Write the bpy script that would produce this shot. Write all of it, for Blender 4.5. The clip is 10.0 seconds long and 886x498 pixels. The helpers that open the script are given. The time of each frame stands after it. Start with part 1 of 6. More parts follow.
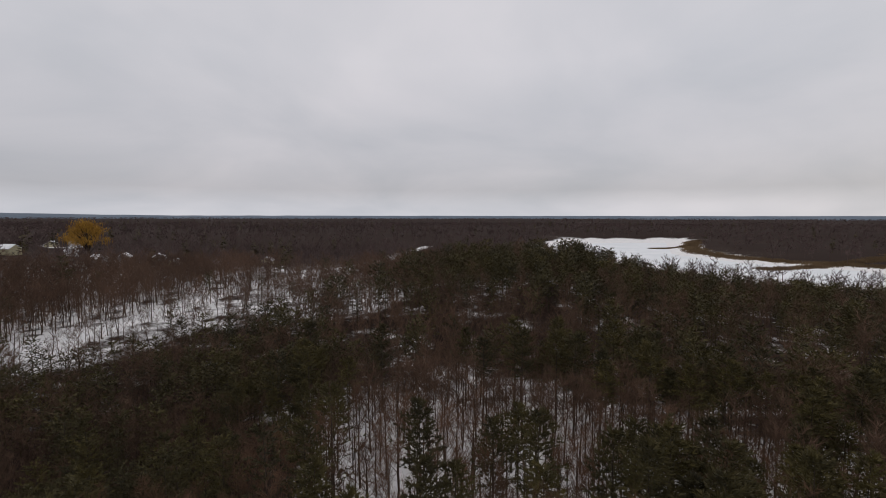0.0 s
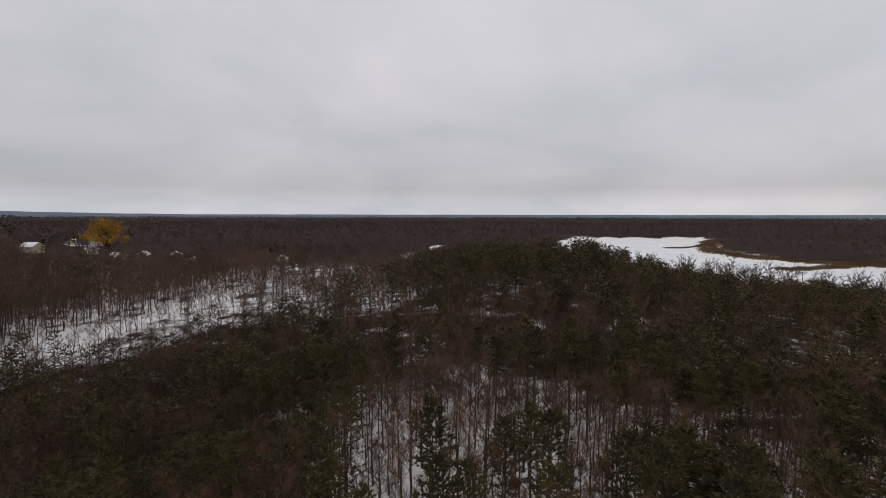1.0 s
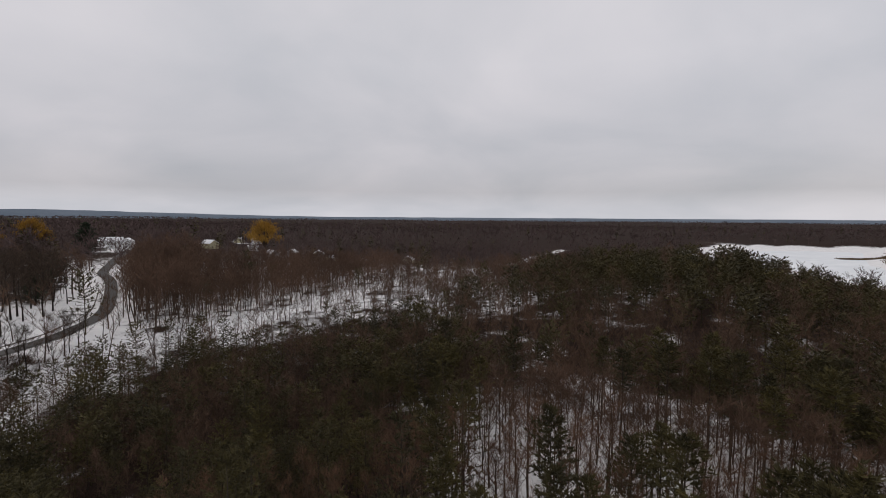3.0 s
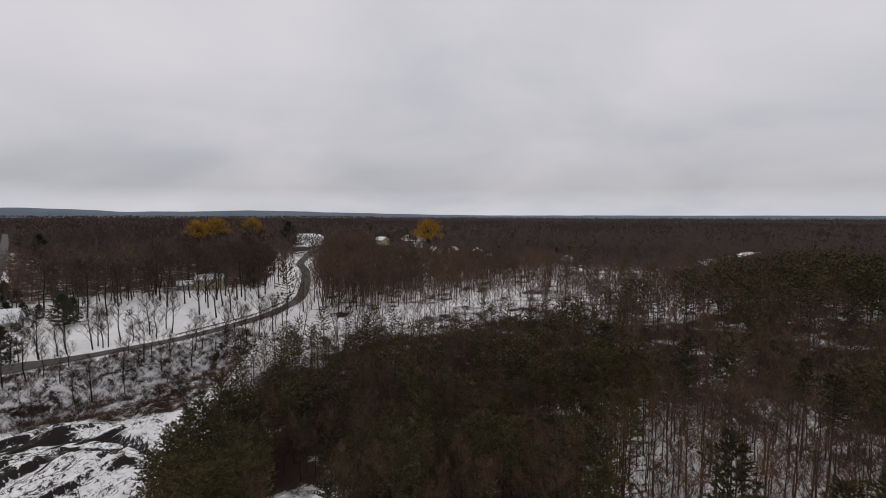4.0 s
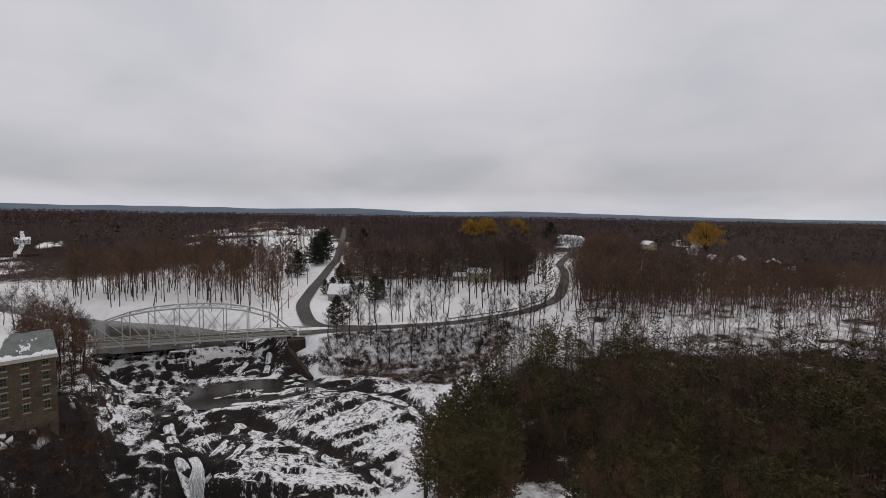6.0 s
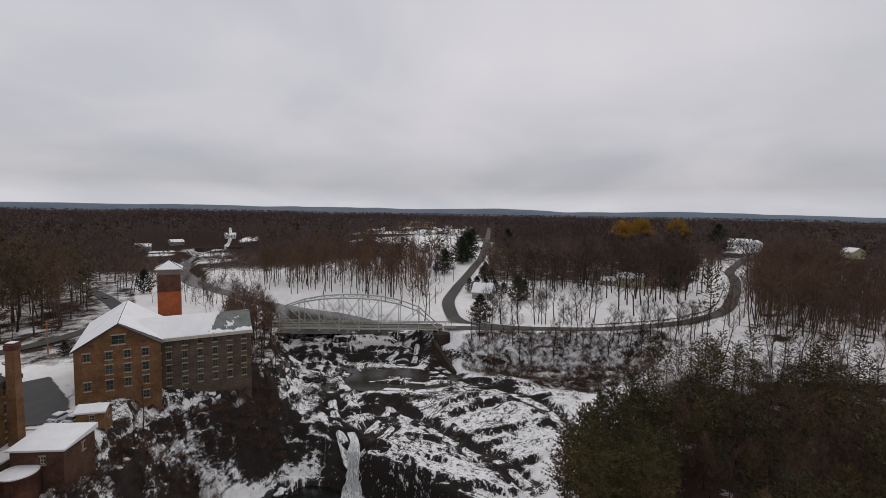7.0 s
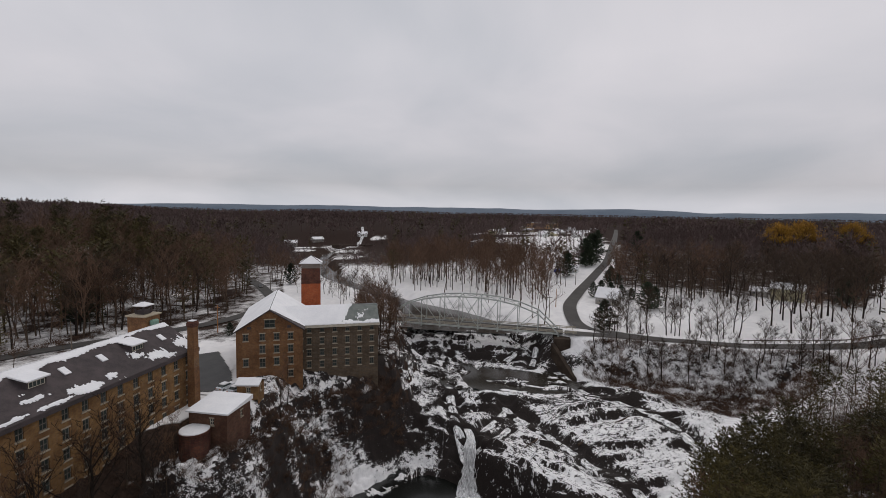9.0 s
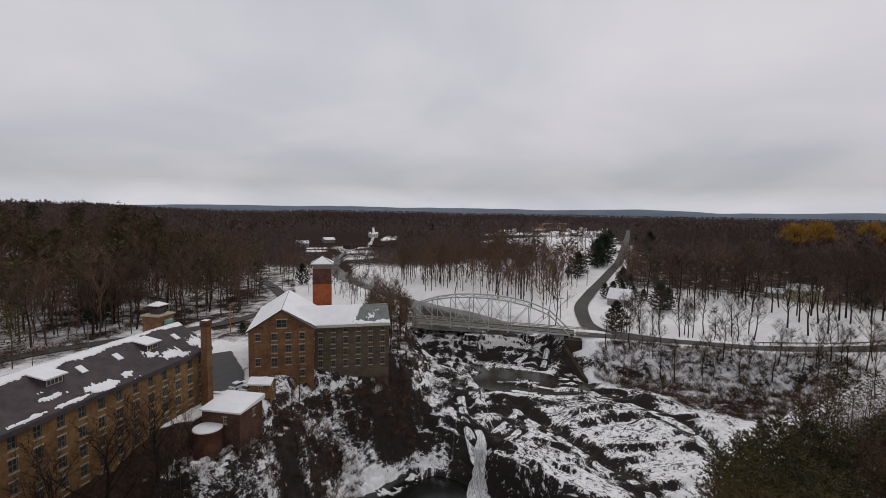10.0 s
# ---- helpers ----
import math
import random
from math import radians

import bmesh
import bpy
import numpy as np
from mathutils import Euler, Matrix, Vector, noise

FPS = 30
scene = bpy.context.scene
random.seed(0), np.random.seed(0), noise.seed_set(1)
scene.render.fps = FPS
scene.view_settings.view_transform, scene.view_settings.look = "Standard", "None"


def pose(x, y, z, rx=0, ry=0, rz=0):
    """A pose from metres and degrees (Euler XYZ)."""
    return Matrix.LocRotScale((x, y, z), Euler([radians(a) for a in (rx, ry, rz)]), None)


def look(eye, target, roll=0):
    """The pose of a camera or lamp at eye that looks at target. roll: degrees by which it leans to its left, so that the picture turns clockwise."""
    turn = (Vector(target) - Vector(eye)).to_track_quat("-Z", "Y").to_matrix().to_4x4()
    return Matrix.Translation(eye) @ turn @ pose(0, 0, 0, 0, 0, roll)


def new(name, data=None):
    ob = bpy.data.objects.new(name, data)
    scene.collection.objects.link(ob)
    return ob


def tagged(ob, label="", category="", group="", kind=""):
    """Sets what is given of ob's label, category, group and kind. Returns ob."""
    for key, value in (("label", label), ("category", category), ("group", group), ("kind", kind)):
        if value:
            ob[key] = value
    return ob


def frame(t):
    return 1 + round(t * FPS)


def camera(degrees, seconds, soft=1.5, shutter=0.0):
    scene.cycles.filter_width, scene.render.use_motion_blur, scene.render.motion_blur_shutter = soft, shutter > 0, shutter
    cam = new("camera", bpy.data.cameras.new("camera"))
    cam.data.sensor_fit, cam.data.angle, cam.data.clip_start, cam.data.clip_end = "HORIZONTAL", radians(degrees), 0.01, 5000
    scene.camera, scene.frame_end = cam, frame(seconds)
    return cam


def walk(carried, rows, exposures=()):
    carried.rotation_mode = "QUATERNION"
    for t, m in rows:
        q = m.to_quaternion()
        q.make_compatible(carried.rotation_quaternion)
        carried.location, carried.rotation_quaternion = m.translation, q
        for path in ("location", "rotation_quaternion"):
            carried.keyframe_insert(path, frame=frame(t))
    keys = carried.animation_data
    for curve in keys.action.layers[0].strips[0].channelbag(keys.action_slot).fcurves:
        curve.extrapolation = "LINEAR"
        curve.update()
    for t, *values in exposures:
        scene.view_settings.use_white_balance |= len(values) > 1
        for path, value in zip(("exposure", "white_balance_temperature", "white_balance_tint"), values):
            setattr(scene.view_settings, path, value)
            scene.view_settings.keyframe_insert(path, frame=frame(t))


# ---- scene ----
H = 40.0                      # height of the camera above the road
cam = camera(86.9, 10.0, soft=0.65)
# seconds, yaw, pitch, roll: the camera hovers and turns left
PATH = [
    (0.0, -0.00, -3.96, -0.08),
    (0.5, 0.50, -4.06, -0.09),
    (1.0, 1.58, -4.10, -0.10),
    (1.5, 3.68, -4.14, -0.07),
    (2.0, 4.79, -4.08, -0.17),
    (2.2, 6.12, -4.03, -0.17),
    (3.3, 21.90, -3.88, -0.24),
    (3.5, 25.87, -4.04, -0.01),
    (4.0, 35.54, -4.03, -0.10),
    (4.5, 44.01, -4.03, -0.22),
    (5.0, 51.62, -4.04, -0.37),
    (5.5, 58.86, -4.03, -0.69),
    (5.7, 61.87, -4.05, -0.81),
    (6.8, 80.84, -4.31, -0.82),
    (7.0, 84.31, -4.35, -0.95),
    (7.5, 92.07, -4.48, -1.06),
    (8.0, 97.50, -4.50, -1.18),
    (8.5, 98.84, -4.55, -1.16),
    (9.0, 99.01, -4.54, -1.09),
    (9.5, 99.55, -4.53, -1.08),
    (10.0, 100.30, -4.49, -1.01),
]
walk(cam, [(t, pose(0, 0, H, 90 + p, r, y)) for t, y, p, r in PATH], [(0.0, -0.08), (10.0, -0.08)])

# ---------------------------------------------------------------- light: overcast winter sky
world = bpy.data.worlds.new("overcast_sky")
scene.world = world
world.use_nodes = True
wt = world.node_tree
wt.nodes.clear()


def wnode(kind, **kw):
    n = wt.nodes.new(kind)
    for k, v in kw.items():
        if k == "operation":
            n.operation = v
        else:
            n.inputs[int(k[1:])].default_value = v
    return n


w_out = wt.nodes.new("ShaderNodeOutputWorld")
w_bg = wt.nodes.new("ShaderNodeBackground")
sky = wt.nodes.new("ShaderNodeTexSky")
sky.sky_type = "NISHITA"
sky.sun_disc = False
sky.sun_elevation, sky.sun_rotation = radians(28), radians(60)
w_tc = wt.nodes.new("ShaderNodeTexCoord")
w_sep = wt.nodes.new("ShaderNodeSeparateXYZ")
wt.links.new(w_tc.outputs["Generated"], w_sep.inputs[0])
# a flat cloud deck: direction divided by height gives the perspective of the layer
w_abs = wnode("ShaderNodeMath", operation="ABSOLUTE")
wt.links.new(w_sep.outputs[2], w_abs.inputs[0])
w_add = wnode("ShaderNodeMath", operation="ADD", i1=0.3)
wt.links.new(w_abs.outputs[0], w_add.inputs[0])
w_dx = wnode("ShaderNodeMath", operation="DIVIDE")
w_dy = wnode("ShaderNodeMath", operation="DIVIDE")
for d, s in ((w_dx, 0), (w_dy, 1)):
    wt.links.new(w_sep.outputs[s], d.inputs[0])
    wt.links.new(w_add.outputs[0], d.inputs[1])
w_com = wt.nodes.new("ShaderNodeCombineXYZ")
wt.links.new(w_dx.outputs[0], w_com.inputs[0])
wt.links.new(w_dy.outputs[0], w_com.inputs[1])
w_n = wt.nodes.new("ShaderNodeTexNoise")
w_n.inputs["Scale"].default_value, w_n.inputs["Detail"].default_value = 1.1, 6.0
w_n.inputs["Roughness"].default_value, w_n.inputs["Distortion"].default_value = 0.48, 0.35
wt.links.new(w_com.outputs[0], w_n.inputs["Vector"])
w_ramp = wt.nodes.new("ShaderNodeValToRGB")
w_ramp.color_ramp.elements[0].position, w_ramp.color_ramp.elements[0].color = 0.28, (0.535, 0.552, 0.587, 1)
w_ramp.color_ramp.elements[1].position, w_ramp.color_ramp.elements[1].color = 0.68, (0.73, 0.712, 0.735, 1)
wt.links.new(w_n.outputs[0], w_ramp.inputs[0])
# the deck is thicker and greyer just above the horizon, with a paler rim at it
w_h = wt.nodes.new("ShaderNodeValToRGB")
e = w_h.color_ramp.elements
e[0].position, e[0].color = 0.0, (0.98, 1.0, 1.04, 1)
e[1].position, e[1].color = 1.0, (0.95, 0.98, 1.0, 1)
for pos, c in ((0.022, (0.95, 0.96, 1.0, 1)), (0.055, (0.80, 0.79, 0.81, 1)), (0.13, (0.9, 0.89, 0.91, 1)), (0.3, (1.08, 1.06, 1.07, 1))):
    x = e.new(pos)
    x.color = c
wt.links.new(w_abs.outputs[0], w_h.inputs[0])
w_mul = wt.nodes.new("ShaderNodeMix")
w_mul.data_type, w_mul.blend_type = "RGBA", "MULTIPLY"
w_mul.inputs[0].default_value = 1.0
wt.links.new(w_ramp.outputs[0], w_mul.inputs[6])
wt.links.new(w_h.outputs[0], w_mul.inputs[7])
w_sky = wt.nodes.new("ShaderNodeMix")
w_sky.data_type, w_sky.blend_type = "RGBA", "MULTIPLY"
w_sky.inputs[0].default_value = 1.0
w_sky.inputs[7].default_value = (0.08, 0.08, 0.08, 1)
wt.links.new(sky.outputs[0], w_sky.inputs[6])
w_mix = wt.nodes.new("ShaderNodeMix")
w_mix.data_type = "RGBA"
w_mix.inputs[0].default_value = 0.93
wt.links.new(w_sky.outputs[2], w_mix.inputs[6])
wt.links.new(w_mul.outputs[2], w_mix.inputs[7])
wt.links.new(w_mix.outputs[2], w_bg.inputs[0])
w_bg.inputs[1].default_value = 1.0
wt.links.new(w_bg.outputs[0], w_out.inputs[0])

sun_data = bpy.data.lights.new("sun", "SUN")
sun_data.energy, sun_data.angle, sun_data.color = 0.6, radians(60), (1.0, 0.91, 0.83)
sun = new("sun", sun_data)
sun.matrix_world = look((-60, 35, 100), (0, 0, 0))


# ---------------------------------------------------------------- materials
def nodes_of(name):
    m = bpy.data.materials.new(name)
    m.use_nodes = True
    t = m.node_tree
    return m, t, t.nodes["Principled BSDF"]


def link(t, a, b):
    t.links.new(a, b)


def coords(t, space):
    if space == "world":
        return t.nodes.new("ShaderNodeNewGeometry").outputs["Position"]
    return t.nodes.new("ShaderNodeTexCoord").outputs["Object"]


def noise_fac(t, co, scale, detail=4.0, rough=0.6):
    n = t.nodes.new("ShaderNodeTexNoise")
    n.inputs["Scale"].default_value, n.inputs["Detail"].default_value, n.inputs["Roughness"].default_value = scale, detail, rough
    link(t, co, n.inputs["Vector"])
    return n.outputs[0]


def ramp(t, fac, stops):
    r = t.nodes.new("ShaderNodeValToRGB")
    el = r.color_ramp.elements
    el[0].position, el[0].color = stops[0][0], (*stops[0][1], 1)
    el[1].position, el[1].color = stops[-1][0], (*stops[-1][1], 1)
    for p, c in stops[1:-1]:
        x = el.new(p)
        x.color = (*c, 1)
    link(t, fac, r.inputs[0])
    return r.outputs[0]


def mixc(t, fac, a, b, blend="MIX"):
    m = t.nodes.new("ShaderNodeMix")
    m.data_type, m.blend_type = "RGBA", blend
    for v, i in ((fac, 0), (a, 6), (b, 7)):
        if isinstance(v, (int, float)):
            m.inputs[i].default_value = v
        elif isinstance(v, tuple):
            m.inputs[i].default_value = (*v, 1)
        else:
            link(t, v, m.inputs[i])
    return m.outputs[2]


def mathn(t, op, a, b=0.0):
    m = t.nodes.new("ShaderNodeMath")
    m.operation = op
    for v, i in ((a, 0), (b, 1)):
        if isinstance(v, (int, float)):
            m.inputs[i].default_value = v
        else:
            link(t, v, m.inputs[i])
    return m.outputs[0]


def bump(t, bsdf, height, strength=0.4, distance=0.05):
    b = t.nodes.new("ShaderNodeBump")
    b.inputs["Strength"].default_value, b.inputs["Distance"].default_value = strength, distance
    link(t, height, b.inputs["Height"])
    link(t, b.outputs[0], bsdf.inputs["Normal"])


def plain(name, c1, c2, rough=0.8, scale=3.0, fine=25.0, space="object", vary=0.0, metal=0.0, island=False, bumpy=0.3):
    """Two colours mixed by broad and fine noise; vary: brightness spread between objects or islands."""
    m, t, b = nodes_of(name)
    co = coords(t, space)
    n1, n2 = noise_fac(t, co, scale), noise_fac(t, co, fine, 3.0)
    f = mathn(t, "ADD", mathn(t, "MULTIPLY", n1, 0.65), mathn(t, "MULTIPLY", n2, 0.35))
    col = ramp(t, f, [(0.36, c1), (0.64, c2)])
    if vary:
        r = t.nodes.new("ShaderNodeNewGeometry").outputs["Random Per Island"] if island else t.nodes.new("ShaderNodeObjectInfo").outputs["Random"]
        v = mathn(t, "ADD", mathn(t, "MULTIPLY", r, 2 * vary), 1 - vary)
        col = mixc(t, 1.0, col, v, "MULTIPLY")
    link(t, col, b.inputs["Base Color"])
    b.inputs["Roughness"].default_value, b.inputs["Metallic"].default_value = rough, metal
    if rough >= 0.9:              # dull bark, twigs and litter
        b.inputs["Specular IOR Level"].default_value = 0.12
    if bumpy:
        bump(t, b, n2, bumpy, 0.03)
    return m


def snow_over(name, under1, under2, lo, hi, scale=0.5, sharp=0.16, space="world", rough=0.9, amount=0.5, bare="", hold="", grain=0.0, fine=0.5):
    """Ground or rock with snow lying where it is level; lo..hi: the upward part of the normal at which snow takes hold."""
    m, t, b = nodes_of(name)
    co = coords(t, space)
    g = t.nodes.new("ShaderNodeNewGeometry")
    sep = t.nodes.new("ShaderNodeSeparateXYZ")
    link(t, g.outputs["Normal"], sep.inputs[0])
    up = t.nodes.new("ShaderNodeMapRange")
    up.inputs[1].default_value, up.inputs[2].default_value = lo, hi
    link(t, sep.outputs[2], up.inputs[0])
    n1, n2 = noise_fac(t, co, scale, 6.0, 0.65), noise_fac(t, co, scale * 9, 3.0)
    k = mathn(t, "ADD", up.outputs[0], mathn(t, "ADD", mathn(t, "MULTIPLY", n1, 1.3), mathn(t, "ADD", mathn(t, "MULTIPLY", n2, fine), 0.25 - 0.5 * fine)))
    if bare:
        at = t.nodes.new("ShaderNodeAttribute")
        at.attribute_name = bare
        k = mathn(t, "SUBTRACT", k, mathn(t, "MULTIPLY", at.outputs["Fac"], 1.1))
    if grain:                     # cracks along the bedding
        mp = t.nodes.new("ShaderNodeMapping")
        mp.inputs["Rotation"].default_value = (0, 0, radians(-50))
        mp.inputs["Scale"].default_value = (0.28, 2.0, 1.0)
        link(t, co, mp.inputs[0])
        gn = noise_fac(t, mp.outputs[0], 1.0, 5.0, 0.7)
        k = mathn(t, "ADD", k, mathn(t, "MULTIPLY", mathn(t, "SUBTRACT", gn, 0.5), 2 * grain))
    if hold:
        at = t.nodes.new("ShaderNodeAttribute")
        at.attribute_name = hold
        k = mathn(t, "ADD", k, mathn(t, "MULTIPLY", at.outputs["Fac"], 0.75))
    cover = t.nodes.new("ShaderNodeMapRange")
    cover.inputs[1].default_value, cover.inputs[2].default_value = 1.9 - amount - sharp, 1.9 - amount + sharp
    link(t, k, cover.inputs[0])
    under = ramp(t, n2, [(0.3, under1), (0.7, under2)])
    if bare:                      # canopy shade painted as a darker floor where the litter value runs high
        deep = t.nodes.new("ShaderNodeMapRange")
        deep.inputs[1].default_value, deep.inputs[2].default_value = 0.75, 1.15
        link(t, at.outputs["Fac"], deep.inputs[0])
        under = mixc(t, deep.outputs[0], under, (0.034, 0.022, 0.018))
    white = ramp(t, n1, [(0.35, (0.74, 0.725, 0.725)), (0.65, (0.86, 0.84, 0.83))])
    link(t, mixc(t, cover.outputs[0], under, white), b.inputs["Base Color"])
    b.inputs["Roughness"].default_value = rough
    b.inputs["Specular IOR Level"].default_value = 0.03
    bump(t, b, n2, 0.35, 0.08)
    return m


def ledge_rock(name, under1, under2):
    """Dark bedded rock; the snow lies by the mesh's own "snow_hold", frayed by noise in plan."""
    m, t, b = nodes_of(name)
    co = coords(t, "world")
    mp = t.nodes.new("ShaderNodeMapping")
    mp.inputs["Scale"].default_value = (1, 1, 1.4)
    link(t, co, mp.inputs[0])
    n1, n2 = noise_fac(t, mp.outputs[0], 0.8, 4.0, 0.65), noise_fac(t, mp.outputs[0], 3.6, 3.0, 0.7)
    at = t.nodes.new("ShaderNodeAttribute")
    at.attribute_name = "snow_hold"
    bed_at = t.nodes.new("ShaderNodeAttribute")
    bed_at.attribute_name = "bedding"
    k = at.outputs["Fac"]
    # joints along the bedding, broad and hairline
    for (sx, sy), gain in (((0.8, 0.17), 3.0), ((2.4, 0.62), 4.2), ((6.0, 2.2), 2.6)):
        mb = t.nodes.new("ShaderNodeMapping")
        mb.inputs["Scale"].default_value = (sx, sy, 0.0)
        link(t, bed_at.outputs["Vector"], mb.inputs[0])
        k = mathn(t, "ADD", k, mathn(t, "MULTIPLY", mathn(t, "SUBTRACT", noise_fac(t, mb.outputs[0], 1.0, 4.0, 0.7), 0.5), gain))
    k = mathn(t, "ADD", k, mathn(t, "ADD", mathn(t, "MULTIPLY", mathn(t, "SUBTRACT", n1, 0.5), 1.6), mathn(t, "MULTIPLY", mathn(t, "SUBTRACT", n2, 0.5), 1.5)))
    cover = t.nodes.new("ShaderNodeMapRange")
    cover.inputs[1].default_value, cover.inputs[2].default_value = 0.44, 0.56
    link(t, k, cover.inputs[0])
    under = ramp(t, n2, [(0.3, under1), (0.7, under2)])
    white = ramp(t, n1, [(0.35, (0.76, 0.75, 0.755)), (0.65, (0.9, 0.89, 0.89))])
    link(t, mixc(t, cover.outputs[0], under, white), b.inputs["Base Color"])
    b.inputs["Roughness"].default_value = 0.75
    b.inputs["Specular IOR Level"].default_value = 0.25
    bump(t, b, n2, 0.4, 0.08)
    return m


def masonry(name, c1, c2, mortar, bw, bh, stain=(0.5, 0.45, 0.4)):
    """Brick or stone courses; the wall is far enough away that the courses stay in the material."""
    m, t, b = nodes_of(name)
    g = t.nodes.new("ShaderNodeTexCoord")
    sep = t.nodes.new("ShaderNodeSeparateXYZ")
    link(t, g.outputs["Object"], sep.inputs[0])
    com = t.nodes.new("ShaderNodeCombineXYZ")
    link(t, mathn(t, "ADD", sep.outputs[0], sep.outputs[1]), com.inputs[0])
    link(t, sep.outputs[2], com.inputs[1])
    br = t.nodes.new("ShaderNodeTexBrick")
    br.inputs["Scale"].default_value = 1.0
    br.inputs["Brick Width"].default_value, br.inputs["Row Height"].default_value, br.inputs["Mortar Size"].default_value = bw, bh, bh * 0.09
    br.inputs["Color1"].default_value, br.inputs["Color2"].default_value, br.inputs["Mortar"].default_value = (*c1, 1), (*c2, 1), (*mortar, 1)
    link(t, com.outputs[0], br.inputs["Vector"])
    n1, n2 = noise_fac(t, g.outputs["Object"], 0.35, 5.0, 0.65), noise_fac(t, g.outputs["Object"], 2.2, 4.0)
    s = ramp(t, n1, [(0.36, stain), (0.6, (1, 1, 1))])
    s2 = ramp(t, n2, [(0.3, (0.72, 0.72, 0.72)), (0.7, (1.12, 1.1, 1.08))])
    link(t, mixc(t, 1.0, mixc(t, 1.0, br.outputs["Color"], s, "MULTIPLY"), s2, "MULTIPLY"), b.inputs["Base Color"])
    b.inputs["Roughness"].default_value = 0.9
    bump(t, b, br.outputs["Fac"], -0.3, 0.02)
    return m


def glassy(name, tint):
    m, t, b = nodes_of(name)
    co = coords(t, "world")
    link(t, ramp(t, noise_fac(t, co, 0.4), [(0.35, tuple(c * 0.5 for c in tint)), (0.65, tint)]), b.inputs["Base Color"])
    b.inputs["Roughness"].default_value = 0.12
    return m


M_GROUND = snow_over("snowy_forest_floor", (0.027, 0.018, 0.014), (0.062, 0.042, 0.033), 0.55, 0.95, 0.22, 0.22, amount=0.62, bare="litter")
# far hills: the blue-grey of the haze is part of the base colour
M_HILL = plain("haze_blue_far_hills", (0.11, 0.14, 0.18), (0.15, 0.18, 0.22), 0.95, 0.004, 0.05, "world", bumpy=0)
M_ROCK = ledge_rock("snow_covered_ledge_rock", (0.010, 0.008, 0.008), (0.036, 0.026, 0.022))
M_SNOW = plain("snow", (0.76, 0.76, 0.78), (0.87, 0.865, 0.875), 0.85, 0.25, 3.0, "world", bumpy=0.3)
M_ROAD = plain("worn_asphalt", (0.04, 0.036, 0.033), (0.072, 0.065, 0.06), 0.85, 0.18, 6.0, "world")
M_SLUSH = snow_over("slushy_asphalt", (0.06, 0.058, 0.056), (0.11, 0.105, 0.1), 0.5, 0.9, 0.12, 0.14, amount=0.5, fine=0.2)
M_WETYARD = plain("wet_asphalt", (0.03, 0.029, 0.029), (0.06, 0.057, 0.056), 0.6, 0.3, 5.0, "world")
M_BARK = plain("grey_brown_bark", (0.036, 0.026, 0.0195), (0.09, 0.064, 0.047), 0.95, 1.5, 20.0, vary=0.35)
M_OLDBARK = plain("wet_black_bark", (0.016, 0.012, 0.010), (0.045, 0.034, 0.028), 0.95, 1.5, 20.0)
M_TWIG = plain("brown_twigs", (0.09, 0.05, 0.032), (0.165, 0.095, 0.06), 0.95, 0.8, 9.0, vary=0.35, bumpy=0)
M_TWIG_I = plain("brown_twigs_of_the_woods", (0.068, 0.044, 0.032), (0.172, 0.105, 0.072), 0.95, 0.05, 1.0, "world", bumpy=0)
M_FAR = plain("distant_bare_woods", (0.07, 0.05, 0.047), (0.145, 0.103, 0.096), 0.95, 0.012, 0.2, "world", bumpy=0)
M_PBARK = plain("dark_pine_bark", (0.04, 0.032, 0.026), (0.09, 0.07, 0.058), 0.95, 1.5, 20.0, vary=0.2)
M_NEEDLE = plain("olive_pine_needles", (0.03, 0.0235, 0.0055), (0.088, 0.068, 0.013), 0.8, 0.35, 6.0, vary=0.4, bumpy=0)
M_NEEDLE_I = plain("olive_needles_of_the_woods", (0.024, 0.0195, 0.0065), (0.09, 0.069, 0.0145), 0.8, 0.07, 1.2, "world", bumpy=0)
M_FIR = plain("dark_spruce_needles", (0.016, 0.026, 0.014), (0.045, 0.06, 0.028), 0.8, 0.4, 6.0, vary=0.25, bumpy=0)
M_WILLOW = plain("golden_willow_twigs", (0.34, 0.18, 0.03), (0.52, 0.30, 0.06), 0.9, 0.3, 3.0, vary=0.12, bumpy=0)
M_BRUSH = plain("russet_brush", (0.058, 0.036, 0.027), (0.135, 0.084, 0.06), 0.95, 0.12, 1.5, "world", bumpy=0)
M_REED = plain("dry_reeds", (0.12, 0.08, 0.045), (0.19, 0.13, 0.075), 0.95, 0.05, 0.6, "world", bumpy=0)
M_OCHRE = masonry("ochre_brown_brick", (0.31, 0.165, 0.052), (0.225, 0.115, 0.042), (0.24, 0.18, 0.11), 0.42, 0.15, (0.55, 0.48, 0.42))
M_BROWN = masonry("brown_brick", (0.26, 0.125, 0.045), (0.19, 0.088, 0.036), (0.2, 0.14, 0.09), 0.42, 0.15, (0.55, 0.48, 0.42))
M_STONE = masonry("brown_grey_stone", (0.15, 0.105, 0.065), (0.105, 0.075, 0.05), (0.15, 0.125, 0.10), 0.8, 0.35, (0.6, 0.58, 0.55))
M_RED = masonry("orange_red_brick", (0.50, 0.115, 0.03), (0.40, 0.085, 0.025), (0.32, 0.17, 0.1), 0.42, 0.15, (0.75, 0.65, 0.6))
M_RUST = masonry("dark_sooty_brick", (0.17, 0.055, 0.03), (0.085, 0.035, 0.025), (0.12, 0.07, 0.05), 0.42, 0.15, (0.5, 0.4, 0.4))
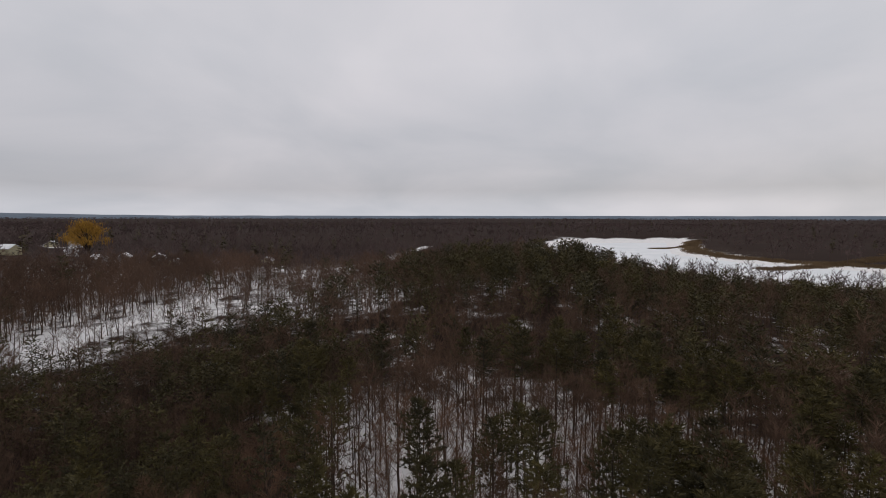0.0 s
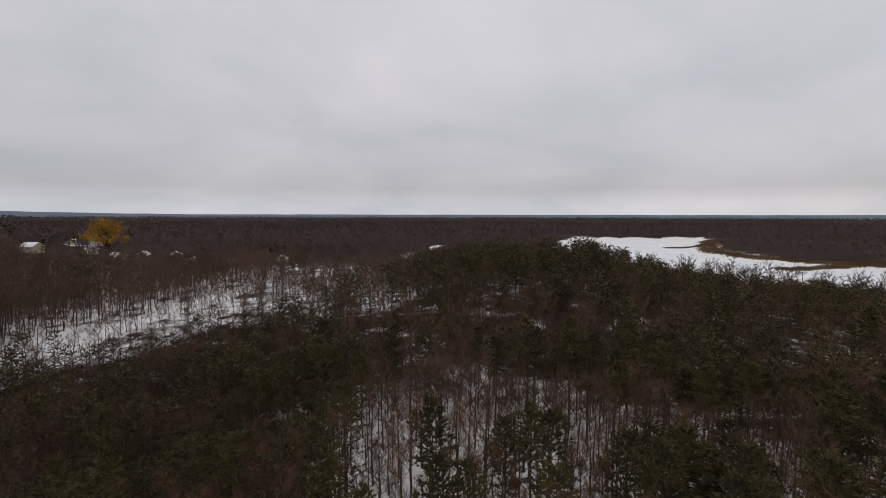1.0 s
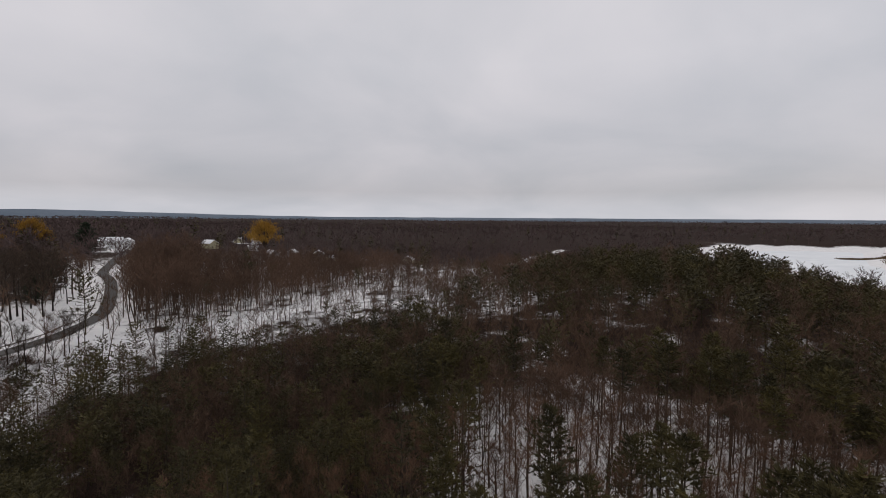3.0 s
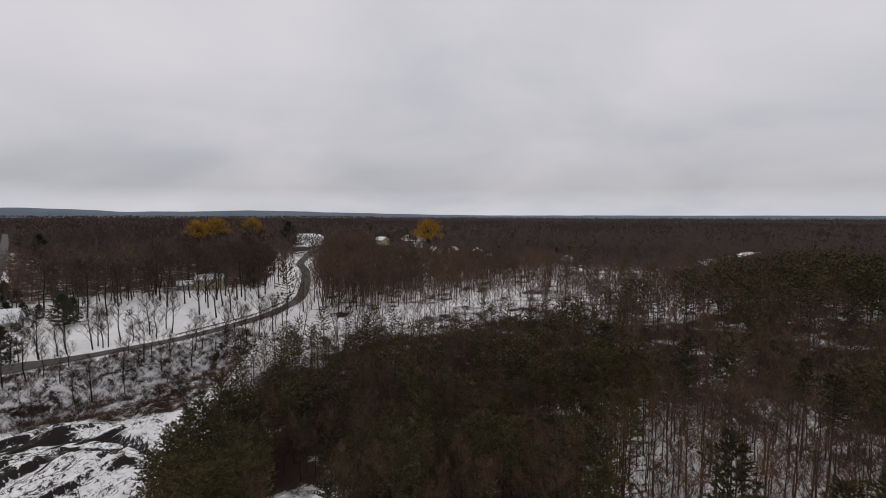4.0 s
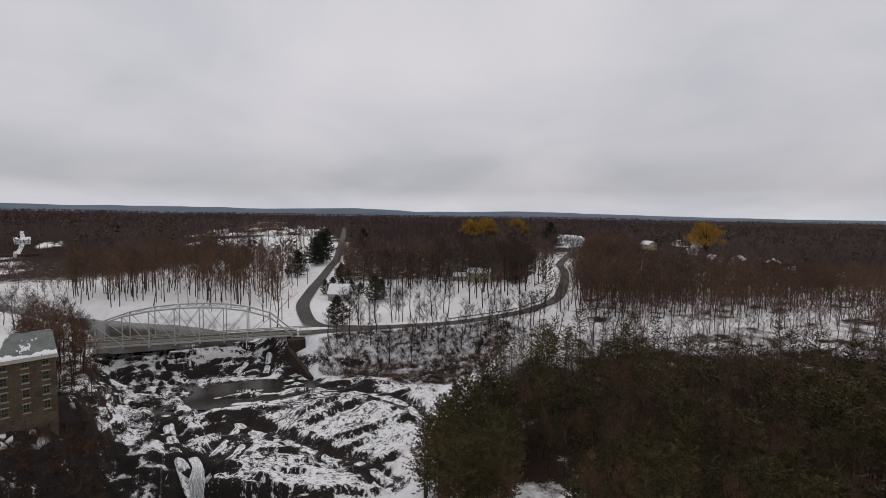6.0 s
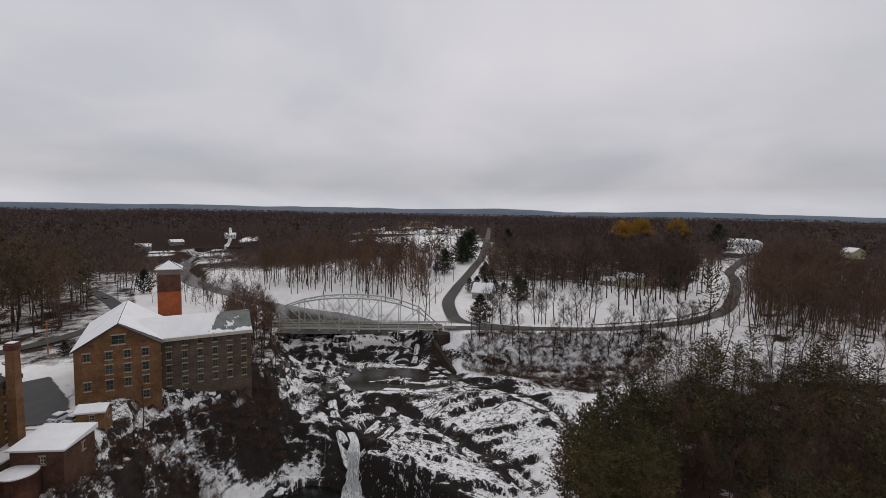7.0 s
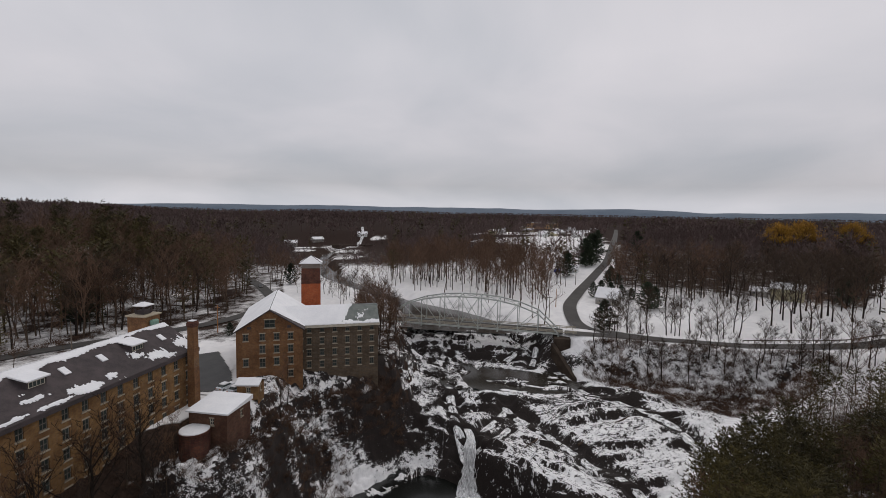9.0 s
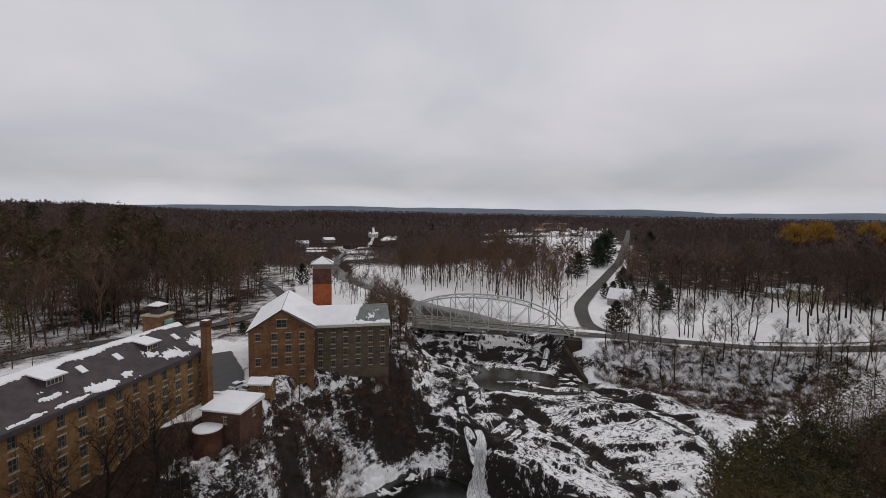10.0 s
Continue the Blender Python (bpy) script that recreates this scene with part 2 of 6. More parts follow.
# outbuilding brick: the shadow on its walls is put into the colour
M_SHADEBRICK = masonry("shade_darkened_reddish_brick", (0.15, 0.066, 0.036), (0.105, 0.047, 0.03), (0.13, 0.09, 0.065), 0.42, 0.15, (0.55, 0.45, 0.42))
M_SHINGLE = plain("dark_brown_grey_shingles", (0.034, 0.027, 0.028), (0.078, 0.06, 0.061), 0.85, 0.5, 7.0)
M_SLATE = plain("weathered_grey_slate", (0.11, 0.125, 0.115), (0.20, 0.215, 0.20), 0.75, 0.6, 5.0)
M_TRIM = plain("pale_window_trim", (0.45, 0.40, 0.32), (0.62, 0.57, 0.47), 0.8, 2.0, 15.0)
M_SILL = plain("pale_stone_sills", (0.30, 0.25, 0.18), (0.44, 0.38, 0.29), 0.85, 2.0, 15.0)
M_DULL = plain("dull_grey_brown_sash", (0.13, 0.115, 0.095), (0.24, 0.21, 0.175), 0.8, 2.0, 15.0)
M_WHITE = plain("white_clapboard", (0.62, 0.63, 0.63), (0.78, 0.79, 0.79), 0.7, 0.8, 8.0)
M_CREAM = plain("cream_clapboard", (0.42, 0.38, 0.24), (0.55, 0.50, 0.33), 0.75, 0.8, 8.0)
M_TAN = plain("tan_brick_far", (0.38, 0.22, 0.11), (0.50, 0.32, 0.17), 0.9, 0.2, 2.0)
M_GREYWALL = plain("grey_siding", (0.20, 0.19, 0.18), (0.34, 0.32, 0.30), 0.8, 0.8, 8.0, vary=0.3)
M_GLASS = glassy("dim_window_glass", (0.06, 0.075, 0.07))
M_TRUSS = plain("pale_grey_painted_steel", (0.36, 0.38, 0.36), (0.52, 0.54, 0.51), 0.55, 0.8, 6.0, metal=0.2)
M_PLANK = plain("pale_wooden_guard_rail", (0.32, 0.28, 0.22), (0.46, 0.42, 0.34), 0.85, 0.6, 6.0)
M_CONC = plain("stained_concrete", (0.13, 0.11, 0.095), (0.24, 0.21, 0.185), 0.9, 0.3, 4.0)
M_WET = plain("dark_wet_concrete", (0.03, 0.022, 0.017), (0.07, 0.052, 0.04), 0.9, 0.3, 4.0)
M_POLE = plain("weathered_pole_wood", (0.10, 0.08, 0.065), (0.18, 0.15, 0.125), 0.9, 1.0, 10.0)
M_ORPOLE = plain("reddish_pole_wood", (0.30, 0.13, 0.05), (0.40, 0.19, 0.08), 0.9, 1.0, 10.0)
M_METAL = plain("galvanised_steel", (0.30, 0.31, 0.32), (0.44, 0.45, 0.46), 0.5, 2.0, 10.0, metal=0.6)
M_BLACK = plain("black_rubber", (0.02, 0.02, 0.02), (0.035, 0.035, 0.035), 0.8, 3.0, 20.0)
M_CARWHITE = plain("pale_car_paint", (0.50, 0.52, 0.55), (0.62, 0.64, 0.67), 0.3, 1.0, 8.0, bumpy=0)
M_CARDARK = plain("dark_car_paint", (0.03, 0.03, 0.035), (0.06, 0.06, 0.065), 0.3, 1.0, 8.0, bumpy=0)
M_BLUE = plain("blue_tarpaulin", (0.03, 0.06, 0.35), (0.05, 0.10, 0.5), 0.5, 1.0, 8.0)
M_COPPER = plain("green_copper", (0.12, 0.22, 0.17), (0.2, 0.32, 0.26), 0.7, 1.0, 8.0)


def water_material(name, c1, c2, rough, scale):
    m, t, b = nodes_of(name)
    co = coords(t, "world")
    n = noise_fac(t, co, scale, 5.0, 0.6)
    link(t, ramp(t, n, [(0.3, c1), (0.7, c2)]), b.inputs["Base Color"])
    b.inputs["Roughness"].default_value = rough
    bump(t, b, noise_fac(t, co, scale * 6, 4.0), 0.25, 0.06)
    return m


M_POOL = water_material("dark_plunge_pool_water", (0.006, 0.007, 0.006), (0.014, 0.015, 0.013), 0.16, 0.4)
M_WATER = water_material("brown_river_water", (0.02, 0.017, 0.013), (0.04, 0.034, 0.026), 0.14, 0.3)
M_ICE = plain("snowed_lake_ice", (0.70, 0.72, 0.74), (0.84, 0.85, 0.86), 0.8, 0.012, 0.08, "world", bumpy=0)


def foam_material():
    m, t, b = nodes_of("falling_water")
    co = t.nodes.new("ShaderNodeTexCoord").outputs["UV"]
    mp = t.nodes.new("ShaderNodeMapping")
    mp.inputs["Scale"].default_value = (0.8, 0.4, 1.0)
    link(t, co, mp.inputs[0])
    n1, n2 = noise_fac(t, mp.outputs[0], 1.6, 5.0, 0.7), noise_fac(t, mp.outputs[0], 6.0, 3.0)
    f = mathn(t, "ADD", mathn(t, "MULTIPLY", n1, 0.7), mathn(t, "MULTIPLY", n2, 0.3))
    link(t, ramp(t, f, [(0.3, (0.45, 0.44, 0.42)), (0.38, (0.82, 0.81, 0.8)), (0.48, (0.96, 0.96, 0.96))]), b.inputs["Base Color"])
    b.inputs["Roughness"].default_value = 0.45
    thin = t.nodes.new("ShaderNodeMapRange")
    thin.inputs[1].default_value, thin.inputs[2].default_value = 0.38, 0.55
    link(t, f, thin.inputs[0])
    link(t, thin.outputs[0], b.inputs["Alpha"])
    bump(t, b, f, 0.5, 0.15)
    return m


M_FOAM = foam_material()


# ---------------------------------------------------------------- mesh tools
def mesh_np(name, V, F, material, smooth=False):
    """A mesh from arrays of corners and triangles or quads."""
    V, F = np.asarray(V, dtype=np.float32), np.asarray(F, dtype=np.int32)
    me = bpy.data.meshes.new(name)
    n, k = F.shape
    me.vertices.add(len(V))
    me.vertices.foreach_set("co", V.ravel())
    me.loops.add(n * k)
    me.loops.foreach_set("vertex_index", F.ravel())
    me.polygons.add(n)
    me.polygons.foreach_set("loop_start", np.arange(0, n * k, k, dtype=np.int32))
    if smooth:
        me.polygons.foreach_set("use_smooth", np.ones(n, dtype=bool))
    me.materials.append(material)
    me.update(calc_edges=True)
    me.validate()
    return me


def thing(name, label, category, m=None, group="", kind=""):
    ob = new(name)
    ob.empty_display_size = 0.5
    if m is not None:
        ob.matrix_basis = m
    return tagged(ob, label, category, group, kind)


def part(name, bm, material, parent, label=""):
    """Links a bmesh as one mesh object under a thing or under a part."""
    me = bpy.data.meshes.new(name)
    bmesh.ops.recalc_face_normals(bm, faces=bm.faces[:])
    bm.to_mesh(me)
    bm.free()
    me.materials.append(material)
    return part_mesh(name, me, parent, label)


def part_mesh(name, me, parent, label="", m=None):
    ob = new(name, me)
    ob.parent = parent
    if m is not None:
        ob.matrix_basis = m
    if label:
        tagged(ob, label)
    return ob


def box(bm, x0, x1, y0, y1, z0, z1, bevel=0.0):
    v = [bm.verts.new(c) for c in ((x0, y0, z0), (x1, y0, z0), (x1, y1, z0), (x0, y1, z0), (x0, y0, z1), (x1, y0, z1), (x1, y1, z1), (x0, y1, z1))]
    fs = [bm.faces.new([v[i] for i in q]) for q in ((0, 3, 2, 1), (4, 5, 6, 7), (0, 1, 5, 4), (1, 2, 6, 5), (2, 3, 7, 6), (3, 0, 4, 7))]
    if bevel:
        bmesh.ops.bevel(bm, geom=list({e for f in fs for e in f.edges}), offset=bevel, segments=1, affect="EDGES")
    return v


def boxed(*a, **k):
    bm = bmesh.new()
    box(bm, *a, **k)
    return bm


def beam(bm, p, q, w, h=None):
    """A square bar from p to q."""
    p, q = Vector(p), Vector(q)
    d = q - p
    m = Matrix.Translation(p) @ d.to_track_quat("Z", "Y").to_matrix().to_4x4()
    h = h or w
    v = box(bm, -w / 2, w / 2, -h / 2, h / 2, 0, d.length)
    for x in v:
        x.co = m @ x.co


def solid(bm, pts, y0, y1):
    """A prism: the outline pts in x and z, drawn from y0 to y1."""
    a = [bm.verts.new((x, y0, z)) for x, z in pts]
    b = [bm.verts.new((x, y1, z)) for x, z in pts]
    n = len(pts)
    bm.faces.new(a)
    bm.faces.new(b[::-1])
    for i in range(n):
        bm.faces.new((a[i], b[i], b[(i + 1) % n], a[(i + 1) % n]))


def lathe(bm, rows, n=12):
    """A round body: rows of radius and height."""
    rings = [[bm.verts.new((r * math.cos(6.2832 * i / n), r * math.sin(6.2832 * i / n), z)) for i in range(n)] for r, z in rows]
    for a, b in zip(rings, rings[1:]):
        for i in range(n):
            bm.faces.new((a[i], a[(i + 1) % n], b[(i + 1) % n], b[i]))
    bm.faces.new(rings[0][::-1])
    bm.faces.new(rings[-1])


# ---------------------------------------------------------------- lie of the land
def lattice(ix, iy, seed):
    h = (ix * 374761393 + iy * 668265263 + seed * 974634777) & 0xFFFFFFFF
    h = ((h ^ (h >> 13)) * 1274126177) & 0xFFFFFFFF
    return ((h ^ (h >> 16)) & 0xFFFF) / 65535.0


def vnoise(x, y, seed=0):
    x, y = np.asarray(x, float), np.asarray(y, float)
    ix, iy = np.floor(x).astype(np.int64), np.floor(y).astype(np.int64)
    fx, fy = x - ix, y - iy
    fx, fy = fx * fx * (3 - 2 * fx), fy * fy * (3 - 2 * fy)
    a, b = lattice(ix, iy, seed), lattice(ix + 1, iy, seed)
    c, d = lattice(ix, iy + 1, seed), lattice(ix + 1, iy + 1, seed)
    return (a + (b - a) * fx) * (1 - fy) + (c + (d - c) * fx) * fy


def fbm(x, y, octaves=4, seed=0):
    s, a, tot = 0.0, 0.5, 0.0
    for o in range(octaves):
        s = s + a * vnoise(np.asarray(x) * 2 ** o + 17.3 * o, np.asarray(y) * 2 ** o - 9.1 * o, seed + o)
        tot += a
        a *= 0.5
    return s / tot - 0.5


def smooth(a, b, v):
    t = np.clip((np.asarray(v, float) - a) / (b - a), 0, 1)
    return t * t * (3 - 2 * t)


def seg_dist(x, y, line, closed=False):
    """Distance to a polyline."""
    d = np.full(np.shape(x), 1e9)
    pts = line + [line[0]] if closed else line
    for (ax, ay), (bx, by) in zip(pts, pts[1:]):
        vx, vy = bx - ax, by - ay
        t = np.clip(((x - ax) * vx + (y - ay) * vy) / (vx * vx + vy * vy), 0, 1)
        d = np.minimum(d, np.hypot(x - ax - t * vx, y - ay - t * vy))
    return d


def inside(x, y, poly):
    c = np.zeros(np.shape(x), bool)
    for (ax, ay), (bx, by) in zip(poly, poly[1:] + poly[:1]):
        hit = ((ay > y) != (by > y)) & (x < (bx - ax) * (y - ay) / ((by - ay) or 1e-9) + ax)
        c ^= hit
    return c


def depth_in(x, y, poly):
    """Signed distance: positive inside the outline."""
    d = seg_dist(x, y, poly, True)
    return np.where(inside(x, y, poly), d, -d)


GORGE = [(-520, -205), (-420, -188), (-340, -162), (-270, -118), (-235, -85), (-205, -56), (-165, -45), (-140, -34), (-121, -32), (-116, -38.5), (-110.5, -48.5), (-103.5, -55),
         (-94, -54.5), (-88, -53), (-81, -57), (-74, -62.5), (-62, -66), (-50, -66), (30, -67), (30, 4), (-30, 14), (-60, 22), (-78, 29), (-90, 37), (-106, 50), (-128, 68), (-146, 86), (-152, 80),
         (-149, 55), (-150, 28), (-160, 14), (-185, 2), (-204, -14), (-224, -44), (-255, -80), (-300, -112), (-345, -141), (-420, -170), (-520, -186)]
BENCH = [(-88, -64), (-70, -64), (-70, -53.5), (-75, -49.5), (-88, -50)]       # firm ground under the outbuilding
SHELF = [(-107, -14), (-110, -19), (-110, -26), (-106, -33), (-94, -38), (-60, -43), (24, -48), (24, -8), (-60, 6), (-96, -6), (-103, -9)]
POOL = [(-96.5, -33), (-99, -28.5), (-105, -25.5), (-108.5, -21), (-109, -15), (-106.5, -11.5), (-104, -7), (-97, 5), (-88, 17), (-60, 8), (0, -6), (24, -42), (-40, -37), (-72, -37), (-88, -35)]
LAKE = [(120, 640), (232, 872), (330, 905), (470, 915), (420, 800), (330, 600), (340, 500), (400, 420), (345, 330), (285, 330), (205, 445)]
TRAIL = [(-150, 104), (-136, 124), (-124, 149), (-116, 177), (-115, 210), (-112, 250), (-101, 295), (-64, 391), (-39, 498), (-20, 580)]
ROAD_EAST = [(-160, 17), (-158, 36), (-157, 53), (-156, 74), (-163, 104), (-172, 124), (-187, 143), (-206, 160), (-225, 176), (-246, 192), (-268, 205), (-288, 225), (-306, 244), (-330, 272), (-352, 305)]
ROAD_BEND = [(-157.3, 48), (-160.5, 37), (-168, 28.5), (-182, 23.5), (-205, 23.5), (-235, 30), (-273, 41), (-310, 53), (-348, 65), (-440, 86), (-549, 109), (-700, 140), (-880, 176)]
ROAD_WEST = [(-60, -142), (-95, -132), (-111, -124), (-129, -111), (-151, -101), (-176, -101), (-199, -112), (-241, -148), (-297, -203), (-360, -262)]
BRIDGE_A, BRIDGE_B = (-161.3, 15.0), (-166.3, -46.0)
LINK = [(-166.3, -46), (-168, -70), (-165, -92), (-163, -99.5)]


STREAMS = [
    ([(-134, -19), (-129.3, -17.7), (-118.6, -14.4), (-110.5, -10.9), (-107.1, -9.0)], 2.0, 1.3),
    ([(-124, -1), (-117.9, -4.4), (-113.7, -7.8), (-108.6, -9.4)], 1.7, 1.1),
    ([(-121, 3.5), (-115.0, -0.6), (-110.4, -3.4), (-108.0, -8.0)], 1.6, 1.1),
    ([(-125, -1.5), (-123.0, -0.8), (-117.9, 4.9), (-113.1, 9.4), (-107.5, 14.7), (-103.3, 18.7), (-100.3, 23.5), (-94, 27.5), (-86, 29)], 1.8, 1.2),
    ([(-149, 13), (-147.6, 16.3), (-136.4, 20.9), (-130.2, 29.5), (-124.3, 38.0), (-118.2, 42.1), (-108, 44)], 2.2, 1.2),
    ([(-166.0, 1.5), (-160.0, 0.9), (-155.0, -2.5)], 2.0, 0.8),
    ([(-164.0, 8.0), (-158.5, 7.5), (-152.0, 6.0)], 1.6, 0.8)]
CHANNELS = [(line, w * 2.0, deep) for line, w, deep in STREAMS]


def bed(x, y):
    """The rock bed of the river: ledges step down to the plunge pool."""
    u = -x + 3.0 * fbm(x / 14, y / 14, 3, 5)
    z = np.interp(u, [40, 70, 85, 100, 112, 128, 131, 135, 149, 153, 158, 161, 175, 210, 300, 470, 500, 520], [-24, -18.5, -16.2, -14.5, -12.3, -9.2, -9.0, -9.2, -9.1, -8.2, -7.6, -5.0, -4.6, -6.5, -6.5, -5.5, 3.0, 5.0])
    z = z + (-23.2 - z) * smooth(-11.0, 1.5, depth_in(x, y, SHELF) + 5.0 * fbm(x / 9, y / 9, 3, 18)) * smooth(-8, -16, y + 0.5 * (x + 104))
    z = z + smooth(127, 131, u) * smooth(153, 149, u) * (1.0 * smooth(-9, -17, y) - 0.5 * smooth(-12, -6, y) * smooth(12, 5, y))
    p = depth_in(x, y, POOL)
    return z + (-28.0 - z) * smooth(-0.6, 2.2, p + 1.8 * fbm(x / 5, y / 5, 3, 8))


def land(x, y):
    x, y = np.asarray(x, float), np.asarray(y, float)
    r, a = np.hypot(x, y), np.degrees(np.arctan2(-x, y))
    z = 14.0 * smooth(215, 470, r) * smooth(18, 48, a) * (1 - smooth(92, 104, a))
    z = z + 9.0 * smooth(420, 900, r) * (1 - smooth(18, 48, a) * (1 - smooth(92, 104, a)))
    z = z + 18.0 * smooth(185, 330, r) * smooth(124, 138, a) * (1 - smooth(168, 178, a))
    z = z - 4.0 * (1 - smooth(55, 80, a)) * (1 - smooth(110, 170, r)) * smooth(-178, -160, a)
    z = z - 9.5 * smooth(12, 34, a) * (1 - smooth(78, 92, a)) * (1 - smooth(150, 205, r)) * smooth(60, 85, r)
    z = z + 9.0 * smooth(520, 640, r) * smooth(97, 103, a) * (1 - smooth(115, 121, a))
    z = z + 11.5 * np.exp(-(((x - 36) / 72) ** 2 + ((y - 205) / 55) ** 2))
    z = z - 9.0 * smooth(0, -22, a) * smooth(230, 360, r) * (1 - smooth(950, 1250, r)) * smooth(-150, -110, a)
    z = z - 6.0 * smooth(-14, -26, a) * smooth(95, 150, r) * (1 - smooth(300, 400, r)) * smooth(-150, -110, a)
    k = smooth(40, -25, depth_in(x, y, LAKE))
    z = z * k + -8.4 * (1 - k)
    z = z + 10.0 * smooth(1500, 4000, r)
    z = z + (2.4 * fbm(x / 60, y / 60, 3, 1) + 7.0 * fbm(x / 420, y / 420, 2, 2) * smooth(350, 800, r)) * k
    # levelled along the roads and round the mills
    flat = smooth(26, 10, seg_dist(x, y, [(-20, -72), (-86, -70), (-112, -60), (-122, -44)])) 
    flat = np.maximum(flat, smooth(20, 8, seg_dist(x, y, ROAD_WEST[:7] + LINK)))
    flat = np.maximum(flat, smooth(18, 7, seg_dist(x, y, [BRIDGE_A] + ROAD_EAST[:5])))
    z = z * (1 - flat)
    g = depth_in(x, y, GORGE) + 3.5 * fbm(x / 11, y / 11, 3, 6)
    steep = 8.0 + 10.0 * smooth(-24, -34, y) * smooth(-118, -108, x)
    t = smooth(-2.5, steep, g)
    b = bed(x, y)
    z = z + (np.minimum(b, z) - z) * t
    bench = smooth(-7.0, -0.5, depth_in(x, y, BENCH) + 1.5 * fbm(x / 5, y / 5, 3, 19))
    return z + (np.maximum(z, -3.4) - z) * bench


def strike(x, y):
    """Across and along the bedding: it swings round on either side of the diagonal chute and above the brown pool."""
    wx, wy = x + 4.0 * fbm(x / 18, y / 18, 3, 21), y + 4.0 * fbm(x / 18, y / 18, 3, 22)
    low = 0.62 * (x + 125) - 0.79 * (y + 1.5) + 3.0 * fbm(x / 5, y / 5, 2, 23) > 0
    up = x + 4.0 * fbm(x / 6, y / 6, 2, 24) < -124
    a = np.where(low, 0.86 * wx - 0.5 * wy, 0.9 * wx + 0.4 * wy)
    b = np.where(low, 0.5 * wx + 0.86 * wy, -0.4 * wx + 0.9 * wy)
    return np.where(up, 0.99 * wx - 0.1 * wy, a), np.where(up, wy, b)


def rocky(x, y):
    """Tilted slabs: each bed rises gently and breaks off on the side of the pool; metres above the bed of the stream."""
    x, y = np.asarray(x, float), np.asarray(y, float)
    across, along = strike(x, y)
    out = 0.0
    for period, amp, run, seed in ((11.0, 1.15, 17.0, 31), (4.3, 0.8, 8.0, 41), (1.6, 0.3, 3.5, 51)):
        q = across / period + 0.9 * fbm(x / (period * 1.7), y / (period * 1.7), 3, seed)
        c = q - np.floor(q)
        tall = 0.2 + 1.5 * vnoise(np.floor(q) * 5.7 + 0.3, along / run, seed + 3) ** 1.5
        out = out + amp * tall * np.where(c < 0.9, c / 0.9, (1 - c) / 0.1)
    out = out + 1.2 * fbm(x / 8.0, y / 8.0, 3, 61) + 0.5 * fbm(across / 1.1, along / 4.0, 3, 63) - 1.9
    for line, width, deep in CHANNELS:
        out = out - deep * smooth(width, width * 0.35, seg_dist(x, y, line))
    return out


def rock_share(x, y):
    g = depth_in(x, y, GORGE)
    p = depth_in(x, y, POOL)
    r = np.hypot(x, y)
    side = smooth(0, 18, y)
    return smooth(-3 + 6 * side, 2.5 + 9 * side, g) * smooth(3.0, -1.0, p) * (1 - smooth(172, 186, r))


def surface(x, y):
    """The ground as built: on the banks the rock stands in small terraces."""
    z, k = land(x, y), rock_share(x, y)
    q = z / 2.5 + 2.0 * fbm(x / 6, y / 6, 4, 15)
    f = q - np.floor(q)
    z = z + (smooth(0.62, 1.0, f) - f) * 2.5 * 0.97 * k * smooth(42, 34, depth_in(x, y, GORGE)) * smooth(0, -10, y)
    return z + rocky(x, y) * k


BANK = [(-98, -50), (-90, -53), (-80, -60), (-72, -65.5), (-30, -67), (-30, -40), (-98, -40)]


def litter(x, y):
    """Share of the ground that leaf litter, brush and stems keep bare of snow; high values also take painted canopy
    shade.
    """
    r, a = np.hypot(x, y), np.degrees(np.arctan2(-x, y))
    # past 430 m the sum tops 1, for the painted shade under far woods
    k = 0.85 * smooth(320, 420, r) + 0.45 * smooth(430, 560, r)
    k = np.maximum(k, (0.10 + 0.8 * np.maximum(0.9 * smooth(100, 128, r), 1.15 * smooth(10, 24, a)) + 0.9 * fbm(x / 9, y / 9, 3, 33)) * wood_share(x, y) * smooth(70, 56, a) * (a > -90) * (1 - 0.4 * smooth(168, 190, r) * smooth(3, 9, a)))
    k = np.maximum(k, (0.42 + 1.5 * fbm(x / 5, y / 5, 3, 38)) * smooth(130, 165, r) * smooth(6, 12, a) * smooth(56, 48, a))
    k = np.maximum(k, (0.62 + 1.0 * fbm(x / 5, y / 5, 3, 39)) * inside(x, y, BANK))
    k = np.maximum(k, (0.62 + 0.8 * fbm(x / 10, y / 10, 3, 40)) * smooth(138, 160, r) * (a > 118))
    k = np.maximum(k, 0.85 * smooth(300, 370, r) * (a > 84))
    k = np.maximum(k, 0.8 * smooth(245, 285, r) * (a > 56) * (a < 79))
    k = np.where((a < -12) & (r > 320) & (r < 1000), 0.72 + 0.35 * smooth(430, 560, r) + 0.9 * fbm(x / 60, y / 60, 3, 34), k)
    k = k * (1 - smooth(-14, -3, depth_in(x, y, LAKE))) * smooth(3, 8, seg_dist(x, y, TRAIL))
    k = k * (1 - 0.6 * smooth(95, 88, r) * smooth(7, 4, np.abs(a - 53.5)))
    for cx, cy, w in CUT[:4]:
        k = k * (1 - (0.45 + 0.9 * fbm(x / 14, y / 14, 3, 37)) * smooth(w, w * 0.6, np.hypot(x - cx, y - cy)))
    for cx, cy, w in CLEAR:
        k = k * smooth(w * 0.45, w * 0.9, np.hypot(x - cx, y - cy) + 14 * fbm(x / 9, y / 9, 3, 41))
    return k


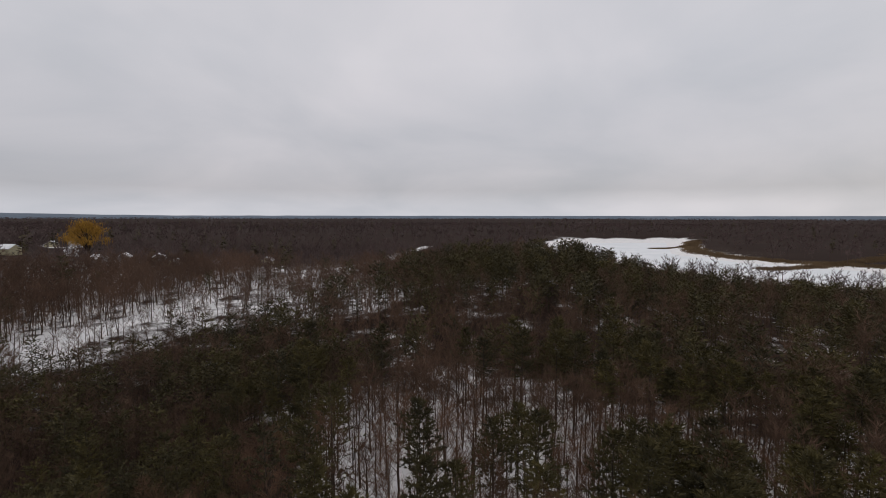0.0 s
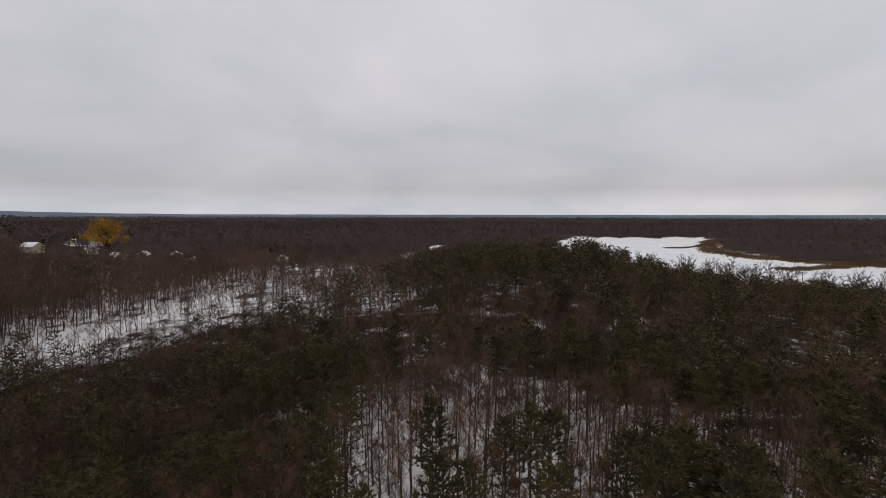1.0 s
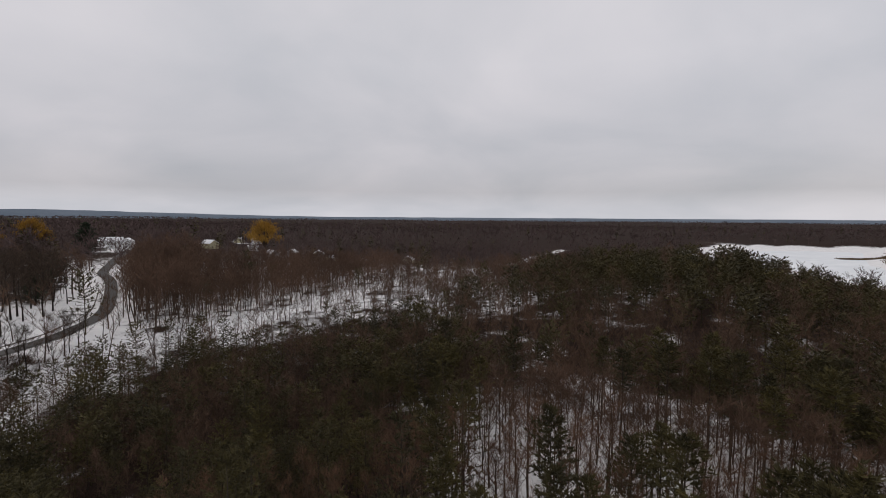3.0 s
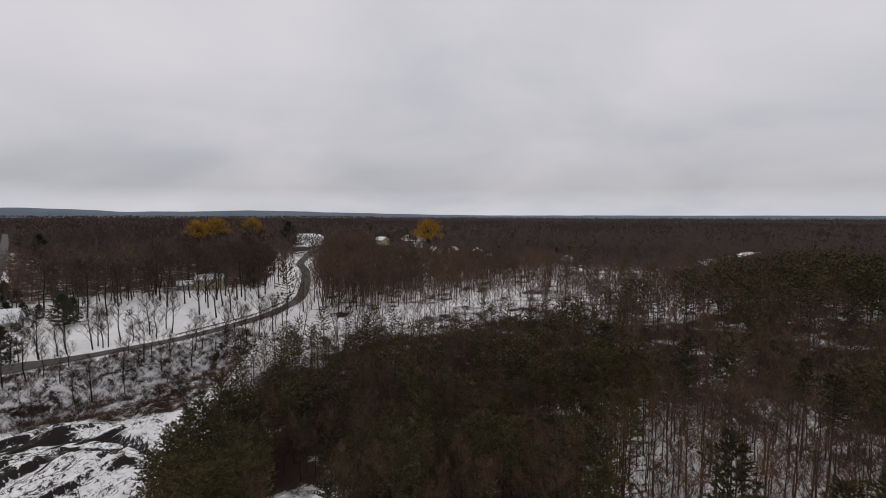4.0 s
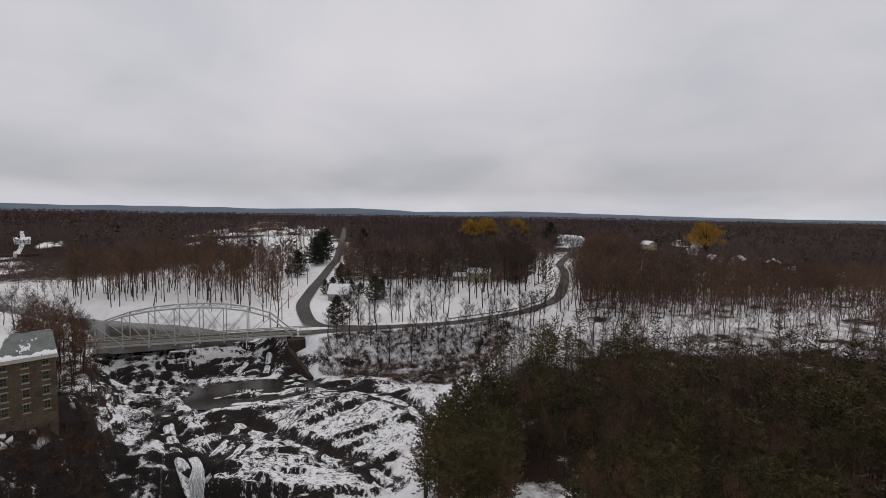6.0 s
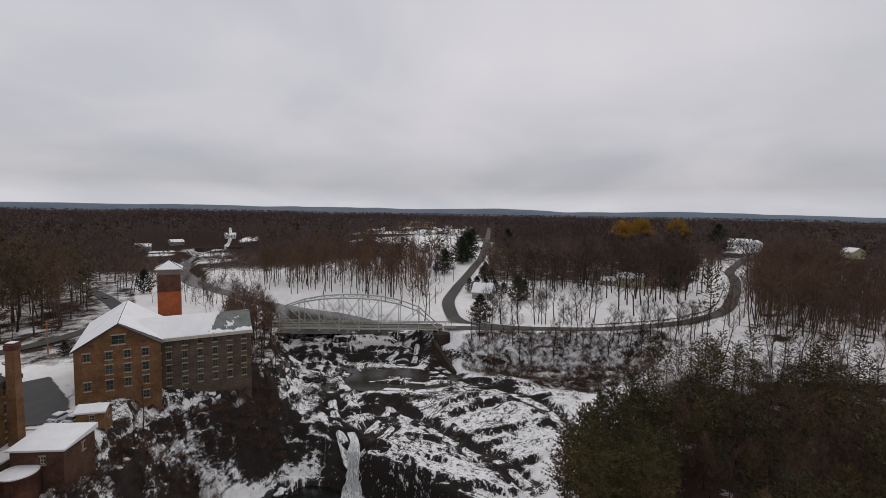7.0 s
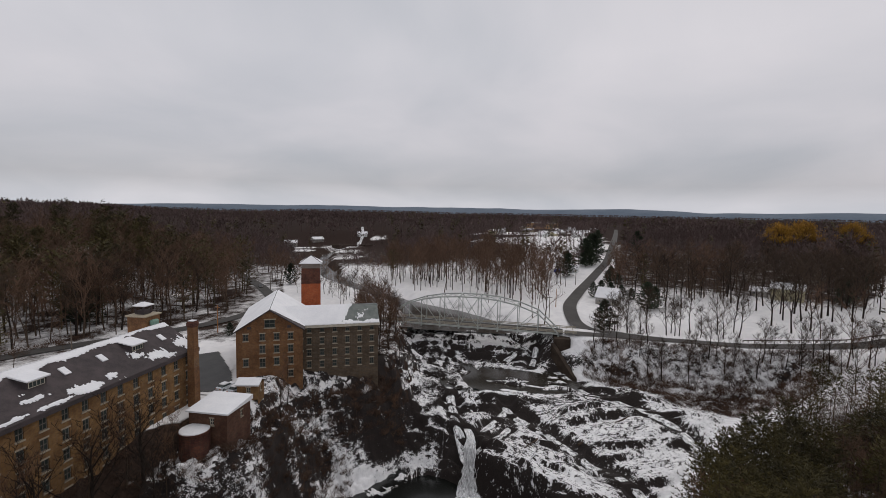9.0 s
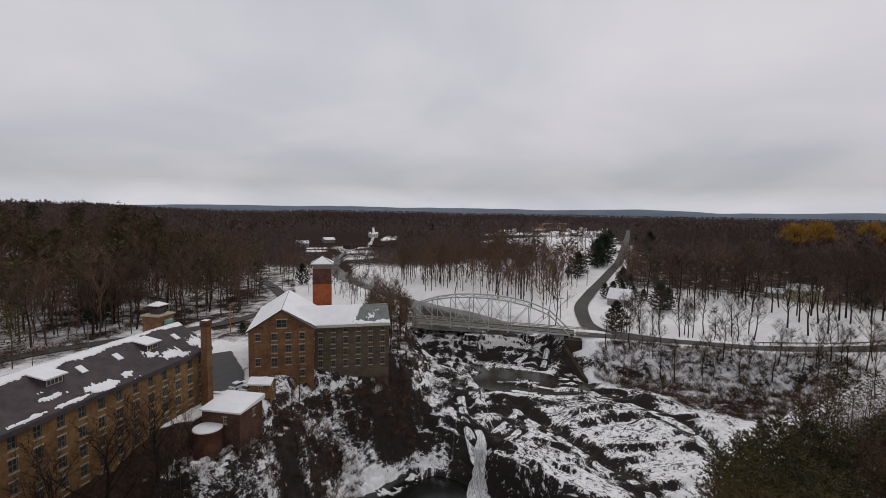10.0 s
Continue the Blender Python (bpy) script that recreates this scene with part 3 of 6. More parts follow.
CLEAR = [(-430, 40, 62), (-500, 45, 66), (-375, 24, 46), (-470, -5, 52), (-640, -10, 80), (-560, 60, 60), (-700, 60, 60), (-425, -205, 16), (-455, -215, 16), (-350, 420, 18), (-230, 330, 14), (-560, -170, 20), (-355, 285, 30)]


WOOD_EDGE = ([20, 60, 78, 100, 124, 149, 177, 210, 250, 295, 391, 560], [-75, -118, -133, -136, -126, -114, -105, -104, -101, -90, -54, -15])


def in_wood(x, y):
    """The wood on this side of the trail."""
    return x > np.interp(y, *WOOD_EDGE) + 7 * fbm(x / 13, y / 13, 3, 36)


def wood_share(x, y):
    """The wood with a ragged edge."""
    edge = np.interp(y, *WOOD_EDGE)
    return smooth(-8, 22, x - edge + 30 * fbm(x / 14, y / 14, 3, 35))


CUT = [(-380, -148, 24), (-430, -166, 26), (-470, -190, 22), (-480, -176, 20), (-570, -193, 18), (-630, -213, 18), (-690, -234, 18), (-520, -178, 18)]      # no trees, but litter


def polar_grid(az, rad):
    A, R = np.meshgrid(np.radians(az), rad, indexing="ij")
    return -R * np.sin(A), R * np.cos(A)


def sheet(name, X, Y, Z, material, smooth_=True):
    n, m = X.shape
    V = np.stack([X, Y, Z], -1).reshape(-1, 3)
    i = np.arange(n * m).reshape(n, m)
    F = np.stack([i[:-1, :-1], i[:-1, 1:], i[1:, 1:], i[1:, :-1]], -1).reshape(-1, 4)[:, ::-1]
    return mesh_np(name, V, F, material, smooth_)


# the ground: one sheet round the place, finer where it is seen, out to the horizon
az = np.concatenate([np.arange(-180, -56, 4.0), np.arange(-56, 56, 0.8), np.arange(56, 128, 0.5), np.arange(128, 152, 0.8), np.arange(152, 180.1, 4.0)])
rad = np.concatenate([np.linspace(2, 46, 14), np.linspace(50, 72, 12), np.linspace(74, 215, 124), np.geomspace(218, 4800, 90)])
GX, GY = polar_grid(az, rad)
ground_mesh = sheet("ground", GX, GY, surface(GX, GY) - 1.6 * (depth_in(GX, GY, GORGE) > 5) * (np.hypot(GX, GY) < 200) * (GX > -174), M_GROUND)
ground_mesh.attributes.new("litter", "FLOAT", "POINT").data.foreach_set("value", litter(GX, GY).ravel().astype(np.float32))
tagged(new("ground", ground_mesh), "rolling ground under patchy thin snow and leaf litter", "ground", kind="structure")

# the farthest hills, with the blue haze of distance put into their colour
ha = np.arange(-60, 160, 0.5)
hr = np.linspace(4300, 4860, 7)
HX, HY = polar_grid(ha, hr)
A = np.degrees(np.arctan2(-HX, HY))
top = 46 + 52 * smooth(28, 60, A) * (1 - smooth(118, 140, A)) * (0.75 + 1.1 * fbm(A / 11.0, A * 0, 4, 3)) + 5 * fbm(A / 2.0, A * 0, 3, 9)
tagged(new("backdrop", sheet("backdrop", HX, HY, top * np.clip(np.sin(np.pi * (np.hypot(HX, HY) - 4300) / 1100), 0, 1) ** 0.5 + 2, M_HILL)), "low wooded hills painted haze blue on the horizon", "hills", kind="structure")

# the ledges of the falls: a finer sheet of broken rock
rx, ry = np.arange(-176, -46, 0.38), np.arange(-60, 92, 0.42)
RX, RY = np.meshgrid(rx, ry, indexing="ij")
keep = (depth_in(RX, RY, GORGE) > -6)
RZ = surface(RX, RY) + 0.12
RZ = np.where(keep, RZ, RZ - 1.0)


def sheet_where(name, X, Y, Z, ok, material):
    n, m = X.shape
    i = np.arange(n * m).reshape(n, m)
    q = ok[:-1, :-1] & ok[1:, :-1] & ok[:-1, 1:] & ok[1:, 1:]
    F = np.stack([i[:-1, :-1], i[1:, :-1], i[1:, 1:], i[:-1, 1:]], -1)[q]
    used = np.unique(F)
    back = np.zeros(n * m, np.int64)
    back[used] = np.arange(len(used))
    V = np.stack([X, Y, Z], -1).reshape(-1, 3)[used]
    return mesh_np(name, V, back[F], material, False)


ok = keep & (np.hypot(RX, RY) > 62)
ledge_mesh = sheet_where("rock_ledges", RX, RY, RZ, ok, M_ROCK)
GRX, GRY = np.gradient(RZ, 0.38, 0.42)
slope = np.hypot(GRX, GRY)
slope = sum(np.roll(np.roll(slope, i, 0), j, 1) for i in (-1, 0, 1) for j in (-1, 0, 1)) / 9
ACROSS, ALONG = strike(RX, RY)
snow_hold = -0.22 + 0.9 * smooth(1.3, 0.5, slope) + 0.45 * smooth(-158, -162, RX)
snow_hold = snow_hold + 0.7 * (vnoise(ACROSS / 2.3, ALONG / 11.0, 72) - 0.5) + 0.9 * fbm(RX / 11, RY / 11, 3, 73)
snow_hold = snow_hold + (0.4 + 1.4 * fbm(RX / 5, RY / 5, 3, 74)) * smooth(9, 3, depth_in(RX, RY, GORGE)) * smooth(-14, -24, RY) - 0.1 * smooth(-4, -14, RY) * smooth(-118, -108, RX) * (RZ > -21.5)
snow_hold = snow_hold + 0.7 * (RZ < -21.8) * (RZ > -24.6) * smooth(-16, -22, RY)
for line, w, deep in STREAMS:      # washed bare beside the running water
    snow_hold = snow_hold - 0.9 * smooth(w + 1.4, w * 0.6, seg_dist(RX, RY, line))
left = np.maximum(smooth(-22, -30, RY), smooth(-14, -20, RY) * smooth(-108, -112, RX) * smooth(0.7, 1.1, slope))
snow_hold = snow_hold * (1 - left) + left * (0.15 + 1.4 * fbm(RX / 2.6, RY / 2.6, 4, 75) + 0.9 * fbm(RX / 9, RY / 9, 2, 77) + 0.45 * smooth(1.5, 0.6, slope) + 0.55 * smooth(-20.5, -22.5, RZ) - 0.6 * np.exp(-((RX + 114) / 7) ** 2 - ((RY + 38) / 8) ** 2))
snow_hold = snow_hold + (0.8 + 0.9 * fbm(RX / 3, RY / 3, 3, 76)) * smooth(13, 5, depth_in(RX, RY, GORGE)) * smooth(10, 22, RY)
cliff = np.maximum(left, smooth(12, 6, depth_in(RX, RY, GORGE)) * smooth(10, 22, RY))      # the banks are broken rubble with no grain
used = np.zeros(RX.shape, bool)
q = ok[:-1, :-1] & ok[1:, :-1] & ok[:-1, 1:] & ok[1:, 1:]
for i in (0, 1):
    for j in (0, 1):
        used[i:used.shape[0] - 1 + i, j:used.shape[1] - 1 + j] |= q
ledge_mesh.attributes.new("snow_hold", "FLOAT", "POINT").data.foreach_set("value", snow_hold[used].astype(np.float32))
ledge_mesh.attributes.new("bedding", "FLOAT_VECTOR", "POINT").data.foreach_set("vector", np.stack([np.where(cliff > 0.5, 0.0, ACROSS + 0.35 * RZ)[used], np.where(cliff > 0.5, 0.0, ALONG)[used], 0 * ALONG[used]], 1).ravel().astype(np.float32))
tagged(new("rock_ledges", ledge_mesh), "dark stepped rock ledges with snow on their level tops", "rock", kind="structure")


def flat_sheet(name, poly, z, material, label, category, res=3.0, hollow=False):
    xs, ys = [p[0] for p in poly], [p[1] for p in poly]
    X, Y = np.meshgrid(np.arange(min(xs), max(xs) + res, res), np.arange(min(ys), max(ys) + res, res), indexing="ij")
    ok = depth_in(X, Y, poly) + (4.0 * fbm(X / 5, Y / 5, 3, 3) if hollow else 0.0) > -res
    if hollow:
        low = surface(X, Y) < z + 0.1
        ok &= low | np.roll(low, 1, 0) | np.roll(low, -1, 0) | np.roll(low, 1, 1) | np.roll(low, -1, 1)
    me = sheet_where(name, X, Y, np.full(X.shape, z), ok, material)
    return tagged(new(name, me), label, category, kind="structure")


flat_sheet("water", [(-113, -44), (-113, -8), (-86, 24), (20, 0), (24, -52), (-90, -50)], -25.0, M_POOL, "still black water of the plunge pool", "water", 2.0)
flat_sheet("water", [(-205, -54), (-171, -46), (-170, 12), (-190, 2), (-208, -16), (-228, -44), (-258, -79), (-300, -111), (-345, -140), (-484, -180), (-484, -202), (-340, -160), (-270, -116), (-232, -82)], -4.25, M_WATER, "dark slow river above the bridge", "water", 2.0, True)
flat_sheet("water", [(-152, -32), (-132, -28), (-129, -2), (-131, 14), (-140, 20), (-152, 8)], -10.25, M_WATER, "brown shallow water between snowy ledges", "water", 0.6, True)
flat_sheet("lake_ice", LAKE, -8.1, M_ICE, "frozen lake under even white snow", "lake", 8.0)


def ribbon(line, half, lift, step, cross=6, zf=surface):
    """A strip along a line, lying on the land; returns rows of points."""
    pts = [Vector((*p, 0)) for p in line]
    out, acc = [], []
    for i in range(len(pts) - 1):
        p0, p1, p2, p3 = pts[max(i - 1, 0)], pts[i], pts[i + 1], pts[min(i + 2, len(pts) - 1)]
        n = max(2, int((p2 - p1).length / step))
        for k in range(n):
            t = k / n
            out.append(0.5 * ((2 * p1) + (p2 - p0) * t + (2 * p0 - 5 * p1 + 4 * p2 - p3) * t * t + (3 * p1 - p0 - 3 * p2 + p3) * t ** 3))
    out.append(pts[-1])
    X, Y = [], []
    for i, p in enumerate(out):
        d = (out[min(i + 1, len(out) - 1)] - out[max(i - 1, 0)]).normalized()
        side = Vector((-d.y, d.x, 0))
        X.append([(p + side * half * s).x for s in np.linspace(-1, 1, cross)])
        Y.append([(p + side * half * s).y for s in np.linspace(-1, 1, cross)])
    X, Y = np.array(X), np.array(Y)
    mid = zf(X[:, cross // 2], Y[:, cross // 2])
    k = np.ones(9) / 9
    mid = np.convolve(np.pad(mid, 4, mode="edge"), k, "valid")
    return X, Y, np.maximum(np.repeat(mid[:, None], cross, 1), zf(X, Y)) + lift


def road(name, line, half, label, material=M_ROAD, lift=0.28, step=3.0):
    X, Y, Z = ribbon(line, half, lift, step)
    return tagged(new(name, sheet(name, X, Y, Z, material)), label, "road", kind="structure")


road("road", ROAD_EAST, 2.7, "bare grey asphalt road winding uphill between snowy verges")
road("road", ROAD_BEND, 2.8, "bare grey asphalt road curving up from the bridge", lift=0.32)
road("road", ROAD_WEST, 2.6, "damp asphalt road behind the mills")
road("road", LINK, 3.2, "short asphalt road to the bridge")

flat_sheet("pavement", [(-112, -84), (-115.5, -80.5), (-101.5, -67.5), (-95, -63), (-90, -63), (-89, -67)], 0.34, M_WETYARD, "wet dark asphalt cleared between the mills", "pavement", 0.35)


# ---------------------------------------------------------------- trees
class Soup:
    """Triangles gathered for one mesh."""

    def __init__(self):
        self.v, self.f = [], []

    def spike(self, p, q, r0, n=3):
        """A thin tapering twig."""
        d = (q - p).normalized()
        a = d.orthogonal().normalized() * r0
        b = d.cross(a)
        i = len(self.v)
        for k in range(n):
            t = 6.2832 * k / n
            self.v.append(p + a * math.cos(t) + b * math.sin(t))
        self.v.append(q)
        for k in range(n):
            self.f.append((i + k, i + (k + 1) % n, i + n))

    def tube(self, pts, radii, n=5):
        i = len(self.v)
        for j, (p, r) in enumerate(zip(pts, radii)):
            d = (pts[min(j + 1, len(pts) - 1)] - pts[max(j - 1, 0)]).normalized()
            a = d.orthogonal().normalized() * r
            b = d.cross(a)
            for k in range(n):
                t = 6.2832 * k / n
                self.v.append(p + a * math.cos(t) + b * math.sin(t))
        for j in range(len(pts) - 1):
            for k in range(n):
                a, b = i + j * n + k, i + j * n + (k + 1) % n
                self.f += [(a, b, b + n), (a, b + n, a + n)]

    def blade(self, p, q, w, side):
        i = len(self.v)
        s = side.normalized() * w
        m = p.lerp(q, 0.35)
        self.v += [p, m + s, q, m - s]
        self.f += [(i, i + 1, i + 2), (i, i + 2, i + 3)]

    def leaf(self, p, q, w, side):
        i = len(self.v)
        s = side.normalized() * w
        self.v += [p + s, p - s, q]
        self.f.append((i, i + 1, i + 2))

    def mesh(self, name, material):
        return mesh_np(name, [tuple(v) for v in self.v], self.f, material)


def any_dir(rnd, up):
    a = rnd.uniform(0, 6.2832)
    return Vector((math.cos(a), math.sin(a), up)).normalized()


def bare_tree(seed, h, spread, limbs, subs, twigs, twig_r=0.02, low=0.35, n=3, flat=False, lean=0.04, thick=1.0):
    """A leafless hardwood: a crooked trunk, rising limbs, branches and fine twigs. Returns trunk and crown."""
    rnd = random.Random(seed)
    tr, cr = Soup(), Soup()
    pts, p = [], Vector((0, 0, -0.6))
    segs = 3 if flat else 6
    for k in range(segs + 1):
        pts.append(p.copy())
        p = p + Vector((rnd.gauss(0, lean), rnd.gauss(0, lean), 1)) * (h * 0.82 + 0.6) / segs
    r0 = h * 0.0115 * thick
    tr.tube(pts, [r0 * (1 - 0.86 * k / segs) for k in range(segs + 1)], 5 if not flat else 3)

    def on_trunk(t):
        f = min(t * segs, segs - 1e-3)
        return pts[int(f)].lerp(pts[int(f) + 1], f - int(f))

    for k in range(limbs):
        t = low + (1 - low) * (k + rnd.random()) / limbs
        s = on_trunk(t)
        length = spread * (1.1 - 0.55 * abs(t - 0.55)) * rnd.uniform(0.75, 1.2) * (1.15 - 0.5 * t)
        d = any_dir(rnd, rnd.uniform(0.4, 1.05) + 0.9 * t)
        m = s + d * length * 0.5
        e = m + (d + Vector((rnd.gauss(0, .15), rnd.gauss(0, .15), 0.35))).normalized() * length * 0.5
        lr = r0 * 0.4 * (1.1 - 0.7 * t)
        if flat:
            cr.spike(s, e, lr * 1.2)
        else:
            tr.tube([s, m, e], [lr, lr * 0.65, lr * 0.2], 3)
        for j in range(subs):
            u = 0.3 + 0.7 * (j + rnd.random()) / subs
            b = s.lerp(m, u * 2) if u < 0.5 else m.lerp(e, u * 2 - 1)
            bd = (d * 0.5 + any_dir(rnd, rnd.uniform(0.3, 1.3)) * 0.9).normalized()
            bl = length * rnd.uniform(0.32, 0.55)
            be = b + bd * bl
            if flat:
                cr.leaf(b, be, twig_r * 0.8, bd.cross(any_dir(rnd, 0.3)))
            else:
                cr.spike(b, be, lr * 0.4, 3)
            for i in range(twigs):
                w = b.lerp(be, rnd.uniform(0.25, 1.0))
                td = (bd * 0.7 + any_dir(rnd, rnd.uniform(-0.2, 1.2))).normalized()
                te = w + td * rnd.uniform(0.8, 1.7) * h / 17 * (1.5 if flat else 1.0)
                if flat or i % 3:
                    cr.leaf(w, te, twig_r * (1.0 if flat else 1.3), td.cross(any_dir(rnd, 0.3)))
                else:
                    cr.spike(w, te, twig_r, n)
    return tr, cr


def pine(seed, h, reach, whorls, per, tufts, needles, low=0.4, cone=0.5, size=0.55, w=0.10, flat=False):
    """A pine: a straight bole, tiers of boughs and sprays of needles. Returns trunk and crown."""
    rnd = random.Random(seed)
    tr, cr = Soup(), Soup()
    bend = Vector((rnd.gauss(0, 0.25), rnd.gauss(0, 0.25), 0))
    r0 = h * 0.011

    def axis(t):
        return Vector((0, 0, -0.6)) + Vector((0, 0, h + 0.6)) * t + bend * math.sin(3.0 * t)

    tr.tube([axis(t) for t in (0, 0.3, 0.6, 0.85, 0.97)], [r0, r0 * 0.8, r0 * 0.55, r0 * 0.25, 0.02], 5)
    for k in range(7):                                   # dead snags on the bole
        t = rnd.uniform(0.12, low)
        tr.spike(axis(t), axis(t) + any_dir(rnd, rnd.uniform(-0.2, 0.3)) * rnd.uniform(0.6, 1.8), 0.03)
    for k in range(whorls):
        f = (k + 0.5) / whorls
        t = low + (1 - low) * f
        prof = (1 - f) ** cone * min(1.0, 0.45 + 1.8 * f)
        a0 = rnd.uniform(0, 6.28)
        for j in range(per):
            if rnd.random() < 0.1:
                continue
            a = a0 + 6.2832 * j / per + rnd.gauss(0, 0.25)
            length = max(0.5, reach * prof * rnd.uniform(0.65, 1.2))
            d = Vector((math.cos(a), math.sin(a), rnd.uniform(-0.05, 0.3) + 0.5 * f)).normalized()
            s = axis(t + rnd.uniform(-0.4, 0.4) * (1 - low) / whorls)
            e = s + d * length
            if flat:
                cr.leaf(s, e, 0.09, d.cross(any_dir(rnd, 0.6)))
            else:
                cr.spike(s, e, 0.045)
            for i in range(tufts):
                u = 0.22 + 0.78 * (i + rnd.random()) / tufts
                c = s.lerp(e, u) + Vector((rnd.gauss(0, .18), rnd.gauss(0, .18), rnd.gauss(0.05, .12)))
                for q in range(needles):
                    nd = (d * 0.9 + any_dir(rnd, rnd.uniform(-0.35, 0.7)) * 0.75).normalized()
                    cr.leaf(c, c + nd * rnd.uniform(0.6, 1.15) * size, w, nd.cross(any_dir(rnd, 0.8)))
    return tr, cr


def spruce(seed, h, reach, whorls, per, tufts, needles, size=0.6, w=0.14):
    return pine(seed, h, reach, whorls, per, tufts, needles, low=0.08, cone=0.85, size=size, w=w)


def willow(seed, h, spread):
    """A weeping willow: a forked trunk and a rounded crown of hanging golden twigs."""
    rnd = random.Random(seed)
    tr, cr = Soup(), Soup()
    tr.tube([Vector((0, 0, -0.6)), Vector((0.2, 0, h * 0.2)), Vector((0.1, 0.3, h * 0.42))], [0.6, 0.45, 0.35], 7)
    for k in range(34):
        a, u = rnd.uniform(0, 6.2832), rnd.random()
        top = Vector((math.cos(a) * spread * math.sqrt(u), math.sin(a) * spread * math.sqrt(u), h * (0.98 - 0.42 * u ** 1.6) * rnd.uniform(0.93, 1.04)))
        s = Vector((0.1, 0.3, h * rnd.uniform(0.3, 0.45)))
        m = s.lerp(top, 0.55) + Vector((0, 0, h * 0.06))
        tr.tube([s, m, top], [0.2, 0.11, 0.03], 4)
        for j in range(34):
            b = m.lerp(top, rnd.uniform(0.1, 1.0)) + Vector((rnd.gauss(0, 1.0), rnd.gauss(0, 1.0), rnd.gauss(0.2, 0.6)))
            o = any_dir(rnd, 0.2) * rnd.uniform(0.6, 1.6)
            e = b + o + Vector((0, 0, -rnd.uniform(0.5, 2.4)))
            cr.spike(b, b + o * 0.6 + Vector((0, 0, 0.5)), 0.07)
            cr.spike(b + o * 0.6 + Vector((0, 0, 0.5)), e, 0.075)
    return tr, cr


def tree_kind(name, pair, bark, leaf, crown="crown"):
    return name, pair[0].mesh("trunk", bark), pair[1].mesh(crown, leaf), crown


def plant(kind, x, y, scale, turn, label, category, group):
    name, tm, cm, crown = kind
    z = float(surface(np.array([x]), np.array([y]))[0])
    ob = thing(name, label, category, pose(x, y, z, 0, 0, turn), group)
    ob.scale = (scale,) * 3
    part_mesh("trunk", tm, ob)
    part_mesh(crown, cm, ob)
    return ob


def merged(name, templates, places, material, label, category):
    """Many trees as one mesh: templates are (corners, triangles); places are x, y, z, scale, turn, which."""
    Vs, Fs, base = [], [], 0
    for i, (v, f) in enumerate(templates):
        rows = places[places[:, 5].astype(int) == i]
        if not len(rows):
            continue
        c, s = np.cos(rows[:, 4]), np.sin(rows[:, 4])
        k = rows[:, 3]
        X = (v[None, :, 0] * c[:, None] - v[None, :, 1] * s[:, None]) * k[:, None] + rows[:, 0, None]
        Y = (v[None, :, 0] * s[:, None] + v[None, :, 1] * c[:, None]) * k[:, None] + rows[:, 1, None]
        Z = v[None, :, 2] * k[:, None] + rows[:, 2, None]
        Vs.append(np.stack([X, Y, Z], -1).reshape(-1, 3))
        Fs.append((f[None] + (np.arange(len(rows)) * len(v))[:, None, None]).reshape(-1, 3) + base)
        base += len(rows) * len(v)
    me = mesh_np(name, np.concatenate(Vs), np.concatenate(Fs), material)
    return tagged(new(name, me), label, category, kind="stuff")


def arrays(*soups):
    V, F = [], []
    for s in soups:
        F += [(a + len(V), b + len(V), c + len(V)) for a, b, c in s.f]
        V += [tuple(v) for v in s.v]
    return np.array(V), np.array(F)


# where trees may stand
LAWN = [(-170, 28), (-166, 55), (-166, 78), (-174, 108), (-196, 140), (-215, 155), (-250, 150), (-262, 118), (-235, 96), (-232, 66), (-246, 60), (-240, 40), (-205, 29)]
YARD = [(-12, -60), (-86, -58), (-100, -52), (-122, -30), (-140, -36), (-160, -44), (-176, -60), (-190, -90), (-200, -108), (-145, -108), (-100, -118), (-20, -120)]
BUILT = [(-239, 126, 16), (-360, 290, 22), (-220, 42, 10), (-248, 22, 14), (-171, -78, 8)]


def free(x, y):
    ok = depth_in(x, y, GORGE) < -1.5
    for line, w in ((ROAD_EAST, 6.0), (ROAD_BEND, 10.0), (ROAD_WEST, 6.5), (LINK, 7), (TRAIL, 6.5)):
        ok &= seg_dist(x, y, line) > w
    ok &= (seg_dist(x, y, ROAD_WEST[6:]) > 9)
    ok &= ~inside(x, y, LAWN) & ~inside(x, y, YARD) & (depth_in(x, y, LAKE) < -6)
    for bx, by, w in BUILT:
        ok &= np.hypot(x - bx, y - by) > w
    a = np.degrees(np.arctan2(-x, y))
    glade = (np.hypot(x, y) < 93) & (np.abs(a - 53.5) < 4.2 + 4 * fbm(x / 4, y / 4, 2, 45))
    return ok & (np.hypot(x, y) > 46) & ~glade


def scatter(n, r0, r1, a0, a1, seed, density=None, gap=0.0):
    """n tries, evenly over the sector; density gives the share that is kept."""
    g = np.random.default_rng(seed)
    r = np.sqrt(g.uniform(r0 * r0, r1 * r1, n))
    a = np.radians(g.uniform(a0, a1, n))
    x, y = -r * np.sin(a), r * np.cos(a)
    k = free(x, y)
    if density is not None:
        k &= g.uniform(0, 1, n) < density(x, y, r, np.degrees(a))
    x, y = x[k], y[k]
    if gap:
        keep, cells = [], {}
        for i in range(len(x)):
            c = (int(x[i] // gap), int(y[i] // gap))
            if all((x[i] - x[j]) ** 2 + (y[i] - y[j]) ** 2 > gap * gap for p in (-1, 0, 1) for q in (-1, 0, 1) for j in cells.get((c[0] + p, c[1] + q), ())):
                cells.setdefault(c, []).append(i)
                keep.append(i)
        x, y = x[keep], y[keep]
    return x, y, g


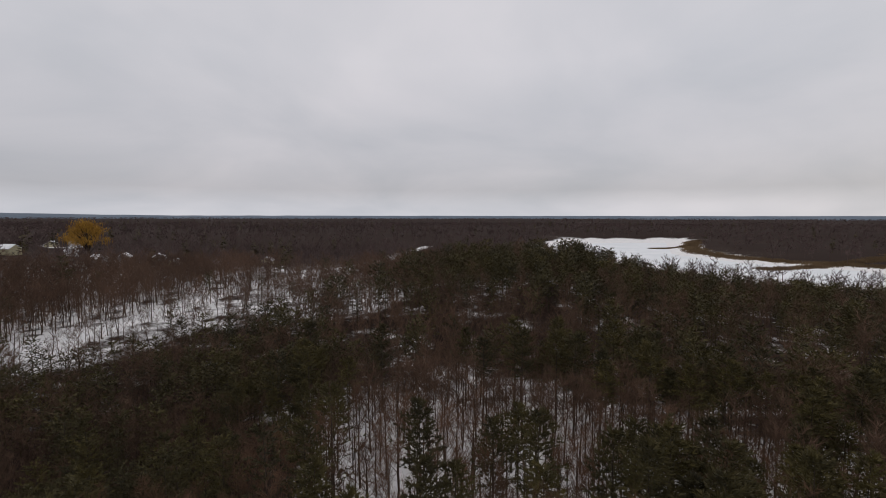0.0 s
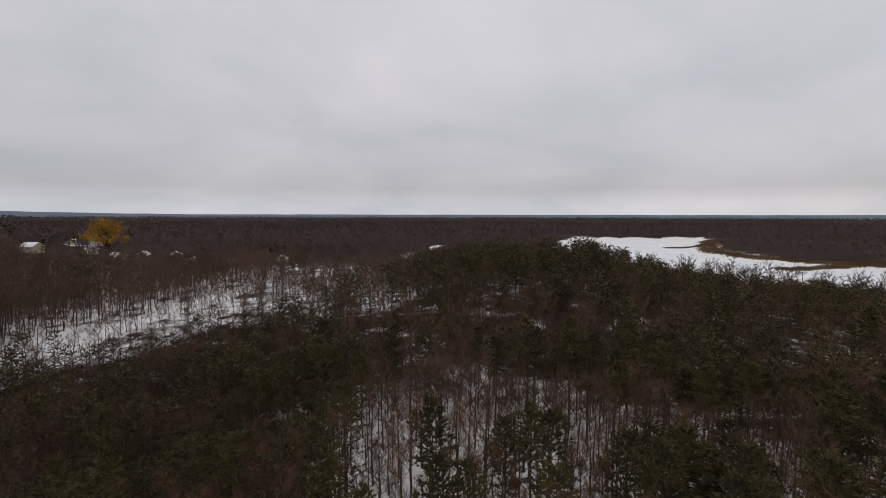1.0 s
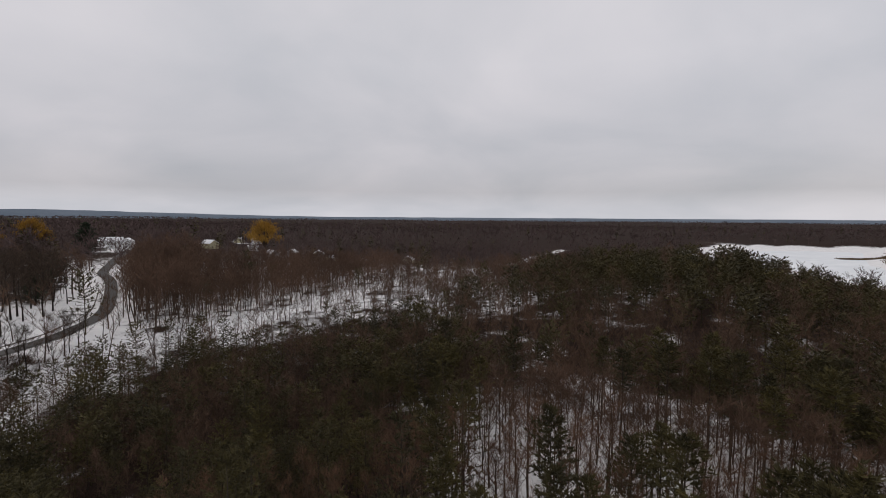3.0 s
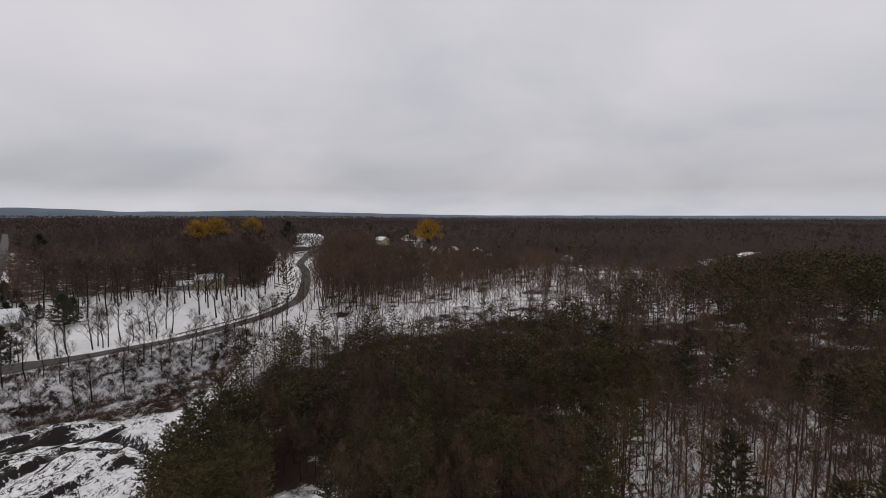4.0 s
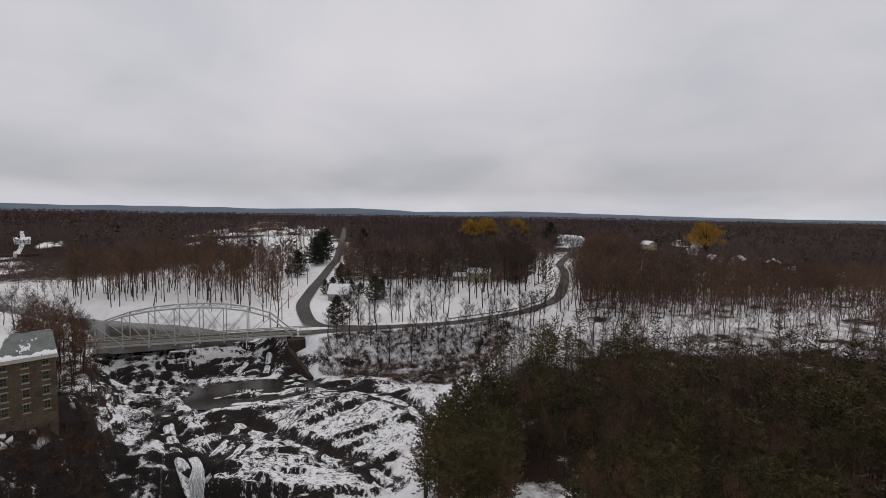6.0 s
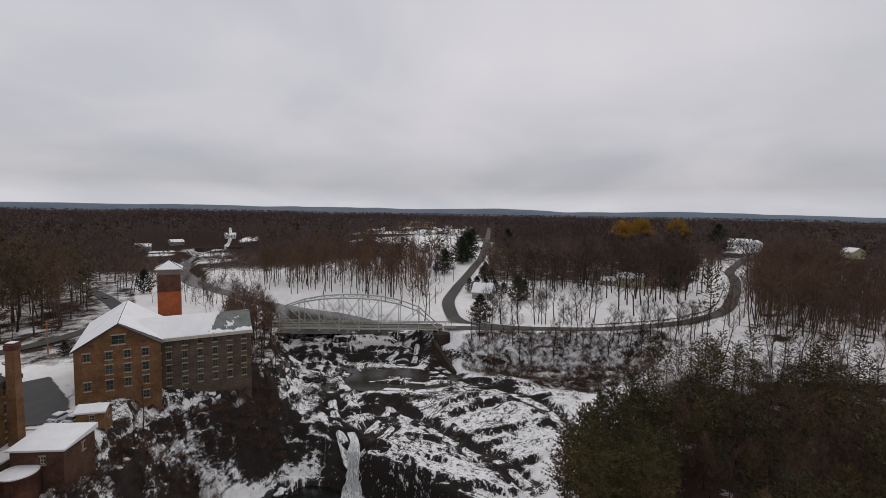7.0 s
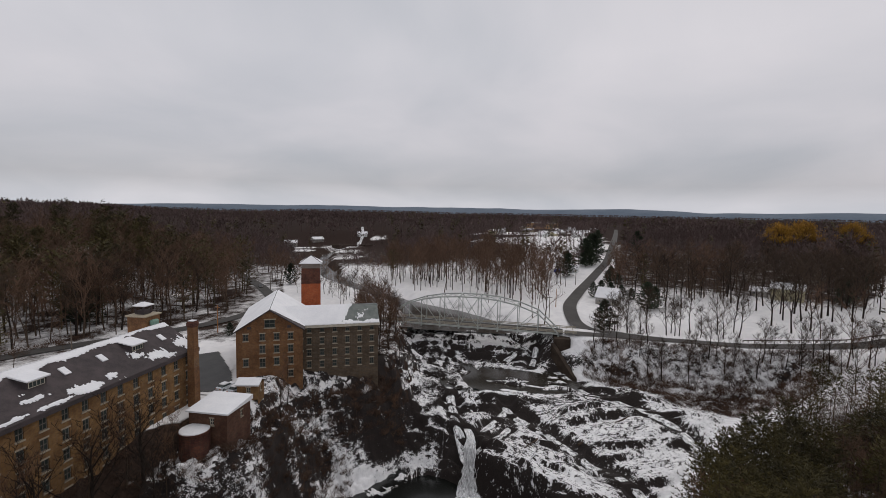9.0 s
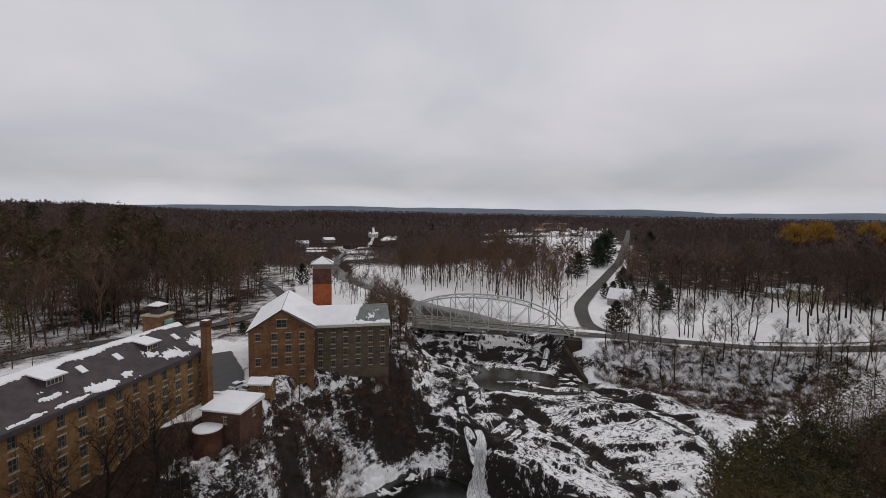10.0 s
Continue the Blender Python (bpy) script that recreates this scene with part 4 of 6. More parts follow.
def pine_share(x, y):
    """How much of the wood is pine: thick on the knoll and along the near edge, thin between."""
    r, a = np.hypot(x, y), np.degrees(np.arctan2(-x, y))
    s = 0.20 + 0.85 * fbm(x / 24, y / 24, 2, 71)
    s = s + 0.75 * np.exp(-(((x - 30) / 60) ** 2 + ((y - 190) / 42) ** 2)) + 0.25 * smooth(-18, -28, a)
    s = s + 0.2 * smooth(10, 22, a) * smooth(175, 140, r)
    s = s + 0.16 * smooth(28, 48, a) * smooth(165, 120, r)
    s = s - 0.45 * smooth(112, 125, r) * smooth(165, 150, r) * smooth(20, 10, a) * smooth(-22, -8, a)
    s = s - 0.10 * smooth(17, 9, np.abs(a + 1)) * smooth(100, 88, r)
    s = s * (1 - 0.93 * smooth(168, 185, r) * smooth(2, 8, a))
    return np.clip(s, 0.03, 0.95)


NEAR_R = 116.0


def low_edge(x, y):
    """Trees are lower towards the wood's edge by the gorge and the trail."""
    a = math.degrees(math.atan2(-x, y))
    return 1.0 - 0.2 * float(smooth(15, 28, a)) - 0.08 * float(smooth(40, 55, a))


bares = [tree_kind("bare_tree", bare_tree(100 + i, 16.5, 4.3, 13, 6, 6, 0.02, low), M_BARK, M_TWIG) for i, low in enumerate((0.42, 0.5, 0.38, 0.55, 0.46, 0.35))]
pines = [tree_kind("pine_tree", pine(200 + i, 19.0, reach, 15, 5, 6, 5, low, cone, 0.72, 0.105), M_PBARK, M_NEEDLE) for i, (low, cone, reach) in enumerate(((0.50, 0.36, 4.0), (0.57, 0.5, 4.0), (0.46, 0.42, 3.8), (0.24, 0.26, 5.2), (0.30, 0.22, 5.4), (0.20, 0.32, 5.0)))]

nx, ny, g = scatter(6500, 46, NEAR_R, -52, 72, 11, lambda x, y, r, a: in_wood(x, y) * (0.95 - 0.7 * smooth(12, 24, a) * (fbm(x / 13, y / 13, 2, 83) > 0.04) - 0.3 * smooth(17, 9, np.abs(a + 1)) * smooth(100, 88, r)), 2.95)
order = np.argsort(np.hypot(nx, ny))
share = pine_share(nx, ny)
made_b = made_p = 0
extra_b, extra_p = [], []
for i in order:
    x, y = float(nx[i]), float(ny[i])
    if g.uniform() < share[i]:
        if made_p < 210:
            plant(pines[int(g.integers(3)) + (3 if math.degrees(math.atan2(-x, y)) + g.uniform(-8, 8) > 20 else 0)], x, y, g.uniform(0.72, 1.12) * low_edge(x, y), g.uniform(0, 360), "tall olive green pine with a bare lower trunk in snow", "tree", "pines of the near wood")
            made_p += 1
        else:
            extra_p.append((x, y))
    elif made_b < 140:
        plant(bares[int(g.integers(len(bares)))], x, y, g.uniform(0.7, 1.12) * low_edge(x, y), g.uniform(0, 360), "slender leafless brown hardwood tree standing in snow", "tree", "bare trees of the near wood")
        made_b += 1
    else:
        extra_b.append((x, y))

cx_, cy_, gc = scatter(2500, 58, 108, 58, 74, 19, lambda x, y, r, a: 1.0 * in_wood(x, y), 3.4)
for x, y in list(zip(cx_, cy_))[:36]:
    plant(pines[3 + int(gc.integers(3))], float(x), float(y), gc.uniform(0.62, 0.86), gc.uniform(0, 360), "bushy olive green pine crowding the wood's edge above the falls", "tree", "pines of the wood's edge")

# the woods further off, as masses
near_bare = [bare_tree(350 + i, 16.5, 4.3, 11, 4, 6, 0.045, low, flat=True) for i, low in enumerate((0.42, 0.5, 0.38, 0.46))]
mid_bare = [bare_tree(300 + i, 16.5, 5.6, 10, 3, 6, 0.05, low, flat=True, lean=0.08) for i, low in enumerate((0.26, 0.36, 0.22, 0.42, 0.3))]
mid_pine = [arrays(*pine(400 + i, 17.5, 5.3, 12, 5, 3, 2, low, cone, 1.15, 0.24, True)) for i, (low, cone) in enumerate(((0.3, 0.3), (0.4, 0.2), (0.22, 0.4), (0.34, 0.25)))]


def rows_of(x, y, g, lo, hi, kinds, sink=0.0, grown=True):
    n = len(x)
    tall = np.where((np.degrees(np.arctan2(-x, y)) > 44) & ~in_wood(x, y) & (np.hypot(x, y) > 165), 1.36, 1.0)
    a = np.degrees(np.arctan2(-x, y))
    low = 1 - 0.45 * smooth(104.5, 106.5, a) * smooth(120, 116, a) * (np.hypot(x, y) > 170) * (np.hypot(x, y) < 560)   # scrub along the reservoir
    k = 1 - (0.25 * smooth(6, 20, a) + 0.06 * smooth(40, 55, a)) * in_wood(x, y) * (np.hypot(x, y) < 330)
    return np.stack([x, y, surface(x, y) - sink, g.uniform(lo, hi, n) * k * low * (tall if grown else 1.0), g.uniform(0, 6.2832, n), g.integers(0, kinds, n)], 1)


def middle_density(x, y, r, a):
    """Thick in the wood, open by the lawn and the village."""
    d = np.where(in_wood(x, y) & (a < 72), 1.25, 0.95)
    w = in_wood(x, y) & (a < 66)
    d = d * (1 - 0.1 * smooth(172, 190, r) * smooth(3, 9, a) * w)
    d = np.where((a > 58) & (a < 88) & ~w, 0.26 + 0.34 * smooth(225, 265, r), d)
    d = np.where((a >= 84) & (a < 118), 0.26 + 0.2 * smooth(225, 260, r), d)
    d = np.where(a >= 118, 1.1, d)
    d = d * (1 - 0.2 * smooth(-12, -20, a) * smooth(300, 340, r))
    d = d * (1 - (0.8 - 0.4 * smooth(54, 46, a)) * ~w * smooth(48, 30, seg_dist(x, y, ROAD_EAST[3:12])) * (r < np.interp(a, [40, 52, 58, 66], [320, 285, 240, 185])))
    for cx, cy, w_ in CLEAR + CUT:
        d = d * (0.06 + 0.94 * smooth(w_ * 0.3, w_ * 0.7, np.hypot(x - cx, y - cy)))
    return d * np.clip(0.8 + 1.2 * fbm(x / 40, y / 40, 2, 81) + 0.35 * w, 0.15, 1)


mx, my, g = scatter(7600, NEAR_R, 300, -50, 150, 12, middle_density, 2.6)
ps = np.where(in_wood(mx, my), pine_share(mx, my), 0.02 + 0.12 * (np.degrees(np.arctan2(-mx, my)) > 122))
is_p = g.uniform(0, 1, len(mx)) < ps
tx, ty, g2 = scatter(2900, 120, 330, 8, 50, 17, lambda x, y, r, a: 1.0 * ~in_wood(x, y), 2.7)      # the open wood beyond the trail
wx_, wy_, g3 = scatter(1300, 104, 168, 12, 62, 18, lambda x, y, r, a: 1.0 * in_wood(x, y), 3.2)          # thick wood on this side of it
wp = g3.uniform(0, 1, len(wx_)) < 0.3
bx, by = np.concatenate([mx[~is_p], tx, wx_[~wp]]), np.concatenate([my[~is_p], ty, wy_[~wp]])
ex, ey = np.array([p[0] for p in extra_b]), np.array([p[1] for p in extra_b])
for poly, n, sd in (([(-172, -50), (-205, -46), (-236, -58), (-290, -94), (-300, -128), (-250, -108), (-200, -76), (-180, -62)], 0, 61),
                     ([(-196, 8), (-212, -14), (-232, -40), (-262, -72), (-305, -92), (-325, -20), (-266, 16), (-225, 16)], 110, 62),
                     ([(-125, -34), (-150, -38), (-160, -48), (-150, -54), (-128, -42)], 22, 63)):
    q = np.random.default_rng(sd)
    xs, ys = [p[0] for p in poly], [p[1] for p in poly]
    X, Y = q.uniform(min(xs), max(xs), n * 3), q.uniform(min(ys), max(ys), n * 3)
    k = inside(X, Y, poly) & (seg_dist(X, Y, ROAD_BEND) > 8)
    ex, ey = np.concatenate([ex, X[k][:n]]), np.concatenate([ey, Y[k][:n]])
rows = rows_of(ex, ey, g, 0.7, 1.12, 4)
merged("tree_trunks", [arrays(t) for t, c in near_bare], rows, M_BARK, "slender dark trunks of the near wood in snow", "woods")
merged("bare_woods", [arrays(c) for t, c in near_bare], rows, M_TWIG_I, "leafless brown crowns of the near wood", "woods")
px, py = np.concatenate([mx[is_p], wx_[wp], [p[0] for p in extra_p]]), np.concatenate([my[is_p], wy_[wp], [p[1] for p in extra_p]])
rows = rows_of(bx, by, g, 0.55, 1.18, 5)
merged("tree_trunks", [arrays(t) for t, c in mid_bare], rows, M_BARK, "dark trunks of hardwoods standing in thin snow", "woods")
merged("bare_woods", [arrays(c) for t, c in mid_bare], rows, M_TWIG_I, "leafless brown crowns of the hardwoods", "woods")
merged("pine_woods", mid_pine, rows_of(px, py, g, 0.7, 1.1, 4), M_NEEDLE_I, "dark olive pines crowded on the knoll", "woods")


def broom(seed, limbs, twigs, w, reach=2.6):
    """A far tree: a stem, rising branches and a haze of twigs rounding off the crown."""
    rnd = random.Random(seed)
    s = Soup()
    s.leaf(Vector((0, 0, -1)), Vector((rnd.gauss(0, 0.4), rnd.gauss(0, 0.4), 13)), 0.26, any_dir(rnd, 0))
    for k in range(limbs):
        p = Vector((0, 0, rnd.uniform(4, 10)))
        d = any_dir(rnd, rnd.uniform(0.3, 1.6))
        e = p + d * rnd.uniform(3.0, 5.6)
        s.leaf(p, e, 0.12, d.cross(any_dir(rnd, 0.2)))
        for j in range(twigs):
            b = p.lerp(e, rnd.uniform(0.3, 1.0))
            q = (d * 0.5 + any_dir(rnd, rnd.uniform(0.2, 1.6))).normalized()
            s.leaf(b, b + q * rnd.uniform(0.5, 1.0) * reach, w, q.cross(any_dir(rnd, 0.3)))
    return arrays(s)


def far_pine(seed):
    rnd = random.Random(seed)
    s = Soup()
    s.leaf(Vector((0, 0, -1)), Vector((0, 0, 16)), 0.3, any_dir(rnd, 0))
    for k in range(60):
        f = rnd.random() ** 1.3
        p = Vector((0, 0, 4 + 12.5 * f))
        d = any_dir(rnd, rnd.uniform(-0.2, 0.5))
        s.leaf(p + d * 0.6, p + d * (3.9 * (1 - f) ** 0.7 + 0.9), 0.5, d.cross(any_dir(rnd, 0.9)))
    return arrays(s)


def far_density(x, y, r, a):
    d = np.clip(0.9 + 0.8 * fbm(x / 90, y / 90, 2, 91), 0.3, 1)
    for cx, cy, w in CLEAR + CUT:
        d = d * (0.06 + 0.94 * smooth(w * 0.3, w * 0.7, np.hypot(x - cx, y - cy)))
    return d


fx, fy, g = scatter(3600, 300, 520, -50, 150, 13, far_density, 3.0)
is_p = g.uniform(0, 1, len(fx)) < 0.03 + 0.08 * (fbm(fx / 160, fy / 160, 2, 95) > 0.13)
merged("distant_woods", [broom(i, 12, 7, 0.13, 2.2) for i in range(5)], rows_of(fx[~is_p], fy[~is_p], g, 0.6, 1.2, 5), M_FAR, "leafless brown woods beyond the lawn and river", "woods")
merged("distant_pines", [far_pine(i) for i in range(4)], rows_of(fx[is_p], fy[is_p], g, 0.7, 1.15, 4), M_NEEDLE_I, "scattered dark pines among bare woods", "woods")
fx, fy, g = scatter(11500, 520, 1700, -50, 150, 15, far_density)
is_p = g.uniform(0, 1, len(fx)) < 0.03 + 0.1 * (fbm(fx / 160, fy / 160, 2, 95) > 0.13)
merged("distant_woods", [broom(i + 10, 8, 3, 0.55) for i in range(5)], rows_of(fx[~is_p], fy[~is_p], g, 0.75, 1.2, 5), M_FAR, "distant leafless grey brown woods", "woods")
merged("distant_pines", [far_pine(i) for i in range(4)], rows_of(fx[is_p], fy[is_p], g, 0.7, 1.15, 4), M_NEEDLE_I, "scattered dark pines of the distant woods", "woods")
fx, fy, g = scatter(6500, 1700, 4300, -50, 150, 14)
merged("distant_woods", [broom(i + 20, 5, 1, 1.6, 5.0) for i in range(3)], rows_of(fx, fy, g, 0.95, 1.15, 3, 5.0), M_FAR, "far grey woods reaching the horizon", "woods")


# ---------------------------------------------------------------- running water
def stream(line, half, material, label, lift=0.35, ripple=0.12):
    X, Y, Z = ribbon(line, half, lift, 0.8, 7)
    mid = np.minimum.accumulate(np.convolve(np.pad(surface(X, Y).mean(1), 2, mode="edge"), np.ones(5) / 5, "valid"))
    edge = np.linspace(-1, 1, 7)[None]
    X = X + 0.5 * fbm(X / 1.5, Y / 1.5, 2, 5) * 1.2
    Z = mid[:, None] + lift + ripple * fbm(X * 1.4, Y * 1.4, 2, 7) - 0.5 * edge ** 4
    Z = np.maximum(Z, surface(X, Y) + 0.05 - 0.3 * np.abs(edge) ** 3)
    Z = np.stack([np.convolve(np.pad(c, 3, mode="edge"), np.ones(7) / 7, "valid") for c in Z.T], 1)
    me = sheet("stream", X, Y, Z, material)
    uv = me.uv_layers.new(name="UVMap")
    n, m = X.shape
    u = np.repeat(np.linspace(0, half * 2, m)[None], n, 0).ravel()
    v = np.repeat((np.arange(n) * 0.8)[:, None], m, 1).ravel()
    idx = np.empty(len(me.loops), np.int32)
    me.loops.foreach_get("vertex_index", idx)
    uv.data.foreach_set("uv", np.stack([u[idx], v[idx]], 1).ravel().astype(np.float32))
    return tagged(new("stream", me), label, "stream", kind="structure")


for line, w, deep in STREAMS:
    stream(line, w * 0.6, M_FOAM, "white water running between snowy ledges")
stream([(-690, -234), (-640, -217), (-570, -193), (-520, -179), (-487, -170)], 1.8, M_FOAM, "white rapids far up the river", 0.6)


def waterfall(points, widths, bulge, label, name="waterfall", strands=60, seed=3):
    """Falling water: many ragged strands down the drop, spreading as they fall, and a skirt of foam."""
    rnd = random.Random(seed)
    n, m = 44, 5
    pts = np.array(points, float)
    s = np.concatenate([[0], np.cumsum(np.linalg.norm(np.diff(pts, axis=0), axis=1))])
    t = np.linspace(0, s[-1], n)
    P = np.stack([np.interp(t, s, pts[:, i]) for i in range(3)], 1)
    W = np.interp(t, s, widths)
    e = np.linspace(-1, 1, m)
    Vs, Fs, Us, base = [], [], [], 0
    for k in range(strands):
        c = -0.9 + 1.8 * (k + rnd.uniform(-0.3, 0.3)) / max(1, strands - 1)
        out = bulge * (1 - c * c) * rnd.uniform(-0.2, 1.8)
        half = (0.02 + 0.05 * rnd.random()) * W * (1 + 0.35 * np.sin(t * rnd.uniform(0.5, 1.2) + k))
        wob = (0.5 + 0.42 * W) * fbm(t * 0.35 + 11 * k, 0 * t + k, 3, seed + k)
        X = P[:, 0, None] + out + 0.25 * (1 - e[None] ** 2) + 0.5 * fbm(t[:, None] * 0.8 + 0 * e[None], e[None] * 1.5 + 0 * t[:, None] + 9 * k, 3, seed)
        Y = P[:, 1, None] + (c * W / 2 + wob)[:, None] + e[None] * half[:, None]
        Z = np.repeat(P[:, 2, None], m, 1) + 0 * X
        Vs.append(np.stack([X, Y, Z], -1).reshape(-1, 3))
        Us.append(np.stack([np.repeat((e * 0.7 + 3 * k)[None], n, 0), np.repeat((t + 5 * k)[:, None], m, 1)], -1).reshape(-1, 2))
        i = np.arange(n * m).reshape(n, m) + base
        Fs.append(np.stack([i[:-1, :-1], i[:-1, 1:], i[1:, 1:], i[1:, :-1]], -1).reshape(-1, 4))
        base += n * m
    # foam where it strikes the water
    a, q = np.meshgrid(np.linspace(0, 6.2832, 33), np.linspace(0.02, 1, 8), indexing="ij")
    R = q * W[-1] * (0.62 + 0.5 * fbm(np.cos(a) * 2 + 5, np.sin(a) * 2 + 5, 3, seed))
    X, Y = P[-1, 0] + 0.6 + R * np.cos(a) * 0.6, P[-1, 1] + R * np.sin(a)
    Z = P[-1, 2] + 0.25 + 0.5 * (1 - q) + 0.35 * fbm(X * 2, Y * 2, 3, seed) * (1 - q) - 0.3 * q ** 3
    Vs.append(np.stack([X, Y, Z], -1).reshape(-1, 3))
    Us.append(np.stack([X, Y], -1).reshape(-1, 2) * 0.6)
    i = np.arange(33 * 8).reshape(33, 8) + base
    Fs.append(np.stack([i[:-1, :-1], i[1:, :-1], i[1:, 1:], i[:-1, 1:]], -1).reshape(-1, 4))
    me = mesh_np(name, np.concatenate(Vs), np.concatenate(Fs), M_FOAM, True)
    uv = me.uv_layers.new(name="UVMap")
    U = np.concatenate(Us)
    idx = np.empty(len(me.loops), np.int32)
    me.loops.foreach_get("vertex_index", idx)
    uv.data.foreach_set("uv", U[idx].ravel().astype(np.float32))
    return tagged(new(name, me), label, "waterfall", kind="structure")


waterfall([(-110.0, -10.4, -12.6), (-107.0, -9.3, -13.2), (-105.3, -9.3, -14.6), (-104.4, -9.2, -19.0), (-103.2, -9.1, -23.5), (-102.0, -9.0, -25.2)], [1.3, 1.8, 2.2, 2.7, 3.9, 5.2], 0.6, "white waterfall pouring off the ledge into the pool")


# ---------------------------------------------------------------- buildings
def wall_bm(W, z0, z1, holes, depth=0.3):
    """A wall along x whose outer face looks to -y, with real openings and their reveals."""
    bm = bmesh.new()
    xs = sorted({0.0, W, *[h[0] for h in holes], *[h[1] for h in holes]})
    zs = sorted({z0, z1, *[h[2] for h in holes], *[h[3] for h in holes]})

    def quad(*c):
        bm.faces.new([bm.verts.new(p) for p in c])

    for a, b in zip(xs, xs[1:]):
        for c, d in zip(zs, zs[1:]):
            mx, mz = (a + b) / 2, (c + d) / 2
            if not any(h[0] < mx < h[1] and h[2] < mz < h[3] for h in holes):
                quad((a, 0, c), (b, 0, c), (b, 0, d), (a, 0, d))
    for a, b, c, d in holes:
        quad((a, 0, c), (a, 0, d), (a, depth, d), (a, depth, c))
        quad((b, 0, d), (b, 0, c), (b, depth, c), (b, depth, d))
        quad((a, 0, c), (a, depth, c), (b, depth, c), (b, 0, c))
        quad((a, 0, d), (b, 0, d), (b, depth, d), (a, depth, d))
    bmesh.ops.remove_doubles(bm, verts=bm.verts[:], dist=1e-4)
    return bm


WINDOW_MESHES = {}


def window_set(w, h, trim):
    """Frame, glass, sill and lintel of a sash window, shared by all windows of one size."""
    key = (round(w, 2), round(h, 2), trim.name)
    if key not in WINDOW_MESHES:
        t, k = 0.09, 0.03
        f = wall_bm(w, 0, h, [(x0, x1, z0, z1) for x0, x1 in ((t, w / 2 - k), (w / 2 + k, w - t)) for z0, z1 in ((t, h / 2 - 0.04), (h / 2 + 0.04, h - t))], 0.07)
        bmesh.ops.translate(f, verts=f.verts[:], vec=(-w / 2, 0.13, 0))
        g_ = boxed(-w / 2, w / 2, 0.21, 0.24, 0, h)
        s = boxed(-w / 2 - 0.14, w / 2 + 0.14, -0.14, 0.12, -0.2, 0.0)
        l = boxed(-w / 2 - 0.14, w / 2 + 0.14, -0.04, 0.1, h, h + 0.26)
        out = []
        for nm, bm, mt in (("window_frame", f, trim), ("pane", g_, M_GLASS), ("window_sill", s, M_SILL), ("lintel", l, M_SILL)):
            me = bpy.data.meshes.new(nm)
            bmesh.ops.recalc_face_normals(bm, faces=bm.faces[:])
            bm.to_mesh(me)
            bm.free()
            me.materials.append(mt)
            out.append(me)
        WINDOW_MESHES[key] = out
    return WINDOW_MESHES[key]


def add_window(parent, m, w, h, lintel=True, trim=M_TRIM):
    """A window: the frame carries pane, sill and lintel. m: pose of the sill's middle on the outer face, looking to -y."""
    f, p, s, l = window_set(w, h, trim)
    win = part_mesh("window", f, parent, "", m)
    part_mesh("pane", p, win)
    part_mesh("window_sill", s, win)
    if lintel:
        part_mesh("lintel", l, win)
    return win


def add_wall(parent, m, W, z0, z1, windows, material, name="wall", depth=0.3, lintel=True, trim=M_TRIM):
    """windows: middle along the wall, sill height, width, height."""
    holes = [(x - w / 2, x + w / 2, z, z + h) for x, z, w, h in windows]
    ob = part(name, wall_bm(W, z0, z1, holes, depth), material, parent)
    ob.matrix_basis = m
    for x, z, w, h in windows:
        add_window(parent, m @ Matrix.Translation((x, 0, z)), w, h, lintel, trim)
    return ob


def prism_roof(L, half, rise, thick=0.28, over=0.5, ends=0.4):
    """Two slabs along x over a ridge at y=0; the eaves at z=0."""
    bm = bmesh.new()
    k = rise / half
    for s in (-1, 1):
        o = [(s * (half + over), -over * k), (0, rise), (0, rise + thick), (s * (half + over), -over * k + thick)]
        a = [bm.verts.new((-ends, y, z)) for y, z in o]
        b = [bm.verts.new((L + ends, y, z)) for y, z in o]
        bm.faces.new(a)
        bm.faces.new(b[::-1])
        for i in range(4):
            bm.faces.new((a[i], b[i], b[(i + 1) % 4], a[(i + 1) % 4]))
    return bm


def snow_layer(L, slope_len, mask, seed, thick=0.16, cell=0.16):
    """Snow on a slope: x along the eaves, y up the slope; mask says where it has held. An uneven sheet with frayed edges."""
    X, Y = np.meshgrid(np.arange(0, L + cell * 0.5, cell), np.arange(0, slope_len + cell * 0.5, cell), indexing="ij")
    ok = mask(X, Y) + 0.75 * fbm(X / 2.4, Y / 1.6, 3, seed) + 1.1 * fbm(X / 0.5, Y / 0.8, 3, seed + 9) > 0.5
    Z = thick * (0.75 + 0.6 * fbm(X / 2.0, Y / 2.0, 3, seed + 1))
    n, m = X.shape
    i = np.arange(n * m).reshape(n, m)
    cellok = ok[:-1, :-1]
    F = np.stack([i[:-1, :-1], i[1:, :-1], i[1:, 1:], i[:-1, 1:]], -1)[cellok]
    if not len(F):
        return None
    V = np.stack([X + 0.1 * fbm(X * 2, Y * 2, 2, seed + 2), Y + 0.1 * fbm(X * 2, Y * 2, 2, seed + 3), Z], -1).reshape(-1, 3)
    # skirts down to the roof along the edges of the patches
    cnt = np.zeros(n * m, int)
    np.add.at(cnt, F.ravel(), 1)
    V[(cnt > 0) & (cnt < 4), 2] = 0.02
    used = np.unique(F)
    back = np.zeros(n * m, np.int64)
    back[used] = np.arange(len(used))
    return mesh_np("snow", V[used], back[F], M_SNOW, True)


